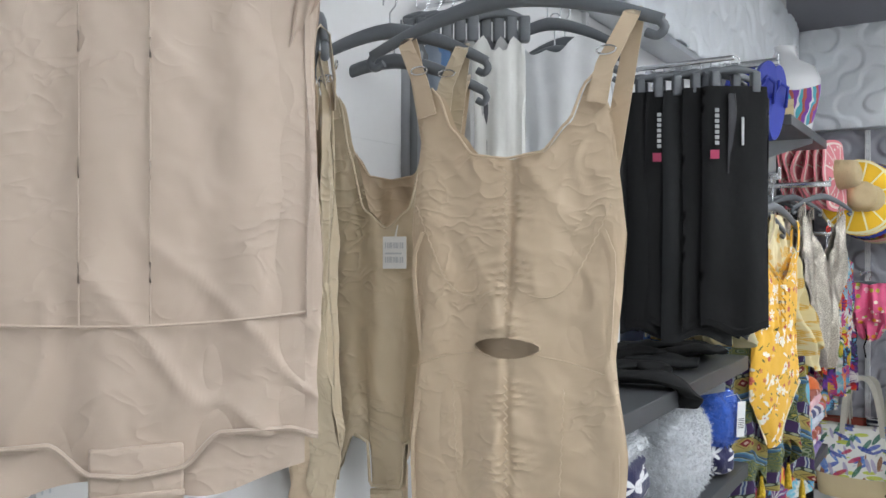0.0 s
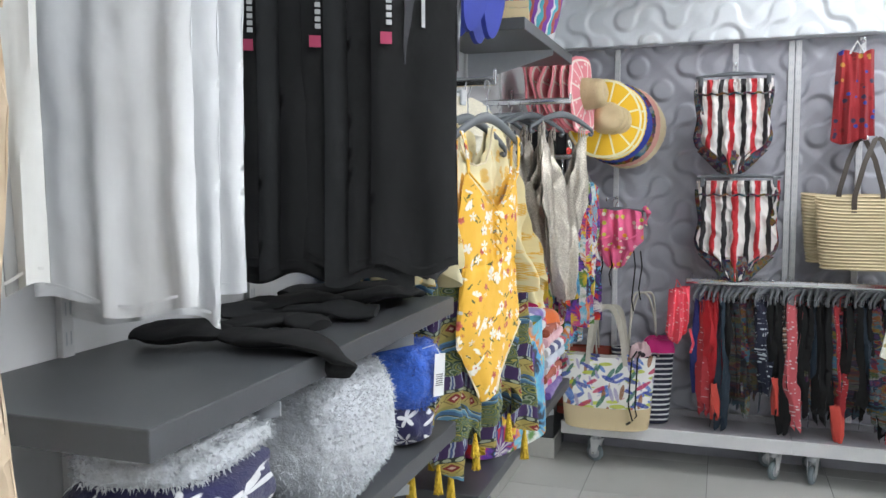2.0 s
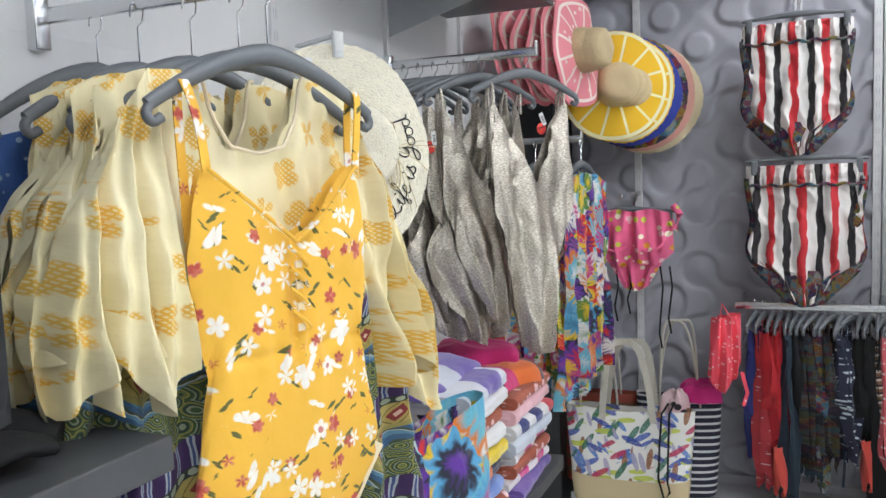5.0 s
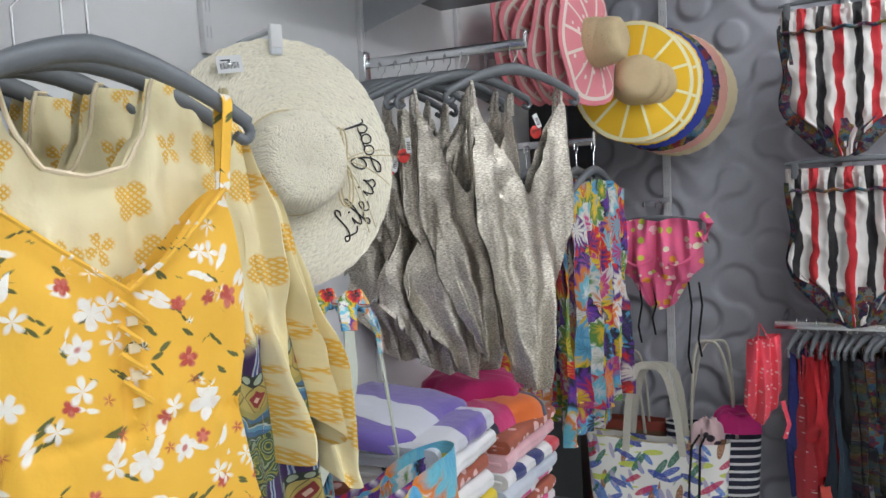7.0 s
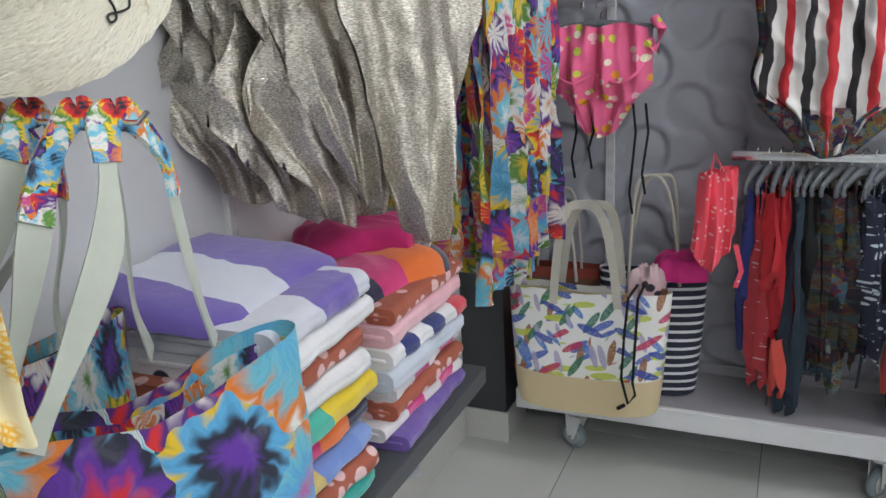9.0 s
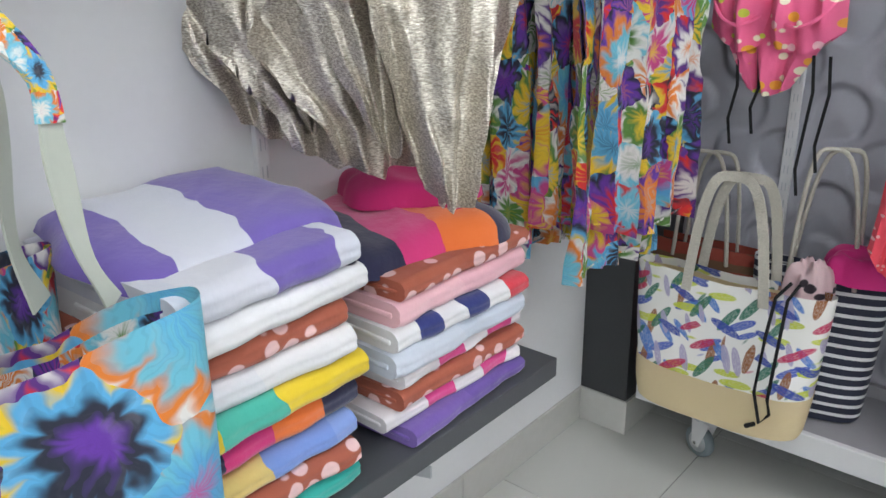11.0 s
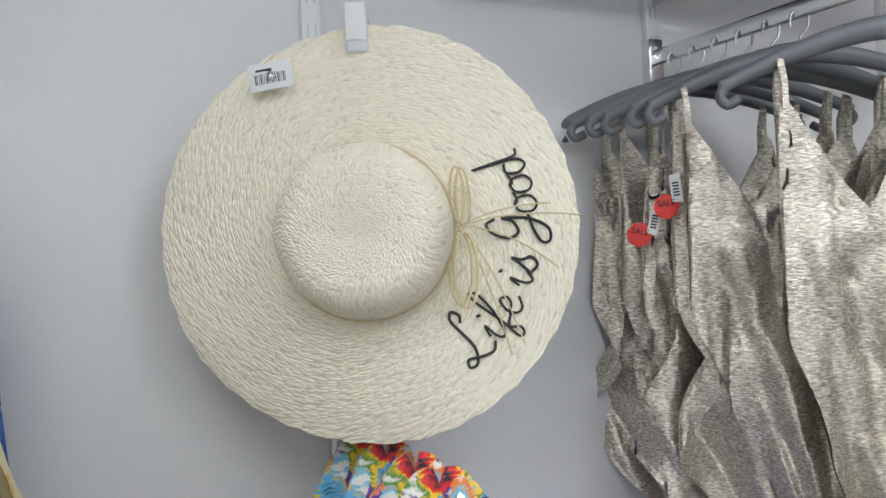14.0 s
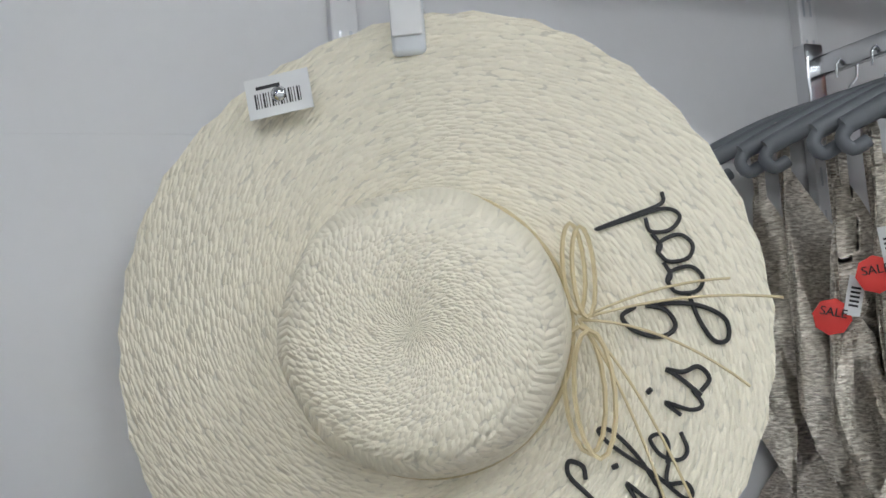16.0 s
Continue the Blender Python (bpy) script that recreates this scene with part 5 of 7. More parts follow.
# ---- silver swimsuits ----
def lame_suit(m, width, length, prof, seed, vdepth=0.26, twist=0.0, amp=0.010, lean=0.0):
    """High-cut one-piece whose pointed cups run up into thin straps; origin at the strap tops."""
    ob = thing("swimsuit", m, "silver metallic one-piece swimsuit with deep neckline", "swimsuit", "silver swimsuits")
    hw = width / 2
    wid = tuple((p, hw * q) for p, q in prof)
    cups = ((0, -vdepth), (0.05, -vdepth + 0.004), (0.90, -0.045), (0.95, -0.06), (1.0, -0.20))
    straight = lambda v: next(a[1] + (b[1] - a[1]) * (v - a[0]) / (b[0] - a[0]) for a, b in zip(cups, cups[1:]) if v <= b[0])
    top = lambda u: straight(min(1.0, abs(2 * u - 1)))
    bot = lambda u: -length + 0.035 * abs(2 * u - 1)
    bm = panel(lambda v: -lerp(wid, v), lambda v: lerp(wid, v), top, bot, 64, 70, 0.020, 2.0, amp, seed, 0.5)
    for v in bm.verts:
        x, z = v.co.x, v.co.z
        low = min(1.0, max(0.0, (-z - 0.2) / 0.3))
        v.co.y += 0.016 * low * math.sin(x * 42 + seed * 2 + 2 * z) - 0.014 * math.exp(-((z + 0.22) / 0.06) ** 2 - ((abs(x) - hw * 0.55) / 0.05) ** 2) * (1 if v.co.y < 0 else 0)
        v.co.y += 0.005 * max(0.0, 1 - 4 * abs(noise.noise(Vector((x * 9 + z * 5 + seed, z * 6, seed)))))
        a = twist * -z / length
        x, y = v.co.x + lean * -z, v.co.y
        v.co.x, v.co.y = x * math.cos(a) - y * math.sin(a), x * math.sin(a) + y * math.cos(a)
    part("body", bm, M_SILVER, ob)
    for sx in (-1, 1):
        x = sx * hw * 0.90 * prof[-1][1]
        for d, w in ((0.0, 0.0075), (0.009, 0.0045)):
            part("shoulder_strap", strap([(x, -0.008 + d, -0.060), (x, -0.008 + d, -0.03), (x * 1.02, -0.005, -0.004), (x * 1.02, 0.004, 0.002), (x, 0.012 + d, -0.03), (x * 0.96, 0.016 + d, -0.22)], w), M_SILVER, ob)
    return ob


SY = 3.93
rnd = random.Random(4)
HIP = ((0, 0.42), (0.10, 0.52), (0.24, 0.85), (0.38, 1.12), (0.58, 0.74), (0.82, 1.0), (1.0, 0.92))
FRONTS = ((0, 0.16), (0.06, 0.24), (0.25, 0.46), (0.5, 0.72), (0.8, 0.98), (1.0, 0.96))
for k in range(7):
    x = -0.905 + 0.046 * k
    if k == 6:
        lame_suit(pose(-0.548, SY + 0.008, 1.815, 0, 0, 64), 0.315, 0.745, FRONTS, 2.2, 0.265, 0.08, 0.016, 0.02)
    else:
        lame_suit(pose(x, SY - 0.012 + rnd.uniform(-0.015, 0.02), 1.812 + rnd.uniform(-0.014, 0.004), 0, rnd.uniform(-3, 3), 64 + rnd.uniform(-9, 9)), 0.33, 0.67 + rnd.uniform(-0.02, 0.06), HIP if k % 3 < 2 else FRONTS, k * 1.9, 0.27, rnd.uniform(-0.3, 0.3), 0.017, rnd.uniform(-0.05, 0.08))
    coat_hanger(pose(x if k < 6 else -0.55, SY, 1.897, 0, 0, 66 + rnd.uniform(-5, 5)), 0.39, 0.058, group="silver swimsuit hangers", hook=0.042)
hang_bar(0, SY, 1.897, 0.45)

# ---- splash-print scarves ----
for k in range(7):
    x, y = -0.90 + 0.055 * k, 4.62 + 0.02 * math.sin(k * 2.0)
    w = 0.34 + 0.04 * math.sin(k * 1.7)
    long_top(pose(x, y, 1.60, 0, 0, 80 + 8 * math.sin(k * 2.9)), "beach_wrap", "brightly splashed multicolour beach wrap", M_SCARF[k % 3], w, 0.76 + 0.06 * math.sin(k * 4.1), "beach wrap", 5.0, 0.022, k * 2.3, "beach wraps", 0.95, 0.02, 0.06, 36, 36)
    coat_hanger(pose(x, y, 1.69, 0, 0, 82), 0.36, 0.08, group="wrap hangers")
hang_bar(0, 4.62, 1.69, 0.40)


# ---- hats ----
def sun_hat(m, label, brim_mat, crown_mat, R=0.2, crown=0.085, crown_h=0.10, wave=0.006, group="", seed=0.0, name="sun_hat", droop=0.02):
    """Origin at the brim's centre, crown towards +z."""
    ob = thing(name, m, label, "hat", group)
    warp = lambda p, a, r: p + Vector((0, 0, wave * (r / R) ** 2 * (math.sin(3 * a + seed) + 0.6 * math.sin(5 * a + 2 * seed)))) * 1.0 + Vector((math.cos(a), math.sin(a), 0)) * (0.0015 * math.sin(37 * a) if r > R * 0.97 else 0)
    n = 8
    up = [(crown * 1.0 + (R - crown) * k / n, -droop * (k / n) ** 2) for k in range(n + 1)]
    prof = up + [(r, z - 0.004) for r, z in up[::-1]]
    bm = bmesh.new()
    lathe(prof, 96, bm, warp)
    part("brim", bm, brim_mat, ob)
    cp = [(crown * 1.02, -0.002), (crown * 1.0, crown_h * 0.35), (crown * 0.95, crown_h * 0.7), (crown * 0.82, crown_h * 0.95), (crown * 0.6, crown_h * 1.04), (crown * 0.3, crown_h * 0.98), (0.0, crown_h * 0.93)]
    part("crown", lathe(cp, 64, warp=lambda p, a, r: p * (1 + 0.03 * noise.noise(p * 25 + Vector((seed, 0, 0))))), crown_mat, ob)
    return ob


HY, HZ = 3.335, 1.640
HAT = pose(-0.778, 3.366, HZ, 0, 0, -28) @ pose(0, 0, 0, 0, 87, 0)
hat = sun_hat(HAT, "wide cream straw sun hat lettered in black script", M_STRAWHAT, M_STRAWHAT, 0.233, 0.094, 0.085, 0.006, name="straw_hat", droop=0.015)


# straw hat details: lettering, raffia band and bow, clip and price tag
def on_hat(right, up, out):
    return Vector((-up, right, out))


UNIT, BASE_R = 0.0242, 0.188
STROKES = {
    "L": [(0.75, 1.9), (1.0, 2.2), (0.8, 2.55), (0.45, 2.3), (0.45, 1.6), (0.45, 0.7), (0.1, 0.05), (-0.25, 0.1), (-0.1, 0.42), (0.4, 0.15), (0.9, -0.05), (1.25, 0.2)],
    "i": [(0.0, 0.5), (0.2, 1.0), (0.2, 0.3), (0.4, 0.0), (0.7, 0.35)],
    "f": [(0.0, 0.3), (0.4, 1.2), (0.65, 2.1), (0.45, 2.4), (0.25, 1.9), (0.2, 0.5), (0.1, -0.5), (0.28, -0.65), (0.42, -0.35), (0.2, 0.1), (0.7, 0.35)],
    "e": [(0.0, 0.35), (0.45, 0.55), (0.6, 0.85), (0.35, 1.05), (0.1, 0.6), (0.2, 0.1), (0.5, 0.0), (0.85, 0.35)],
    "s": [(0.0, 0.1), (0.4, 0.9), (0.5, 1.15), (0.5, 0.7), (0.7, 0.3), (0.45, -0.05), (0.1, 0.12)],
    "G": [(1.1, 2.0), (0.8, 2.4), (0.3, 2.1), (0.1, 1.4), (0.4, 0.95), (0.9, 1.2), (1.1, 1.7), (1.0, 0.5), (0.6, -0.4), (0.1, -0.5), (0.05, -0.1), (0.6, 0.3), (1.3, 0.5)],
    "o": [(0.45, 1.0), (0.1, 0.8), (0.05, 0.25), (0.35, 0.0), (0.7, 0.25), (0.7, 0.8), (0.45, 1.0), (0.6, 0.85), (1.0, 0.95)],
    "d": [(0.6, 0.9), (0.2, 0.95), (0.02, 0.45), (0.25, 0.0), (0.6, 0.3), (0.8, 1.3), (1.05, 2.3), (0.85, 1.2), (0.75, 0.3), (1.0, 0.1)],
}
ADVANCE = {"L": 1.25, "i": 0.62, "f": 0.62, "e": 0.72, "s": 0.78, "G": 1.25, "o": 0.88, "d": 1.0, " ": 0.55}


def on_brim(x, y):
    """A place on the brim, from the reading direction and the letters' up, in letter units."""
    a, r = radians(-53.5) + x * UNIT / BASE_R * 1.12, BASE_R - y * UNIT
    p = on_hat(r * math.cos(a), r * math.sin(a), 0.0)
    t = math.atan2(p.y, p.x)
    p.z = -0.015 * ((r - 0.094) / 0.139) ** 2 + 0.006 * (r / 0.233) ** 2 * (math.sin(3 * t) + 0.6 * math.sin(5 * t)) + 0.0022
    return p


pen = 0.0
for ch in "Life is Good":
    if ch != " ":
        bm = tube([on_brim(pen + p.x, p.y) for p in eased([(a, b, 0) for a, b in STROKES[ch]], 5)], 0.0016 if ch in "LGs" else 0.0014, 6)
        if ch == "i":
            tube([on_brim(pen + 0.36, 1.45), on_brim(pen + 0.42, 1.55)], 0.0024, 6, bm)
        part("letter", bm, M_INK, hat, "black stitched letter")
    pen += ADVANCE[ch]
M_RAFFIA = plain("raffia", (0.66, 0.55, 0.33), 0.7, vary=0.15, grain=200)
part("hat_band", tube([on_hat(0.0965 * math.cos(a), 0.0965 * math.sin(a), 0.013) for a in (2 * math.pi * k / 48 for k in range(48))], 0.0016, 6, closed=True), M_RAFFIA, hat, "thin raffia band")
for sy in (1, -1):
    loop = [on_hat(0.100 + 0.010 * math.sin(t) * (1 - 0.3 * sy), sy * ((0.060 if sy > 0 else 0.082) * (1 - math.cos(t)) * 0.5 + 0.004), 0.018) for t in (math.pi * 2 * k / 16 for k in range(17))]
    part("bow_loop", tube(loop, 0.0017, 5), M_RAFFIA, hat)
    part("bow_loop", tube([p + Vector((0.003, 0.006, 0.003)) for p in loop], 0.0017, 5), M_RAFFIA, hat)
for ex, ey in ((0.232, 0.005), (0.205, -0.05), (0.165, -0.13), (0.15, -0.14), (0.20, 0.02)):
    mid = on_hat(0.10 + (ex - 0.1) * 0.5, ey * 0.35 + 0.014, 0.022)
    pts = [on_hat(0.1, 0, 0.018).lerp(mid, t).lerp(mid.lerp(on_hat(ex, ey, 0.012), t), t) for t in (k / 10 for k in range(11))]
    part("raffia_strand", tube(pts, 0.0010, 5), M_RAFFIA, hat)
tg = thing("price_tag", HAT @ Matrix.Translation(on_hat(-0.098, 0.178, 0.004)) @ pose(0, 0, 0, 0, 0, 97), "white barcode price tag pinned on the straw hat", "price tag", "price tags")
part("card", box(-0.024, 0.024, -0.015, 0.015, 0, 0.0008), M_PAPER, tg, smooth=False)
for k in range(17):
    part("barcode_bar", box(-0.018 + 0.0021 * k, -0.018 + 0.0021 * k + (0.0006 if k % 3 else 0.0013), -0.008, 0.003, 0.0008, 0.0011), M_INK, tg, smooth=False)
part("print_line", box(-0.016, 0.002, 0.006, 0.0085, 0.0008, 0.0011), M_INK, tg, smooth=False)
part("pin", lathe([(0.0, 0.004), (0.004, 0.003), (0.006, 0.001), (0.006, 0.0005)], 16), M_CHROME, tg)
clip = thing("hook_clip", pose(-0.80, 3.375, 1.885, 0, 0, -28), "clear plastic display hook holding the straw hat", "hook")
part("arm", box(-0.17, 0.010, -0.008, 0.008, 0.0, 0.008, 0.003), M_CLEAR, clip)
part("lug", box(0.0, 0.010, -0.0125, 0.0125, -0.045, 0.012, 0.004), M_CLEAR, clip)
part("label_holder", box(0.010, 0.0125, -0.0115, 0.0115, -0.032, 0.010, 0.001), M_WHITE, clip)

# sale tags on silver swimsuits
for i, (x, y, z) in enumerate(((-0.825, 3.792, 1.62), (-0.79, 3.81, 1.655), (-0.56, 4.06, 1.70))):
    g = thing("sale_tag", pose(x + 0.02, y - 0.03, z, 0, 15 - 20 * i, 55), "red sale sticker with white swing tag", "price tag", "sale tags")
    part("sticker", lathe([(0.0, 0.001), (0.016, 0.001), (0.017, 0), (0.0, 0)], 8), M_RED, g).matrix_basis = pose(0, 0, 0, 90, 0, 0)
    words("lettering", "SALE", 0.011, M_INK, g, pose(0, -0.0022, 0.004, 90, 0, 0))
    part("swing_tag", box(0.008, 0.022, -0.0015, -0.0005, 0.004, 0.04), M_PAPER, g, smooth=False)
    for k in range(5):
        part("barcode_bar", box(0.011, 0.019, -0.0022, -0.0016, 0.012 + 0.004 * k, 0.014 + 0.004 * k), M_INK, g, smooth=False)


# ---- towels ----
def towel(m, w, d, h, material, seed, label):
    """A folded towel: its rounded fold towards the front, width along y."""
    ob = thing("folded_towel", m, label, "towel", "folded towels")
    bm = bmesh.new()
    prof = []
    for k in range(25):
        t = -math.pi / 2 + math.pi * k / 24
        bulge = 1 - 0.10 * math.exp(-((k - 12) / 1.6) ** 2)
        prof.append((d - h * 0.5 + h * 0.5 * math.cos(t) * bulge, h * 0.5 + h * 0.5 * math.sin(t)))
    prof = [(0.0, 0.0)] + prof + [(0.0, h)]
    ny = 22
    rows = []
    for j in range(ny + 1):
        y = -w / 2 + w * j / ny
        end = min(1.0, min(j, ny - j) / 1.5 + 0.55)
        row = []
        for x, z in prof:
            n1 = noise.noise(Vector((x * 8, y * 7 + seed * 3, z * 20 + seed)))
            n2 = noise.noise(Vector((seed, y * 16, seed * 2)))
            zz = h / 2 + (z - h / 2) * (0.8 + 0.2 * end) + 0.004 * n1 * (z / h)
            row.append(bm.verts.new((x + 0.010 * n2 * (x / d), y, zz)))
        rows.append(row)
    for a, b in zip(rows, rows[1:]):
        for k in range(len(prof) - 1):
            bm.faces.new((a[k], b[k], b[k + 1], a[k + 1]))
    bm.faces.new(rows[0])
    bm.faces.new(rows[-1][::-1])
    bmesh.ops.recalc_face_normals(bm, faces=bm.faces)
    part("cloth", bm, material, ob)
    part("inner_fold", box(d * 0.3, d - h * 0.46, -w / 2 - 0.003, w / 2 + 0.003, h * 0.40, h * 0.60, 0.002), material, ob)
    return ob


def terry(name, *cols):
    """Towelling in wide colour bands along its length."""
    st = [(i / len(cols), c) for i, c in enumerate(cols)]
    return stripes(name, st, 0.34, 1, 0.02, 0.95, 0.4)


TW = {
    "white": terry("white_terry", (0.74, 0.73, 0.74), (0.70, 0.70, 0.73)),
    "teal": terry("teal_terry", (0.02, 0.36, 0.30), (0.03, 0.40, 0.34)),
    "purple": terry("purple_terry", (0.13, 0.07, 0.32), (0.16, 0.09, 0.36)),
    "lilac": terry("lilac_white_terry", (0.15, 0.10, 0.38), (0.58, 0.59, 0.66), (0.62, 0.62, 0.68)),
    "lilacfold": terry("lilac_fold_terry", (0.15, 0.10, 0.38), (0.15, 0.10, 0.38), (0.58, 0.59, 0.66)),
    "yellow": terry("yellow_teal_terry", (0.72, 0.52, 0.02), (0.72, 0.52, 0.02), (0.06, 0.42, 0.32)),
    "blue": terry("blue_terry", (0.16, 0.26, 0.60), (0.20, 0.30, 0.62), (0.60, 0.45, 0.15)),
    "pink": terry("pink_terry", (0.72, 0.40, 0.45), (0.76, 0.44, 0.48)),
    "pale": terry("pale_blue_terry", (0.52, 0.57, 0.66), (0.56, 0.60, 0.68)),
    "nautical": terry("nautical_terry", (0.02, 0.03, 0.16), (0.74, 0.73, 0.74), (0.55, 0.03, 0.05), (0.74, 0.73, 0.74), (0.02, 0.03, 0.16), (0.74, 0.73, 0.74)),
    "hot": terry("hot_pink_stripe_terry", (0.74, 0.70, 0.72), (0.66, 0.05, 0.24), (0.74, 0.70, 0.72), (0.74, 0.70, 0.72), (0.66, 0.05, 0.24)),
    "dark": terry("navy_orange_terry", (0.74, 0.16, 0.03), (0.02, 0.02, 0.06), (0.02, 0.02, 0.06), (0.62, 0.03, 0.18)),
    "dots": dots("rust_terry_with_pink_spots", (0.36, 0.09, 0.05), (0.75, 0.50, 0.50), 24.0, 0.36, 0.5, solid=True),
    "mono": dots("white_terry_with_black_spots", (0.74, 0.73, 0.74), (0.02, 0.02, 0.05), 13.0, 0.22, 1.0, solid=True),
}
# the spotted towels are printed across their fold as well
names = {"teal": "teal folded towel", "dots": "rust folded towel with pink spots", "blue": "blue folded towel with a gold end", "dark": "navy and orange folded towel", "yellow": "yellow and teal folded towel",
         "white": "white folded towel", "mono": "white folded towel with black spots", "lilac": "purple and white folded towel", "purple": "purple folded towel", "hot": "white folded towel with hot pink bands",
         "pink": "pink folded towel", "pale": "pale blue folded towel", "nautical": "navy, white and red striped folded towel"}


def stack(y, w, d, order, z, group_seed):
    rnd = random.Random(group_seed)
    for i, (key, h) in enumerate(order):
        towel(pose(W + 0.03, y + rnd.uniform(-0.012, 0.012), z, 0, 0, rnd.uniform(-3, 3)), w * rnd.uniform(0.96, 1.03), d * rnd.uniform(0.94, 1.03), h, TW[key], group_seed + i * 1.37, names[key] + " on a stack")
        z += h - 0.001
    return z


SH = 0.6645
zt = stack(3.65, 0.30, 0.345, (("teal", 0.045), ("dots", 0.042), ("blue", 0.040), ("dark", 0.050), ("yellow", 0.048), ("white", 0.050), ("dots", 0.045), ("mono", 0.045), ("lilac", 0.05)), SH, 3)
zt2 = stack(4.06, 0.34, 0.345, (("purple", 0.036), ("hot", 0.034), ("dots", 0.038), ("hot", 0.034), ("pale", 0.045), ("nautical", 0.040), ("pink", 0.045), ("dots", 0.034)), SH, 8)
crumpled(pose(-0.79, 3.68, zt - 0.004, 0, 8, 5), "crumpled_towel", "purple and white towel spread loosely on the stack", TW["lilacfold"], "towel", 0.155, 0.185, 0.055, 4.0, 0.22)
crumpled(pose(-0.77, 4.06, zt2 - 0.004, 0, 0, -5), "crumpled_towel", "navy towel with hot pink folds on the stack", TW["dark"], "towel", 0.165, 0.18, 0.075, 6.0, 0.3)
crumpled(pose(-0.80, 4.15, zt2 + 0.05, 0, 0, 25), "crumpled_towel", "magenta towel heaped on the stack", cloth("magenta_terry", (0.50, 0.02, 0.14), 0.95), "towel", 0.13, 0.12, 0.07, 9.0, 0.35)


# ---- tote bags ----
def tote(m, label, material, w, h, d, base=None, base_h=0.0, handle=None, handle_rise=0.25, handle_x=0.11, rope=False, seed=0.0, taper=0.86, sag=0.02, group="", extra=None, tops=None):
    """A soft open bag; origin at the middle of its base, front towards -y."""
    ob = thing("tote_bag", m, label, "bag", group)

    def shell(z0, z1, grow=0.0):
        bm = bmesh.new()
        nz, nu = 26, 72
        rings = []
        for j in range(nz + 1):
            v = z0 + (z1 - z0) * j / nz
            f = v / h
            ww = w * (taper + (1 - taper) * f ** 0.7) / 2 + grow
            dd = (d * (1 - 0.45 * f ** 1.5)) / 2 + grow
            ring = []
            for i in range(nu):
                a = 2 * math.pi * i / nu
                ca, sa = math.cos(a), math.sin(a)
                x = math.copysign(abs(ca) ** 0.45, ca) * ww
                y = math.copysign(abs(sa) ** 0.7, sa) * dd
                y += 0.008 * noise.noise(Vector((x * 9 + seed, f * 4, seed))) * (1 if sa < 0 else -1)
                z = v - sag * f * (1 - (x / (w / 2)) ** 2) * (0.7 + 0.3 * math.sin(x * 20 + seed)) + (0.018 * (1 - f) * (abs(x) / (w / 2)) ** 4)
                ring.append(bm.verts.new((x, y, z)))
            rings.append(ring)
        for a, b in zip(rings, rings[1:]):
            for i in range(nu):
                bm.faces.new((a[i], a[(i + 1) % nu], b[(i + 1) % nu], b[i]))
        if z0 == 0:
            bm.faces.new(rings[0][::-1])
        bmesh.ops.recalc_face_normals(bm, faces=bm.faces)
        return bm

    part("body", shell(base_h if base else 0.0, h), material, ob)
    if base:
        part("base", shell(0.0, base_h + 0.006, 0.002), base, ob, "plain sand canvas base")
    # Without tops, a charcoal sheet paints the shade inside the bag's mouth.
    part("inside", shell(h * 0.55, h * 0.94, -0.003), tops or M_DARK, ob, "open inside, shade painted dark unless cloth is given")
    for sy in (-1, 1):
        if handle is None:
            break
        top = Vector((0.01 * sy, sy * d * 0.1, h + handle_rise))
        pts = []
        for k in range(25):
            t = -1 + k / 12
            x = handle_x * math.copysign(abs(t) ** 0.55, t) if abs(t) > 0 else 0
            z = h - 0.05 + (handle_rise + 0.05) * (1 - abs(t) ** 2.2)
            pts.append((x + 0.02 * sy * (1 - abs(t)), sy * (d * 0.30 * abs(t)) - 0.004 * (1 if sy < 0 else -1), z))
        part("handle", tube(pts, 0.006, 8) if rope else strap(pts, 0.026, 0.003), handle, ob)
    return ob


BZ = 0.665
flower_bags = []
flower_bags.append(tote(pose(-0.64, 3.31, BZ, 0, 0, 70), "bright flower-print canvas tote bag with sage handles", M_BAGPRINT, 0.47, 0.42, 0.15, seed=1.0, group="flower totes", taper=0.98, sag=0.05, tops=M_SCARF[1]))
flower_bags.append(tote(pose(-0.845, 3.24, BZ, 0, 0, 84), "red and green flower-print tote bag behind another", M_SCARF[1], 0.50, 0.43, 0.11, seed=5.0, group="flower totes", taper=0.85))
hk = thing("display_hook", pose(W, 3.385, 1.375), "chrome wall hook with bag handles over it", "hook")
part("prong", tube([(0, 0, 0), (0.33, 0, 0.0), (0.345, 0, 0.012)], 0.0035, 8), M_CHROME, hk)
part("plate", box(0, 0.006, -0.018, 0.018, -0.03, 0.03, 0.002), M_CHROME, hk)
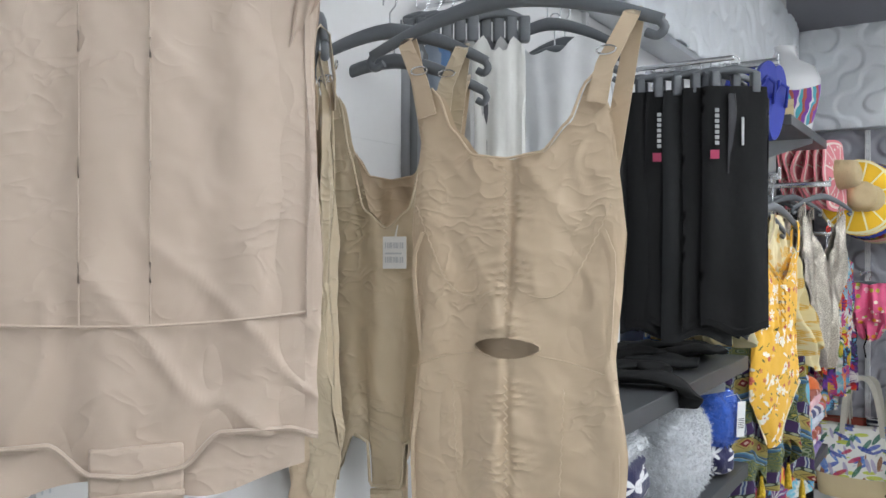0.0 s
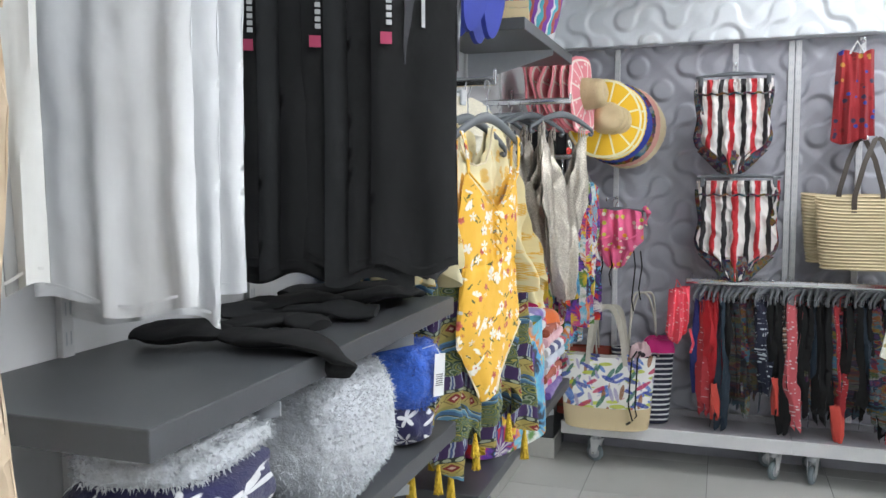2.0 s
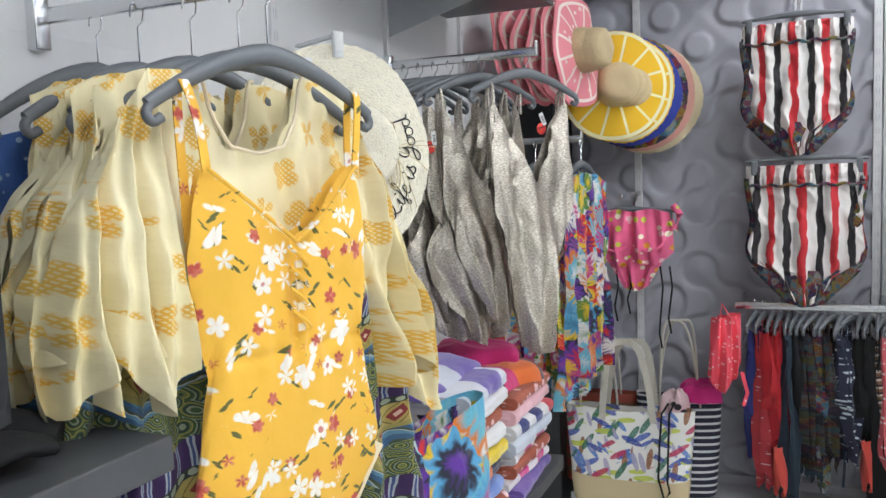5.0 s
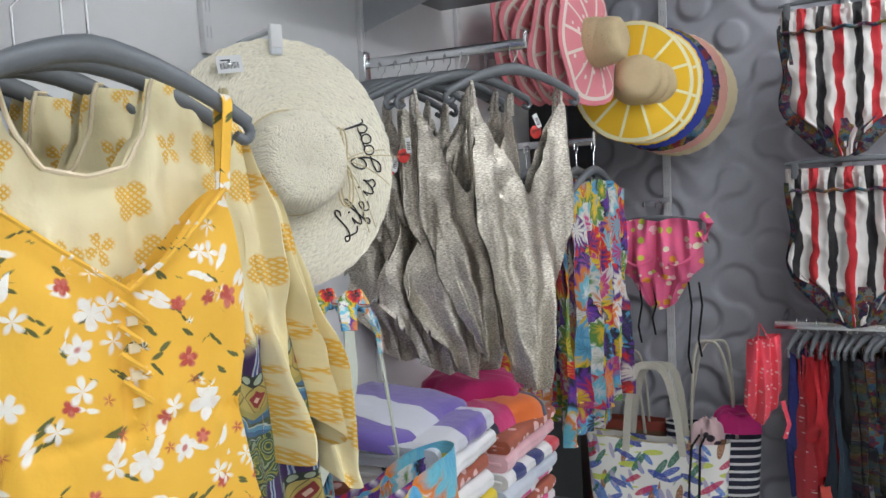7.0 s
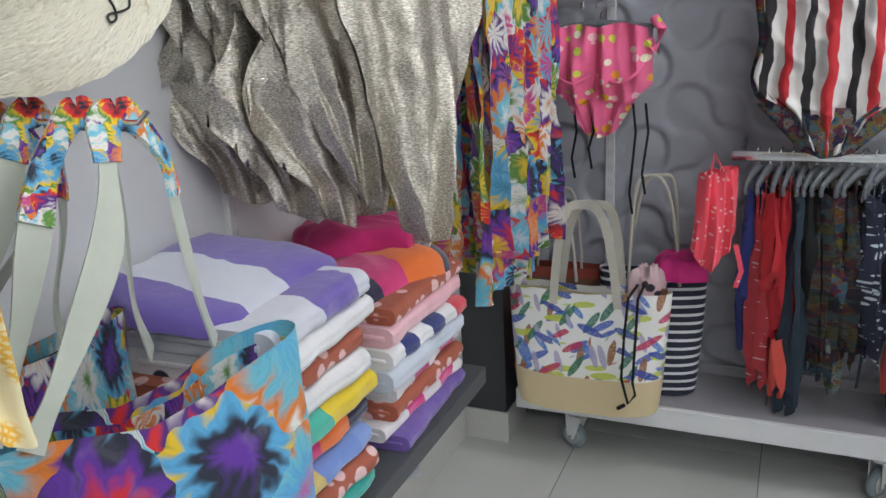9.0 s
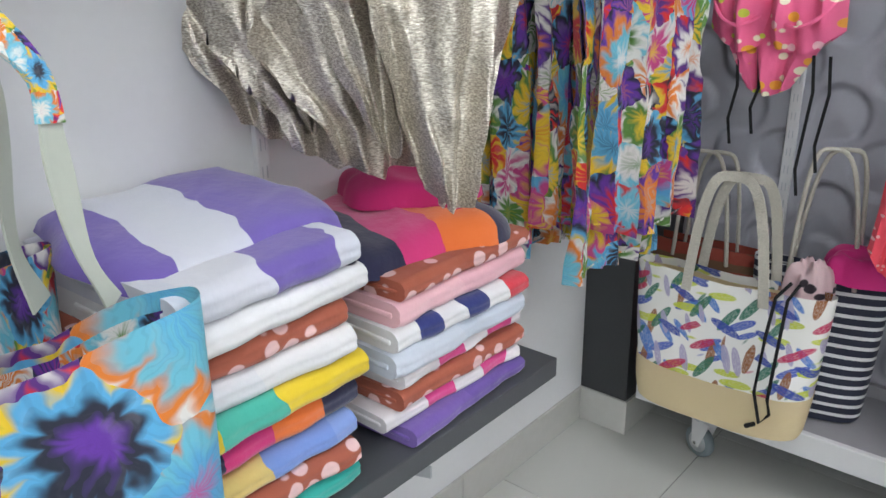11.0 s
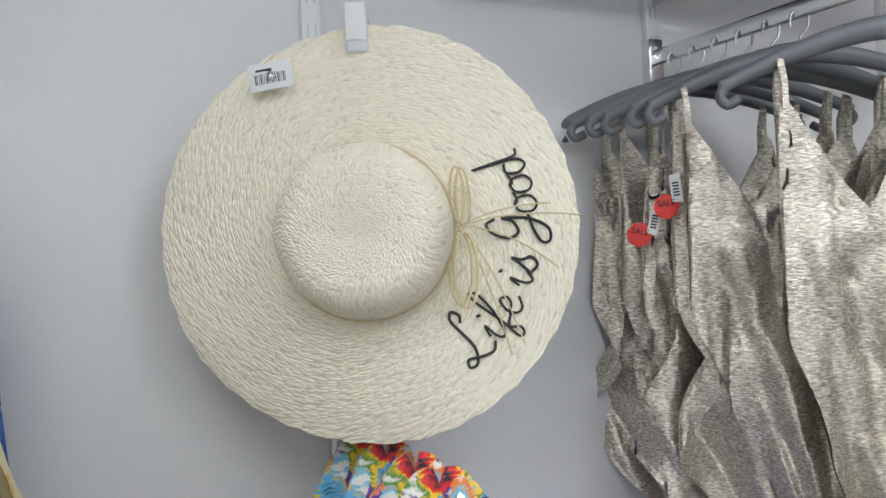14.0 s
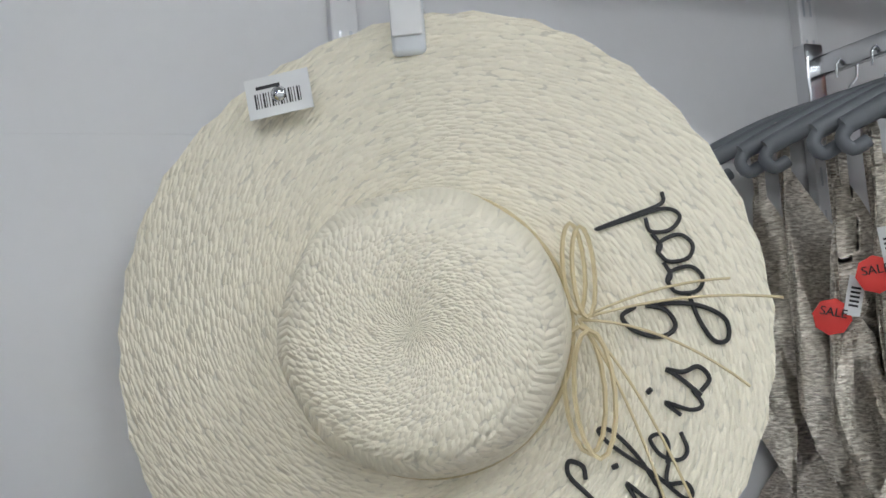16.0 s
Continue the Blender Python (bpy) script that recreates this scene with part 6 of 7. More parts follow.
for k, (hx, mat) in enumerate(((0.30, 0), (0.24, 1), (0.16, 0), (0.09, 1))):
    hd = new("handle")
    owner = flower_bags[k // 2]
    hd.parent, hd.matrix_parent_inverse = owner, owner.matrix_basis.inverted()
    hd.matrix_basis = pose(W + hx, 3.385, 1.38)
    hd["label"] = "sage webbing handle with printed grip"
    spread = 0.15 - 0.025 * k
    dy = -0.06 - 0.03 * k
    lower = 1.38 - (BZ + 0.40)
    for sy in (-1, 1):
        lag = 0.02 * math.sin(k * 2.3 + sy)
        pts = [(0.0, 0.0, 0.006), (0.004 * sy, 0.020 * sy, -0.006), (0.008, (0.046 + lag) * sy + dy * 0.1, -0.06), (0.02, (0.062 + lag) * sy + dy * 0.4, -0.14), (0.03 - 0.01 * k, spread * 0.72 * sy + dy * 0.8, -0.24), (0.02, spread * sy + dy, -lower)]
        course = eased(pts)
        part("webbing", strap(course, [0.030 + 0.010 * math.sin(i * 0.5 + k) for i in range(len(course))], 0.003, up=(1, 0.5 * sy + 0.3 * math.sin(k), 0)), M_SAGE, hd)
        long = 14 if (k + (sy > 0)) % 2 else 10
        part("grip", strap([p + Vector((0.001, 0, 0.001)) for p in course[:long]], [0.036 + 0.006 * math.sin(i * 0.5 + k) for i in range(long)], 0.0075, up=(1, 0.5 * sy + 0.3 * math.sin(k), 0)), M_GRIP, hd, "printed handle grip")


# ---- fruit-slice hats ----
def hat_normal(x, y, z, yaw, pitch):
    """Pose of a hat whose crown points along that yaw (0: +x)."""
    return pose(x, y, z, 0, 0, yaw) @ pose(0, 0, 0, 0, 90 - pitch, 0)


for k in range(6):
    sun_hat(hat_normal(-0.575 - 0.045 * k, 4.68, 1.995 + 0.004 * k, -12 + k, 4), "pink fruit-slice sun hat with tan straw crown", M_GUAVA, M_STRAW2, 0.19, 0.075, 0.095, 0.012, "pink fruit hats", k * 1.1)
ha = hang_bar(0, 4.68, 2.0, 0.36, "chrome arm holding a row of pink sun hats")
M_BLUEHAT = cloth("royal_blue_straw", (0.02, 0.04, 0.30), 0.7)
M_PURPLEHAT = multicolour("dark_print_hat", 20.0, (1, 1, 1), 2.2, 0.12, 0.25)
for k, (mt, lab) in enumerate(((M_LEMON, "yellow lemon-slice sun hat with tan straw crown"), (M_LEMON, "yellow lemon-slice sun hat behind another"), (M_BLUEHAT, "royal blue wide sun hat"), (M_PURPLEHAT, "dark printed sun hat"), (M_SALMON, "salmon pink wide sun hat"), (M_STRAWBAG, "natural tan wide sun hat"))):
    sun_hat(hat_normal(-0.515 + 0.016 * k, 4.93 + 0.055 * k, 1.895 - 0.006 * k, -66, 2), lab, mt, M_STRAW2, 0.205 + 0.004 * k, 0.08, 0.10, 0.010, "fruit hats on the back wall", k * 1.9)
ob = thing("display_rail", pose(-0.505, BACK - 0.03, 1.90), "chrome arm holding a stack of sun hats", "display arm")
part("bar", box(-0.006, 0.006, -0.50, 0.0, -0.012, 0.012, 0.003), M_CHROME, ob)


# ---- back wall: swimwear, bags, rail ----
def strapless(m, label, material, w, h, group, seed):
    ob = thing("swimsuit", m, label, "swimsuit", group)
    hw = w / 2
    prof = ((0, hw * 0.30), (0.12, hw * 0.48), (0.27, hw * 0.90), (0.36, hw * 0.98), (0.6, hw * 0.88), (0.9, hw * 0.98), (1.0, hw * 0.98))
    top = lambda u: 0.006 * math.sin(u * 9)
    bot = lambda u: -h * 0.90 - 0.1 * h * (1 - (2 * u - 1) ** 2)
    bm = panel(lambda v: -lerp(prof, v), lambda v: lerp(prof, v), top, bot, 70, 70, 0.03, 4.0, 0.014, seed, 0.7)
    for v in bm.verts:
        q = Vector((v.co.x * 7 + seed * 3, seed, v.co.z * 14))
        v.co.x += 0.016 * noise.noise(q) * min(1.0, -v.co.z * 8 if v.co.z < 0 else 0)
        v.co.y += 0.012 * max(0.0, 1 - 3.5 * abs(noise.noise(Vector((v.co.x * 14 + v.co.z * 7, v.co.z * 9, seed))))) * (-1 if v.co.y < 0 else 1)
    part("body", bm, material, ob)
    part("ruffle", panel(at_const(-hw * 1.0), at_const(hw * 1.0), at_const(0.012), lambda u: -0.055 + 0.010 * math.sin(u * 34), 60, 8, 0.036, 9.0, 0.010, seed + 1, 0.7), material, ob)
    part("gather_band", tube([(-hw * 0.97 + 2 * hw * 0.97 * u, -0.030 * max(0.04, 1 - (2 * u - 1) ** 2) ** 0.5 - 0.006, -0.062 + 0.004 * math.sin(u * 40)) for u in (i / 40 for i in range(41))], 0.006, 6), M_SUITDARK, ob, "dark gathered band")
    for sx in (-1, 1):
        part("side_panel", strap([(sx * lerp(prof, v) * 0.97, -0.008 - 0.004 * math.sin(v * 12), -h * 0.93 + h * 0.9 * v) for v in (0.16 + 0.8 * i / 14 for i in range(15))], 0.030, 0.004), M_SUITDARK, ob, "dark flower-print side panel")
    part("brief", panel(lambda v: -hw * (0.36 + 0.56 * v), lambda v: hw * (0.36 + 0.56 * v), at_const(-h * 0.74), lambda u: -h * 0.97 - 0.02 * math.sin(u * 3.14), 24, 16, 0.036, 2.0, 0.008, seed, 0.5), M_SUITDARK, ob, "dark printed brief lining")
    return ob


for z, h, w, x in ((2.075, 0.47, 0.37, 0.115), (1.56, 0.51, 0.40, 0.145)):
    for k in range(2):
        strapless(pose(x - 0.01 * k, 5.10 + 0.07 * k, z, 0, 0, 0), "red, black and white striped strapless swimsuit", M_SUIT, w, h, "striped swimsuits", z + k)
    coat_hanger(pose(x, 5.085, z + 0.095, 0, 0, 0), w * 1.02, 0.03, "grey clip hanger with two swimsuit clips", True, "clip hangers", 0.045)
    ob = thing("display_rail", pose(0.12, BACK - 0.03, z + 0.085), "chrome prong on the back wall", "display arm")
    part("bar", box(-0.005, 0.005, -0.33, 0.0, -0.01, 0.01, 0.002), M_CHROME, ob)

ob = thing("bikini", pose(-0.465, 5.02, 1.405), "pink bikini top with multicoloured dots and black ties", "bikini")
for sx in (-1, 1):
    part("cup", panel(at_const(-0.02 if sx > 0 else -0.145), at_const(0.145 if sx > 0 else 0.02), lambda u: 0.0 + 0.02 * math.sin(u * 3.14), lambda u: -0.15 - 0.05 * math.sin(u * 3.14), 26, 26, 0.065, 2.0, 0.014, sx + 2.0, 0.8), M_PINKDOT, ob)
    part("cup_seam", tube([(sx * (0.015 + 0.062 * (1 - math.cos(a))), -0.062 * math.sin(a) - 0.012, -0.09 - 0.05 * math.sin(a * 1.2)) for a in (math.pi * i / 14 for i in range(15))], 0.0045, 6), M_PINKDOT, ob)
part("brief", panel(lambda v: -0.05 - 0.09 * v, lambda v: 0.05 + 0.09 * v, at_const(-0.13), lambda u: -0.28 - 0.02 * math.sin(u * 3.14), 24, 20, 0.035, 3.0, 0.012, 0.4, 0.7), M_PINKDOT, ob)
for x, ln in ((-0.07, 0.36), (-0.02, 0.33), (0.10, 0.46), (0.135, 0.40)):
    part("tie", strap([(x, -0.03, -0.2), (x + 0.01, -0.035, -0.28), (x - 0.006, -0.03, -ln), (x + 0.004, -0.03, -ln - 0.06)], 0.007), M_BLACK, ob, "thin black tie")
part("bow", tube([(0.15, -0.02, 0.03), (0.175, -0.03, 0.0), (0.16, -0.03, -0.06), (0.14, -0.02, -0.03)], 0.014, 8), M_PINKDOT, ob)
coat_hanger(pose(-0.465, 5.02, 1.485), 0.31, 0.03, "grey clip hanger with pink bikini", True, "clip hangers", 0.05)
ob = thing("display_rail", pose(-0.505, BACK - 0.03, 1.475), "chrome prong on the back wall", "display arm")
part("bar", box(-0.005, 0.005, -0.42, 0.0, -0.01, 0.01, 0.002), M_CHROME, ob)

ob = thing("printed_bag", pose(0.675, 5.13, 2.20), "red paisley drawstring beach bag hanging from a hook", "bag")
part("body", panel(lambda v: -0.105 + 0.02 * v, lambda v: 0.095 - 0.015 * v, lambda u: 0.01 * math.sin(8 * u), lambda u: -0.43 - 0.02 * math.sin(u * 5), 30, 40, 0.04, 3.0, 0.014, 0.9, 0.6), M_REDPAISLEY, ob)
part("cord", tube([(-0.03, -0.02, -0.01), (0.0, -0.02, 0.05), (0.03, -0.02, -0.01)], 0.006, 6), M_PAPER, ob)
ob = thing("display_rail", pose(0.70, BACK - 0.03, 2.25), "chrome prong on the back wall", "display arm")
part("bar", box(-0.005, 0.005, -0.33, 0.0, -0.01, 0.01, 0.002), M_CHROME, ob)
ob = thing("display_rail", pose(0.72, BACK - 0.03, 1.775), "chrome prong with straw bags", "display arm")
part("bar", box(-0.005, 0.005, -0.40, 0.0, -0.01, 0.01, 0.002), M_CHROME, ob)

M_LEATHER = plain("brown_leather", (0.06, 0.045, 0.035), 0.5)


def straw_bag(m, label, flower, seed):
    ob = tote(m, label, M_STRAWBAG, 0.54, 0.36, 0.16, seed=seed, taper=0.86, sag=0.015, group="straw bags")
    for j in range(22):
        f = (j + 0.5) / 22
        ww, dd = 0.54 * (0.86 + 0.14 * f ** 0.7) / 2, 0.16 * (1 - 0.45 * f ** 1.5) / 2
        pts = [(math.copysign(abs(math.cos(a)) ** 0.45, math.cos(a)) * ww, -abs(math.sin(a)) ** 0.7 * dd - 0.002, 0.36 * f - 0.015 * f * (1 - math.cos(a) ** 2)) for a in (math.pi + math.pi * k / 28 for k in range(29))]
        part("plait", tube(pts, 0.0062, 5), M_STRAWBAG, ob)
    for sx in (-1, 1):
        part("leather_handle", strap([(sx * 0.10, -0.055, 0.27), (sx * 0.10, -0.058, 0.36), (sx * 0.06, -0.04, 0.52), (sx * 0.015, -0.01, 0.63), (0, 0.0, 0.64)], 0.024, 0.004), M_LEATHER, ob, "dark leather handle")
    if flower:
        for k in range(6):
            a = 2 * math.pi * k / 6
            bm = lathe([(0.0, 0.006), (0.018, 0.003), (0.021, 0.0), (0.0, -0.002)], 12)
            p = part("flower_petal", bm, M_STRAW2, ob, "woven straw flower petal")
            p.matrix_basis = pose(0.19 + 0.03 * math.cos(a), -0.068, 0.25 + 0.03 * math.sin(a), 90, 0, 0)
        part("flower_bead", lathe([(0.0, 0.006), (0.006, 0.0)], 10), M_PAPER, ob).matrix_basis = pose(0.19, -0.076, 0.25, 90, 0, 0)
    return ob


straw_bag(pose(0.775, 5.06, 1.135), "natural straw shopper with leather handles and straw flower", True, 1.0)
straw_bag(pose(0.725, 5.22, 1.150), "natural straw shopper hanging behind another", False, 4.0)

# hanging rail with swimwear
ob = thing("hanging_rail", pose(0.0, 5.13, 1.04), "chrome hanging rail fixed to the back wall", "clothes rail")
part("bar", box(-0.105, 1.75, -0.007, 0.007, -0.014, 0.014, 0.003), M_CHROME, ob)
for x in (-0.08, 0.42, 0.92, 1.7):
    part("bracket", box(x - 0.006, x + 0.006, 0.007, BACK - 5.13 - 0.03, -0.014, 0.014, 0.002), M_CHROME, ob)
M_CORALRED = cloth("coral_red_swim", (0.62, 0.07, 0.05), 0.7)
RAILMATS = [cloth("red_swim", (0.45, 0.012, 0.02), 0.7), M_NAVY, dots("red_dot_swim", (0.40, 0.03, 0.04), (0.62, 0.42, 0.42), 75.0, 0.2), multicolour("dark_purple_swim", 34.0, (1, 0, 1), 4.4, 0.12, 0.07), M_BLACK, M_SUITDARK,
            dots("navy_white_swim", (0.012, 0.016, 0.04), (0.5, 0.55, 0.6), 60.0, 0.3, 1.0), stripes("brown_stripe_swim", [(0, (0.2, 0.1, 0.06)), (0.4, (0.6, 0.52, 0.45)), (0.7, (0.03, 0.02, 0.02))], 0.03, 2), dots("coral_dot_swim", (0.62, 0.12, 0.14), (0.8, 0.7, 0.7), 55.0, 0.25), cloth("petrol_swim", (0.008, 0.022, 0.04), 0.6)]
ORDER = (1, 2, 0, 0, 9, 4, 3, 3, 5, 3, 6, 6, 4, 4, 4, 7, 8, 4, 4, 9, 4, 4, 5, 2, 4, 3, 4, 9, 4, 5, 4, 4, 3, 4, 6, 4)
names2 = {0: "red", 1: "navy blue", 2: "coral spotted", 3: "dark purple printed", 4: "black", 5: "dark flower-print", 6: "navy and white printed", 7: "brown striped", 8: "pink spotted", 9: "petrol blue"}
rnd = random.Random(12)
for k, o in enumerate(ORDER):
    x = -0.03 + 0.030 * k
    ln = 0.46 + rnd.uniform(-0.10, 0.26)
    rz = 58 + rnd.uniform(-18, 22)
    g = thing("hanging_swimwear", pose(x, 5.13 + rnd.uniform(-0.02, 0.02), 0.955, 0, 0, rz), names2[o] + " swimwear on a rail hanger", "swimwear", "swimwear on the rail")
    ww = rnd.uniform(0.055, 0.09)
    prof = ((0, ww * rnd.uniform(0.15, 0.5)), (0.25, ww * rnd.uniform(0.5, 1.0)), (0.6, ww * rnd.uniform(0.6, 0.9)), (1.0, ww * 0.9))
    part("body", panel(lambda v: -lerp(prof, v), lambda v: lerp(prof, v), lambda u: -0.06 * (1 - abs(2 * u - 1)), lambda u: -ln + 0.12 * abs(2 * u - 1), 20, 26, 0.03, 2.5, 0.014, k * 1.9, 0.5), RAILMATS[o], g)
    part("shoulder_strap", strap([(-0.04, -0.012, -0.05), (-0.03, -0.006, 0.03), (0.03, 0.006, 0.03), (0.04, 0.012, -0.05)], 0.009), RAILMATS[o], g)
    if k % 4 == 1:
        part("strap", strap([(0.03, -0.03, -0.1), (0.035, -0.035, -ln * 0.7), (0.02, -0.03, -ln - 0.05)], 0.012), RAILMATS[ORDER[(k * 7) % len(ORDER)]], g)
    if k % 5 == 3:
        part("brief", panel(lambda v: -0.02 - 0.05 * v, lambda v: 0.02 + 0.05 * v, at_const(-ln + 0.06), lambda u: -ln - 0.10 - 0.05 * math.sin(3.14 * u), 14, 12, 0.02, 1.5, 0.008, k, 0.5), M_CORALRED if k % 2 else M_SUITDARK, g, "brief clipped below")
    coat_hanger(pose(x, 5.13, 1.066, 0, 0, rz), 0.15, 0.04, "dark grey hanger on the rail", False, "rail hangers", 0.05)
ob = thing("bikini", pose(-0.135, 5.05, 1.0, 0, 0, 20), "neon coral printed bikini hanging at the rail's end", "bikini")
M_CORAL = dots("neon_coral_print", (0.85, 0.08, 0.12), (0.9, 0.5, 0.5), 60.0, 0.25, 1.0)
part("cup", panel(lambda v: -0.07 + 0.02 * v, lambda v: 0.06, lambda u: 0.02 * u, lambda u: -0.22 - 0.06 * math.sin(u * 4), 22, 24, 0.05, 3.0, 0.014, 0.7, 0.6), M_CORAL, ob)
part("tie", strap([(0.05, -0.04, -0.2), (0.07, -0.04, -0.28), (0.055, -0.04, -0.33)], 0.014), M_CORAL, ob)
part("hanging_loop", tube([(-0.02, 0.0, 0.0), (0.0, 0.04, 0.05), (0.02, 0.0, 0.0)], 0.004, 6), M_CORAL, ob)


# rolling base
def rolling_base(x0, x1):
    ob = thing("rolling_base", pose(x0, FRONT, 0), "low white and grey rolling base on castors", "display base", "rolling bases")
    w = x1 - x0
    part("deck", box(0.002, w - 0.002, 0.004, BACK - FRONT - 0.03, 0.205, 0.232, 0.002), M_GREYBASE, ob, "grey laminate deck", smooth=False)
    part("front_rail", box(0.0, w, 0.0, 0.02, 0.165, 0.236, 0.003), M_WHITE, ob, "white front rail", smooth=False)
    part("side_rail", box(0.0, 0.02, 0.02, BACK - FRONT - 0.03, 0.165, 0.204, 0.002), M_WHITE, ob, smooth=False)
    part("back_rail", box(0.0, w, BACK - FRONT - 0.05, BACK - FRONT - 0.03, 0.232, 0.27, 0.002), M_GREYBASE, ob, smooth=False)
    return ob


def castor(x, y, rz, label="grey rubber castor with steel fork"):
    ob = thing("castor", pose(x, y, 0, 0, 0, rz), label, "castor", "castors")
    bm = lathe([(0.0, -0.013), (0.042, -0.013), (0.048, -0.009), (0.05, 0.0), (0.048, 0.009), (0.042, 0.013), (0.0, 0.013)], 32)
    wh = part("wheel", bm, M_RUBBER, ob)
    wh.matrix_basis = pose(0, 0, 0.05, 90, 0, 0)
    hub = part("hub", lathe([(0.0, -0.016), (0.030, -0.015), (0.033, -0.012), (0.033, 0.012), (0.030, 0.015), (0.0, 0.016)], 24), M_STEEL, ob)
    hub.matrix_basis = pose(0, 0, 0.05, 90, 0, 0)
    for sy in (-1, 1):
        bm = bmesh.new()
        vs = [bm.verts.new((px, sy * 0.019, pz)) for px, pz in ((-0.012, 0.04), (0.012, 0.04), (0.045, 0.13), (-0.02, 0.13))]
        f = bm.faces.new(vs)
        r = bmesh.ops.extrude_face_region(bm, geom=[f])
        bmesh.ops.translate(bm, vec=(0, sy * 0.003, 0), verts=[e for e in r["geom"] if isinstance(e, bmesh.types.BMVert)])
        bmesh.ops.recalc_face_normals(bm, faces=bm.faces)
        part("fork", bm, M_WHITE, ob, smooth=False)
    part("swivel", lathe([(0.0, 0.125), (0.024, 0.125), (0.024, 0.145), (0.035, 0.15), (0.035, 0.166), (0.0, 0.166)], 20), M_STEEL, ob)
    part("axle", tube([(0, -0.025, 0.05), (0, 0.025, 0.05)], 0.006, 8), M_CHROME, ob)
    return ob


rolling_base(-0.755, 0.44)
rolling_base(0.44, 1.635)
for x, y, rz in ((-0.575, 5.14, -20), (0.36, 5.14, 60), (0.545, 5.13, 70), (1.5, 5.14, 20), (-0.6, 5.33, 30), (0.34, 5.33, 10), (0.56, 5.33, -30), (1.5, 5.33, 0)):
    castor(x, y, rz)

# totes on the base
tote(pose(-0.50, 5.03, 0.237, 0, 0, 2), "white feather-print tote bag with sand canvas base", M_FEATHER, 0.51, 0.40, 0.15, M_SAND, 0.115, M_ROPE, 0.26, 0.10, seed=2.0, taper=0.86, sag=0.015, group="totes on the base", tops=M_SAND)
tote(pose(-0.33, 5.21, 0.237, 0, 0, 12), "navy and white striped tote bag with brown rim", M_NAVYSTRIPE, 0.34, 0.42, 0.14, None, 0, M_ROPE, 0.30, 0.08, True, 3.0, 0.85, 0.01, "totes on the base")
tote(pose(-0.66, 5.24, 0.237, 0, 0, 0), "rust red striped tote bag behind the others", stripes("rust_stripe", [(0, (0.30, 0.05, 0.03)), (0.6, (0.16, 0.08, 0.04))], 0.06, 2), 0.36, 0.40, 0.12, None, 0, M_ROPE, 0.26, 0.08, True, 4.0, 0.88, 0.01, "totes on the base")
crumpled(pose(-0.24, 5.19, 0.64, 0, 0, 15), "crumpled_bikini", "hot pink and black bikini stuffed in a tote", cloth("hot_pink_swim", (0.60, 0.02, 0.20), 0.7), "bikini", 0.085, 0.06, 0.11, 4.0, 0.4)
crumpled(pose(-0.33, 5.10, 0.60, 0, 0, -15), "crumpled_bikini", "pale pink bikini with black trim in a tote", dots("pale_pink_black", (0.7, 0.5, 0.52), (0.03, 0.02, 0.03), 22.0, 0.3, 1.0), "bikini", 0.05, 0.05, 0.12, 8.0, 0.4)
cord = thing("black_cord", pose(-0.36, 4.935, 0.64), "black bikini cord hanging over the feather tote", "cord")
part("strand", tube([(0.02, 0.05, 0.03), (0.0, 0.01, 0.0), (-0.006, -0.008, -0.1), (-0.012, -0.018, -0.25), (0.01, -0.02, -0.33), (0.03, -0.014, -0.30)], 0.0045, 6), M_BLACK, cord)
part("strand", tube([(0.04, 0.05, 0.03), (0.028, 0.01, 0.0), (0.026, -0.008, -0.12), (0.022, -0.018, -0.26), (0.03, -0.014, -0.30)], 0.0045, 6), M_BLACK, cord)
part("aglet", tube([(0.0, -0.02, -0.335), (-0.022, -0.02, -0.35)], 0.006, 6), M_BLACK, cord)

# white stand with spotted dresses
st = thing("garment_stand", pose(0.86, 4.22, 0), "white metal garment stand", "clothes rail")
part("post", box(-0.014, 0.014, -0.014, 0.014, 0.012, 1.75, 0.003), M_WHITE, st)
part("foot", box(-0.03, 0.5, -0.03, 0.03, 0.0, 0.012, 0.003), M_WHITE, st)
part("top_bar", box(-0.014, 0.9, -0.012, 0.012, 1.75, 1.775, 0.003), M_WHITE, st)
for k in range(3):
    g = thing("spotted_dress", pose(0.93 + 0.06 * k, 4.19 + 0.02 * k, 1.70, 0, 0, 20 + 12 * k), "white sleeveless dress with gold spots", "dress", "spotted dresses")
    part("body", panel(lambda v: -0.09 - 0.20 * (1 - v), lambda v: 0.10 + 0.16 * (1 - v), lambda u: -0.05 * abs(2 * u - 1), lambda u: -0.80 - 0.02 * math.sin(u * 18), 50, 40, 0.03, 6.0, 0.016, k * 2.0, 0.2), M_POLKA, g)
    part("shoulder_strap", strap([(-0.06, 0, -0.02), (-0.05, 0, 0.04), (0.05, 0, 0.04), (0.06, 0, -0.02)], 0.01), M_POLKA, g)
g = thing("spotted_dress", pose(0.99, 4.26, 1.70, 0, 0, 30), "red dress with white spots below the others", "dress", "spotted dresses")
part("body", panel(lambda v: -0.09 - 0.12 * (1 - v), lambda v: 0.1 + 0.12 * (1 - v), lambda u: -0.05 * abs(2 * u - 1), lambda u: -0.98 - 0.02 * math.sin(u * 18), 40, 40, 0.03, 6.0, 0.016, 7.0, 0.2), dots("red_white_spots", (0.45, 0.02, 0.03), (0.75, 0.7, 0.7), 60.0, 0.28, 0.3), g)

# ---- high shelf: bust, sandals, clutter ----
bust = thing("display_bust", pose(-0.72, 4.02, 2.146, 0, 0, 25), "white plastic display bust in a striped top", "mannequin")
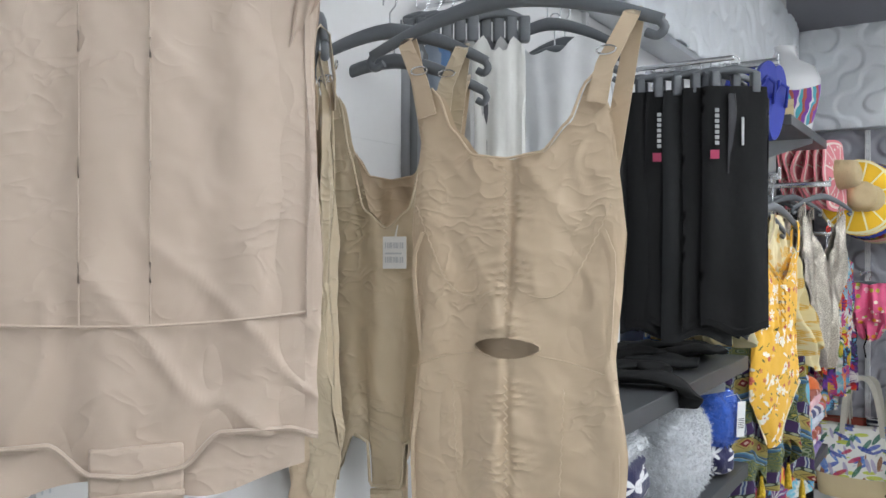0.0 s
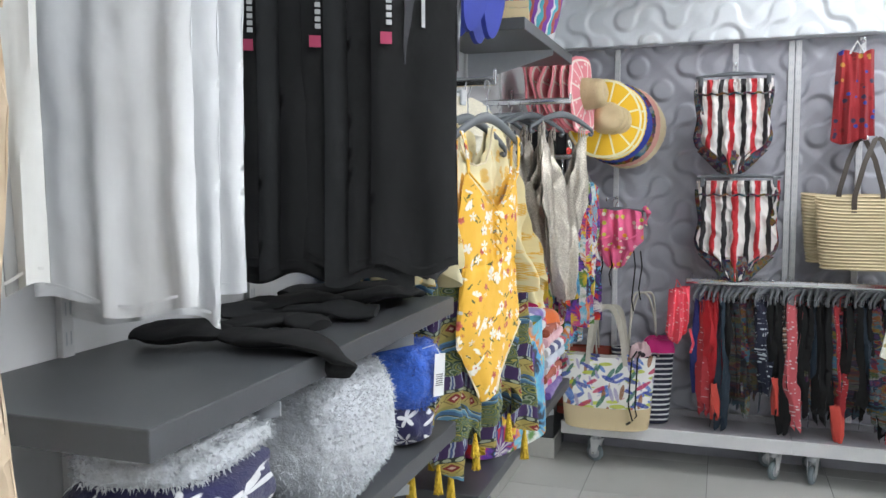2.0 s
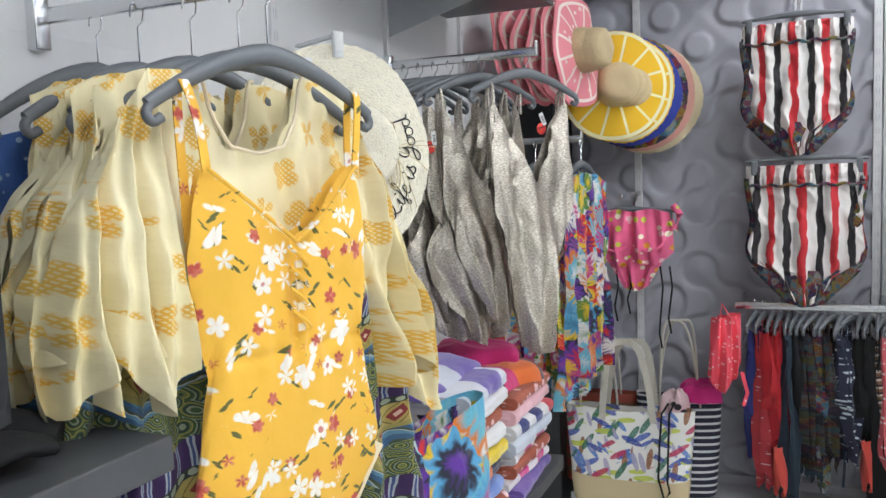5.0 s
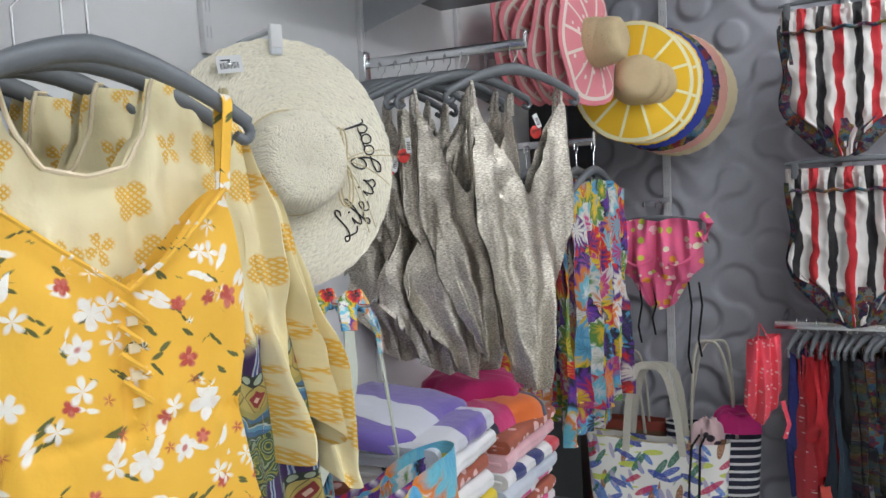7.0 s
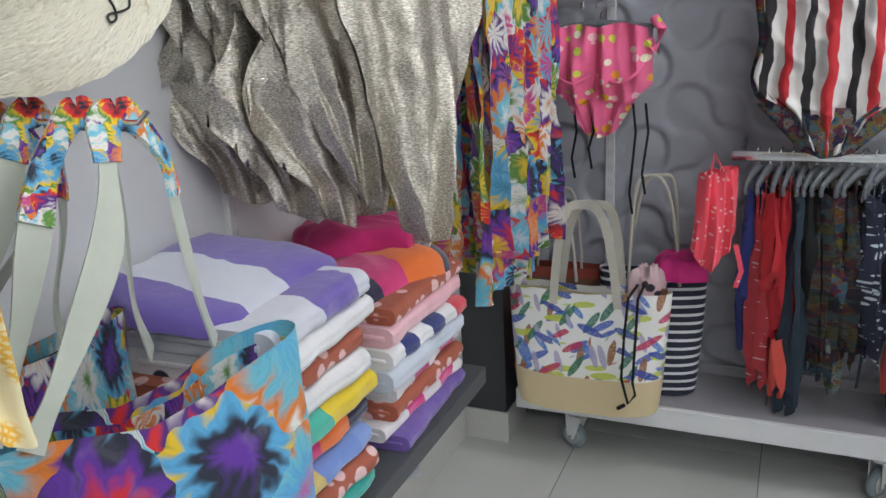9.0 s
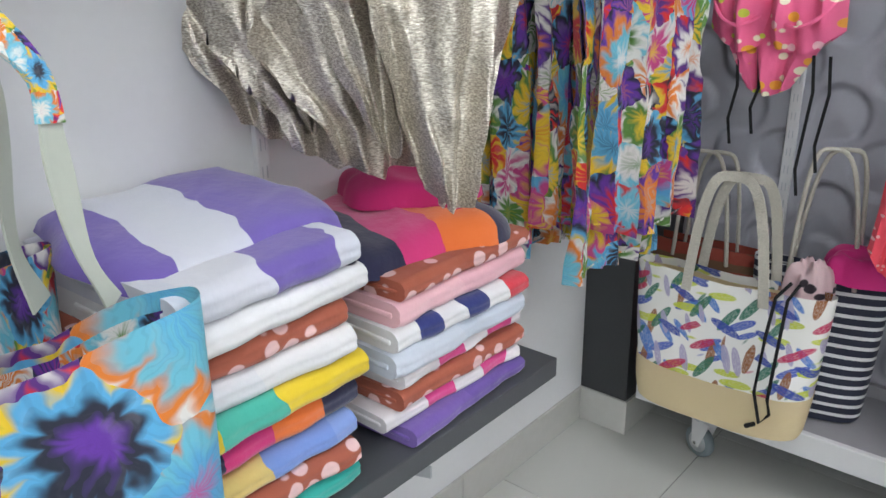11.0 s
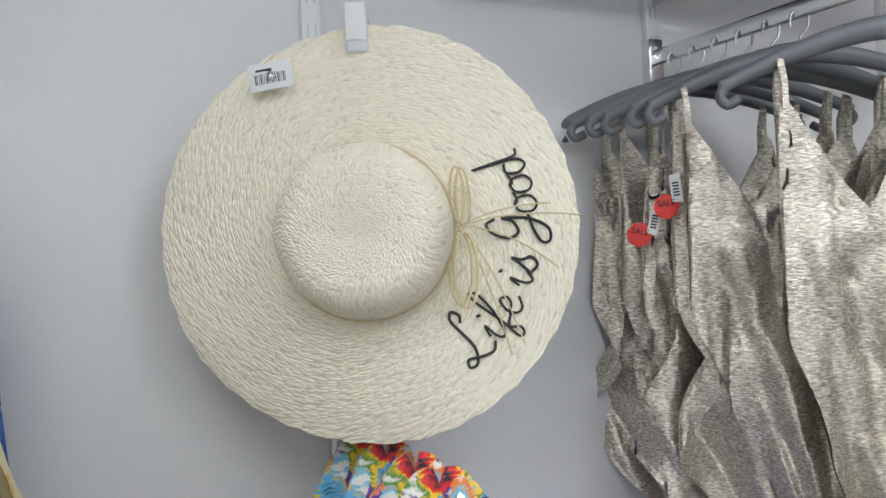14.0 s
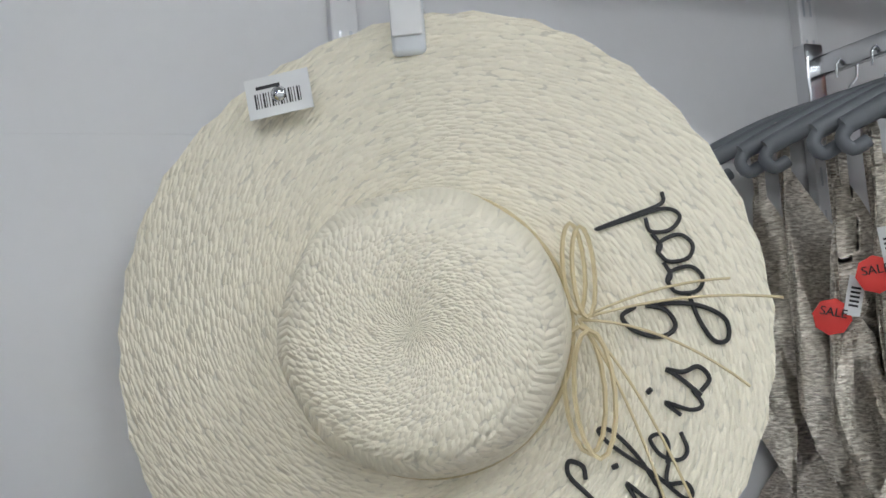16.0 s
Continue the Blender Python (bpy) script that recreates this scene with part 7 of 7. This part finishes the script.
bm = lathe([(0.11, 0.0), (0.125, 0.06), (0.14, 0.15), (0.155, 0.24), (0.13, 0.30), (0.06, 0.335), (0.045, 0.38), (0.05, 0.40), (0.0, 0.405)], 40, warp=lambda p, a, r: Vector((p.x, p.y * 0.62, p.z)))
part("torso", bm, M_MANNEQUIN, bust)
M_STRIPETOP = stripes("purple_teal_stripe", [(0, (0.20, 0.05, 0.35)), (0.35, (0.70, 0.68, 0.70)), (0.5, (0.08, 0.40, 0.48)), (0.75, (0.45, 0.10, 0.08))], 0.06, 0, 0.03)
bm = lathe([(0.118, 0.03), (0.132, 0.08), (0.148, 0.16), (0.150, 0.20), (0.146, 0.20)], 40, warp=lambda p, a, r: Vector((p.x * 1.02, p.y * 0.66, p.z + 0.02 * math.cos(2 * a))))
tp = tagged(obj("striped_top", bm, M_STRIPETOP), "purple and teal striped bandeau top on the bust", "top")
tp.matrix_basis = pose(-0.72, 4.02, 2.146, 0, 0, 25)


def flip_flop(m, label):
    ob = thing("flip_flop", m, label, "sandal", "hanging sandals")
    bm = bmesh.new()
    n = 28
    lo, hi = [], []
    for k in range(n):
        a = 2 * math.pi * k / n
        wd = 0.042 + 0.006 * math.sin(a)
        x, z = wd * math.cos(a), 0.125 * math.sin(a)
        lo.append(bm.verts.new((x, 0.009, z)))
        hi.append(bm.verts.new((x, -0.009, z)))
    for k in range(n):
        bm.faces.new((lo[k], lo[(k + 1) % n], hi[(k + 1) % n], hi[k]))
    bm.faces.new(lo)
    bm.faces.new(hi[::-1])
    bmesh.ops.recalc_face_normals(bm, faces=bm.faces)
    part("sole", bm, M_BLUESOLE, ob, smooth=False)
    for sx in (-1, 1):
        part("thong", tube([(0, -0.010, 0.07), (sx * 0.02, -0.03, 0.05), (sx * 0.038, -0.012, -0.01)], 0.006, 6), M_BLUESOLE, ob)
    return ob


M_BLUESOLE = plain("royal_blue_rubber", (0.02, 0.04, 0.34), 0.55)
for k in range(5):
    flip_flop(pose(-0.66 + 0.03 * k, 2.78 + 0.055 * (k % 3), 2.09 + 0.01 * (k % 2), 0, 12 - 6 * (k % 3), 60 - 12 * (k % 2)), "royal blue rubber sandal hanging from an arm")
hang_bar(0, 2.83, 2.225, 0.44, "chrome arm holding blue sandals")
cl = thing("cardboard_box", pose(-0.70, 3.62, 2.146, 0, 0, 12), "small brown cardboard display box", "box")
part("carton", box(-0.08, 0.08, -0.09, 0.09, 0, 0.05, 0.003), M_SAND, cl)
part("lid_flap", box(-0.08, 0.08, -0.092, -0.088, 0.05, 0.075, 0.001), M_SAND, cl)
pk = thing("plastic_pouch", pose(-0.475, 2.16, 2.0, 0, 0, 62), "black plastic pouch of leggings with white print", "packet")
part("pouch", panel(at_const(-0.075), at_const(0.075), at_const(0.0), at_const(-0.20), 16, 20, 0.012, 2.0, 0.004, 2.0, 0.6), plain("glossy_black_film", (0.02, 0.02, 0.025), 0.15), pk)
for k in range(4):
    part("print_bar", box(-0.045 + 0.022 * k, -0.037 + 0.022 * k, -0.019, -0.017, -0.13 + 0.01 * k, -0.06 + 0.01 * k), M_GREYINK, pk, smooth=False)

# ---- floor tiles ----
TP = 0.602
bm = box(-TP / 2 + 0.0015, TP / 2 - 0.0015, -TP / 2 + 0.0015, TP / 2 - 0.0015, -0.012, 0.0)
tile_me = bpy.data.meshes.new("floor_tile")
bm.to_mesh(tile_me)
bm.free()
tile_me.materials.append(M_TILE)
for i in range(-1, 7):
    for j in range(-13, 1):
        cx, cy = -0.573 + TP * (i + 0.5), 5.275 + TP * (j - 0.5) + TP * 0.0
        t_ob = new("floor_tile", tile_me)
        t_ob.parent = floor
        t_ob.location = (cx, cy, 0.0)
for i in range(-1, 7):
    t_ob = new("floor_tile", tile_me)
    t_ob.parent = floor
    t_ob.location = (-0.573 + TP * (i + 0.5), 5.275 + TP * 0.5, 0.0)
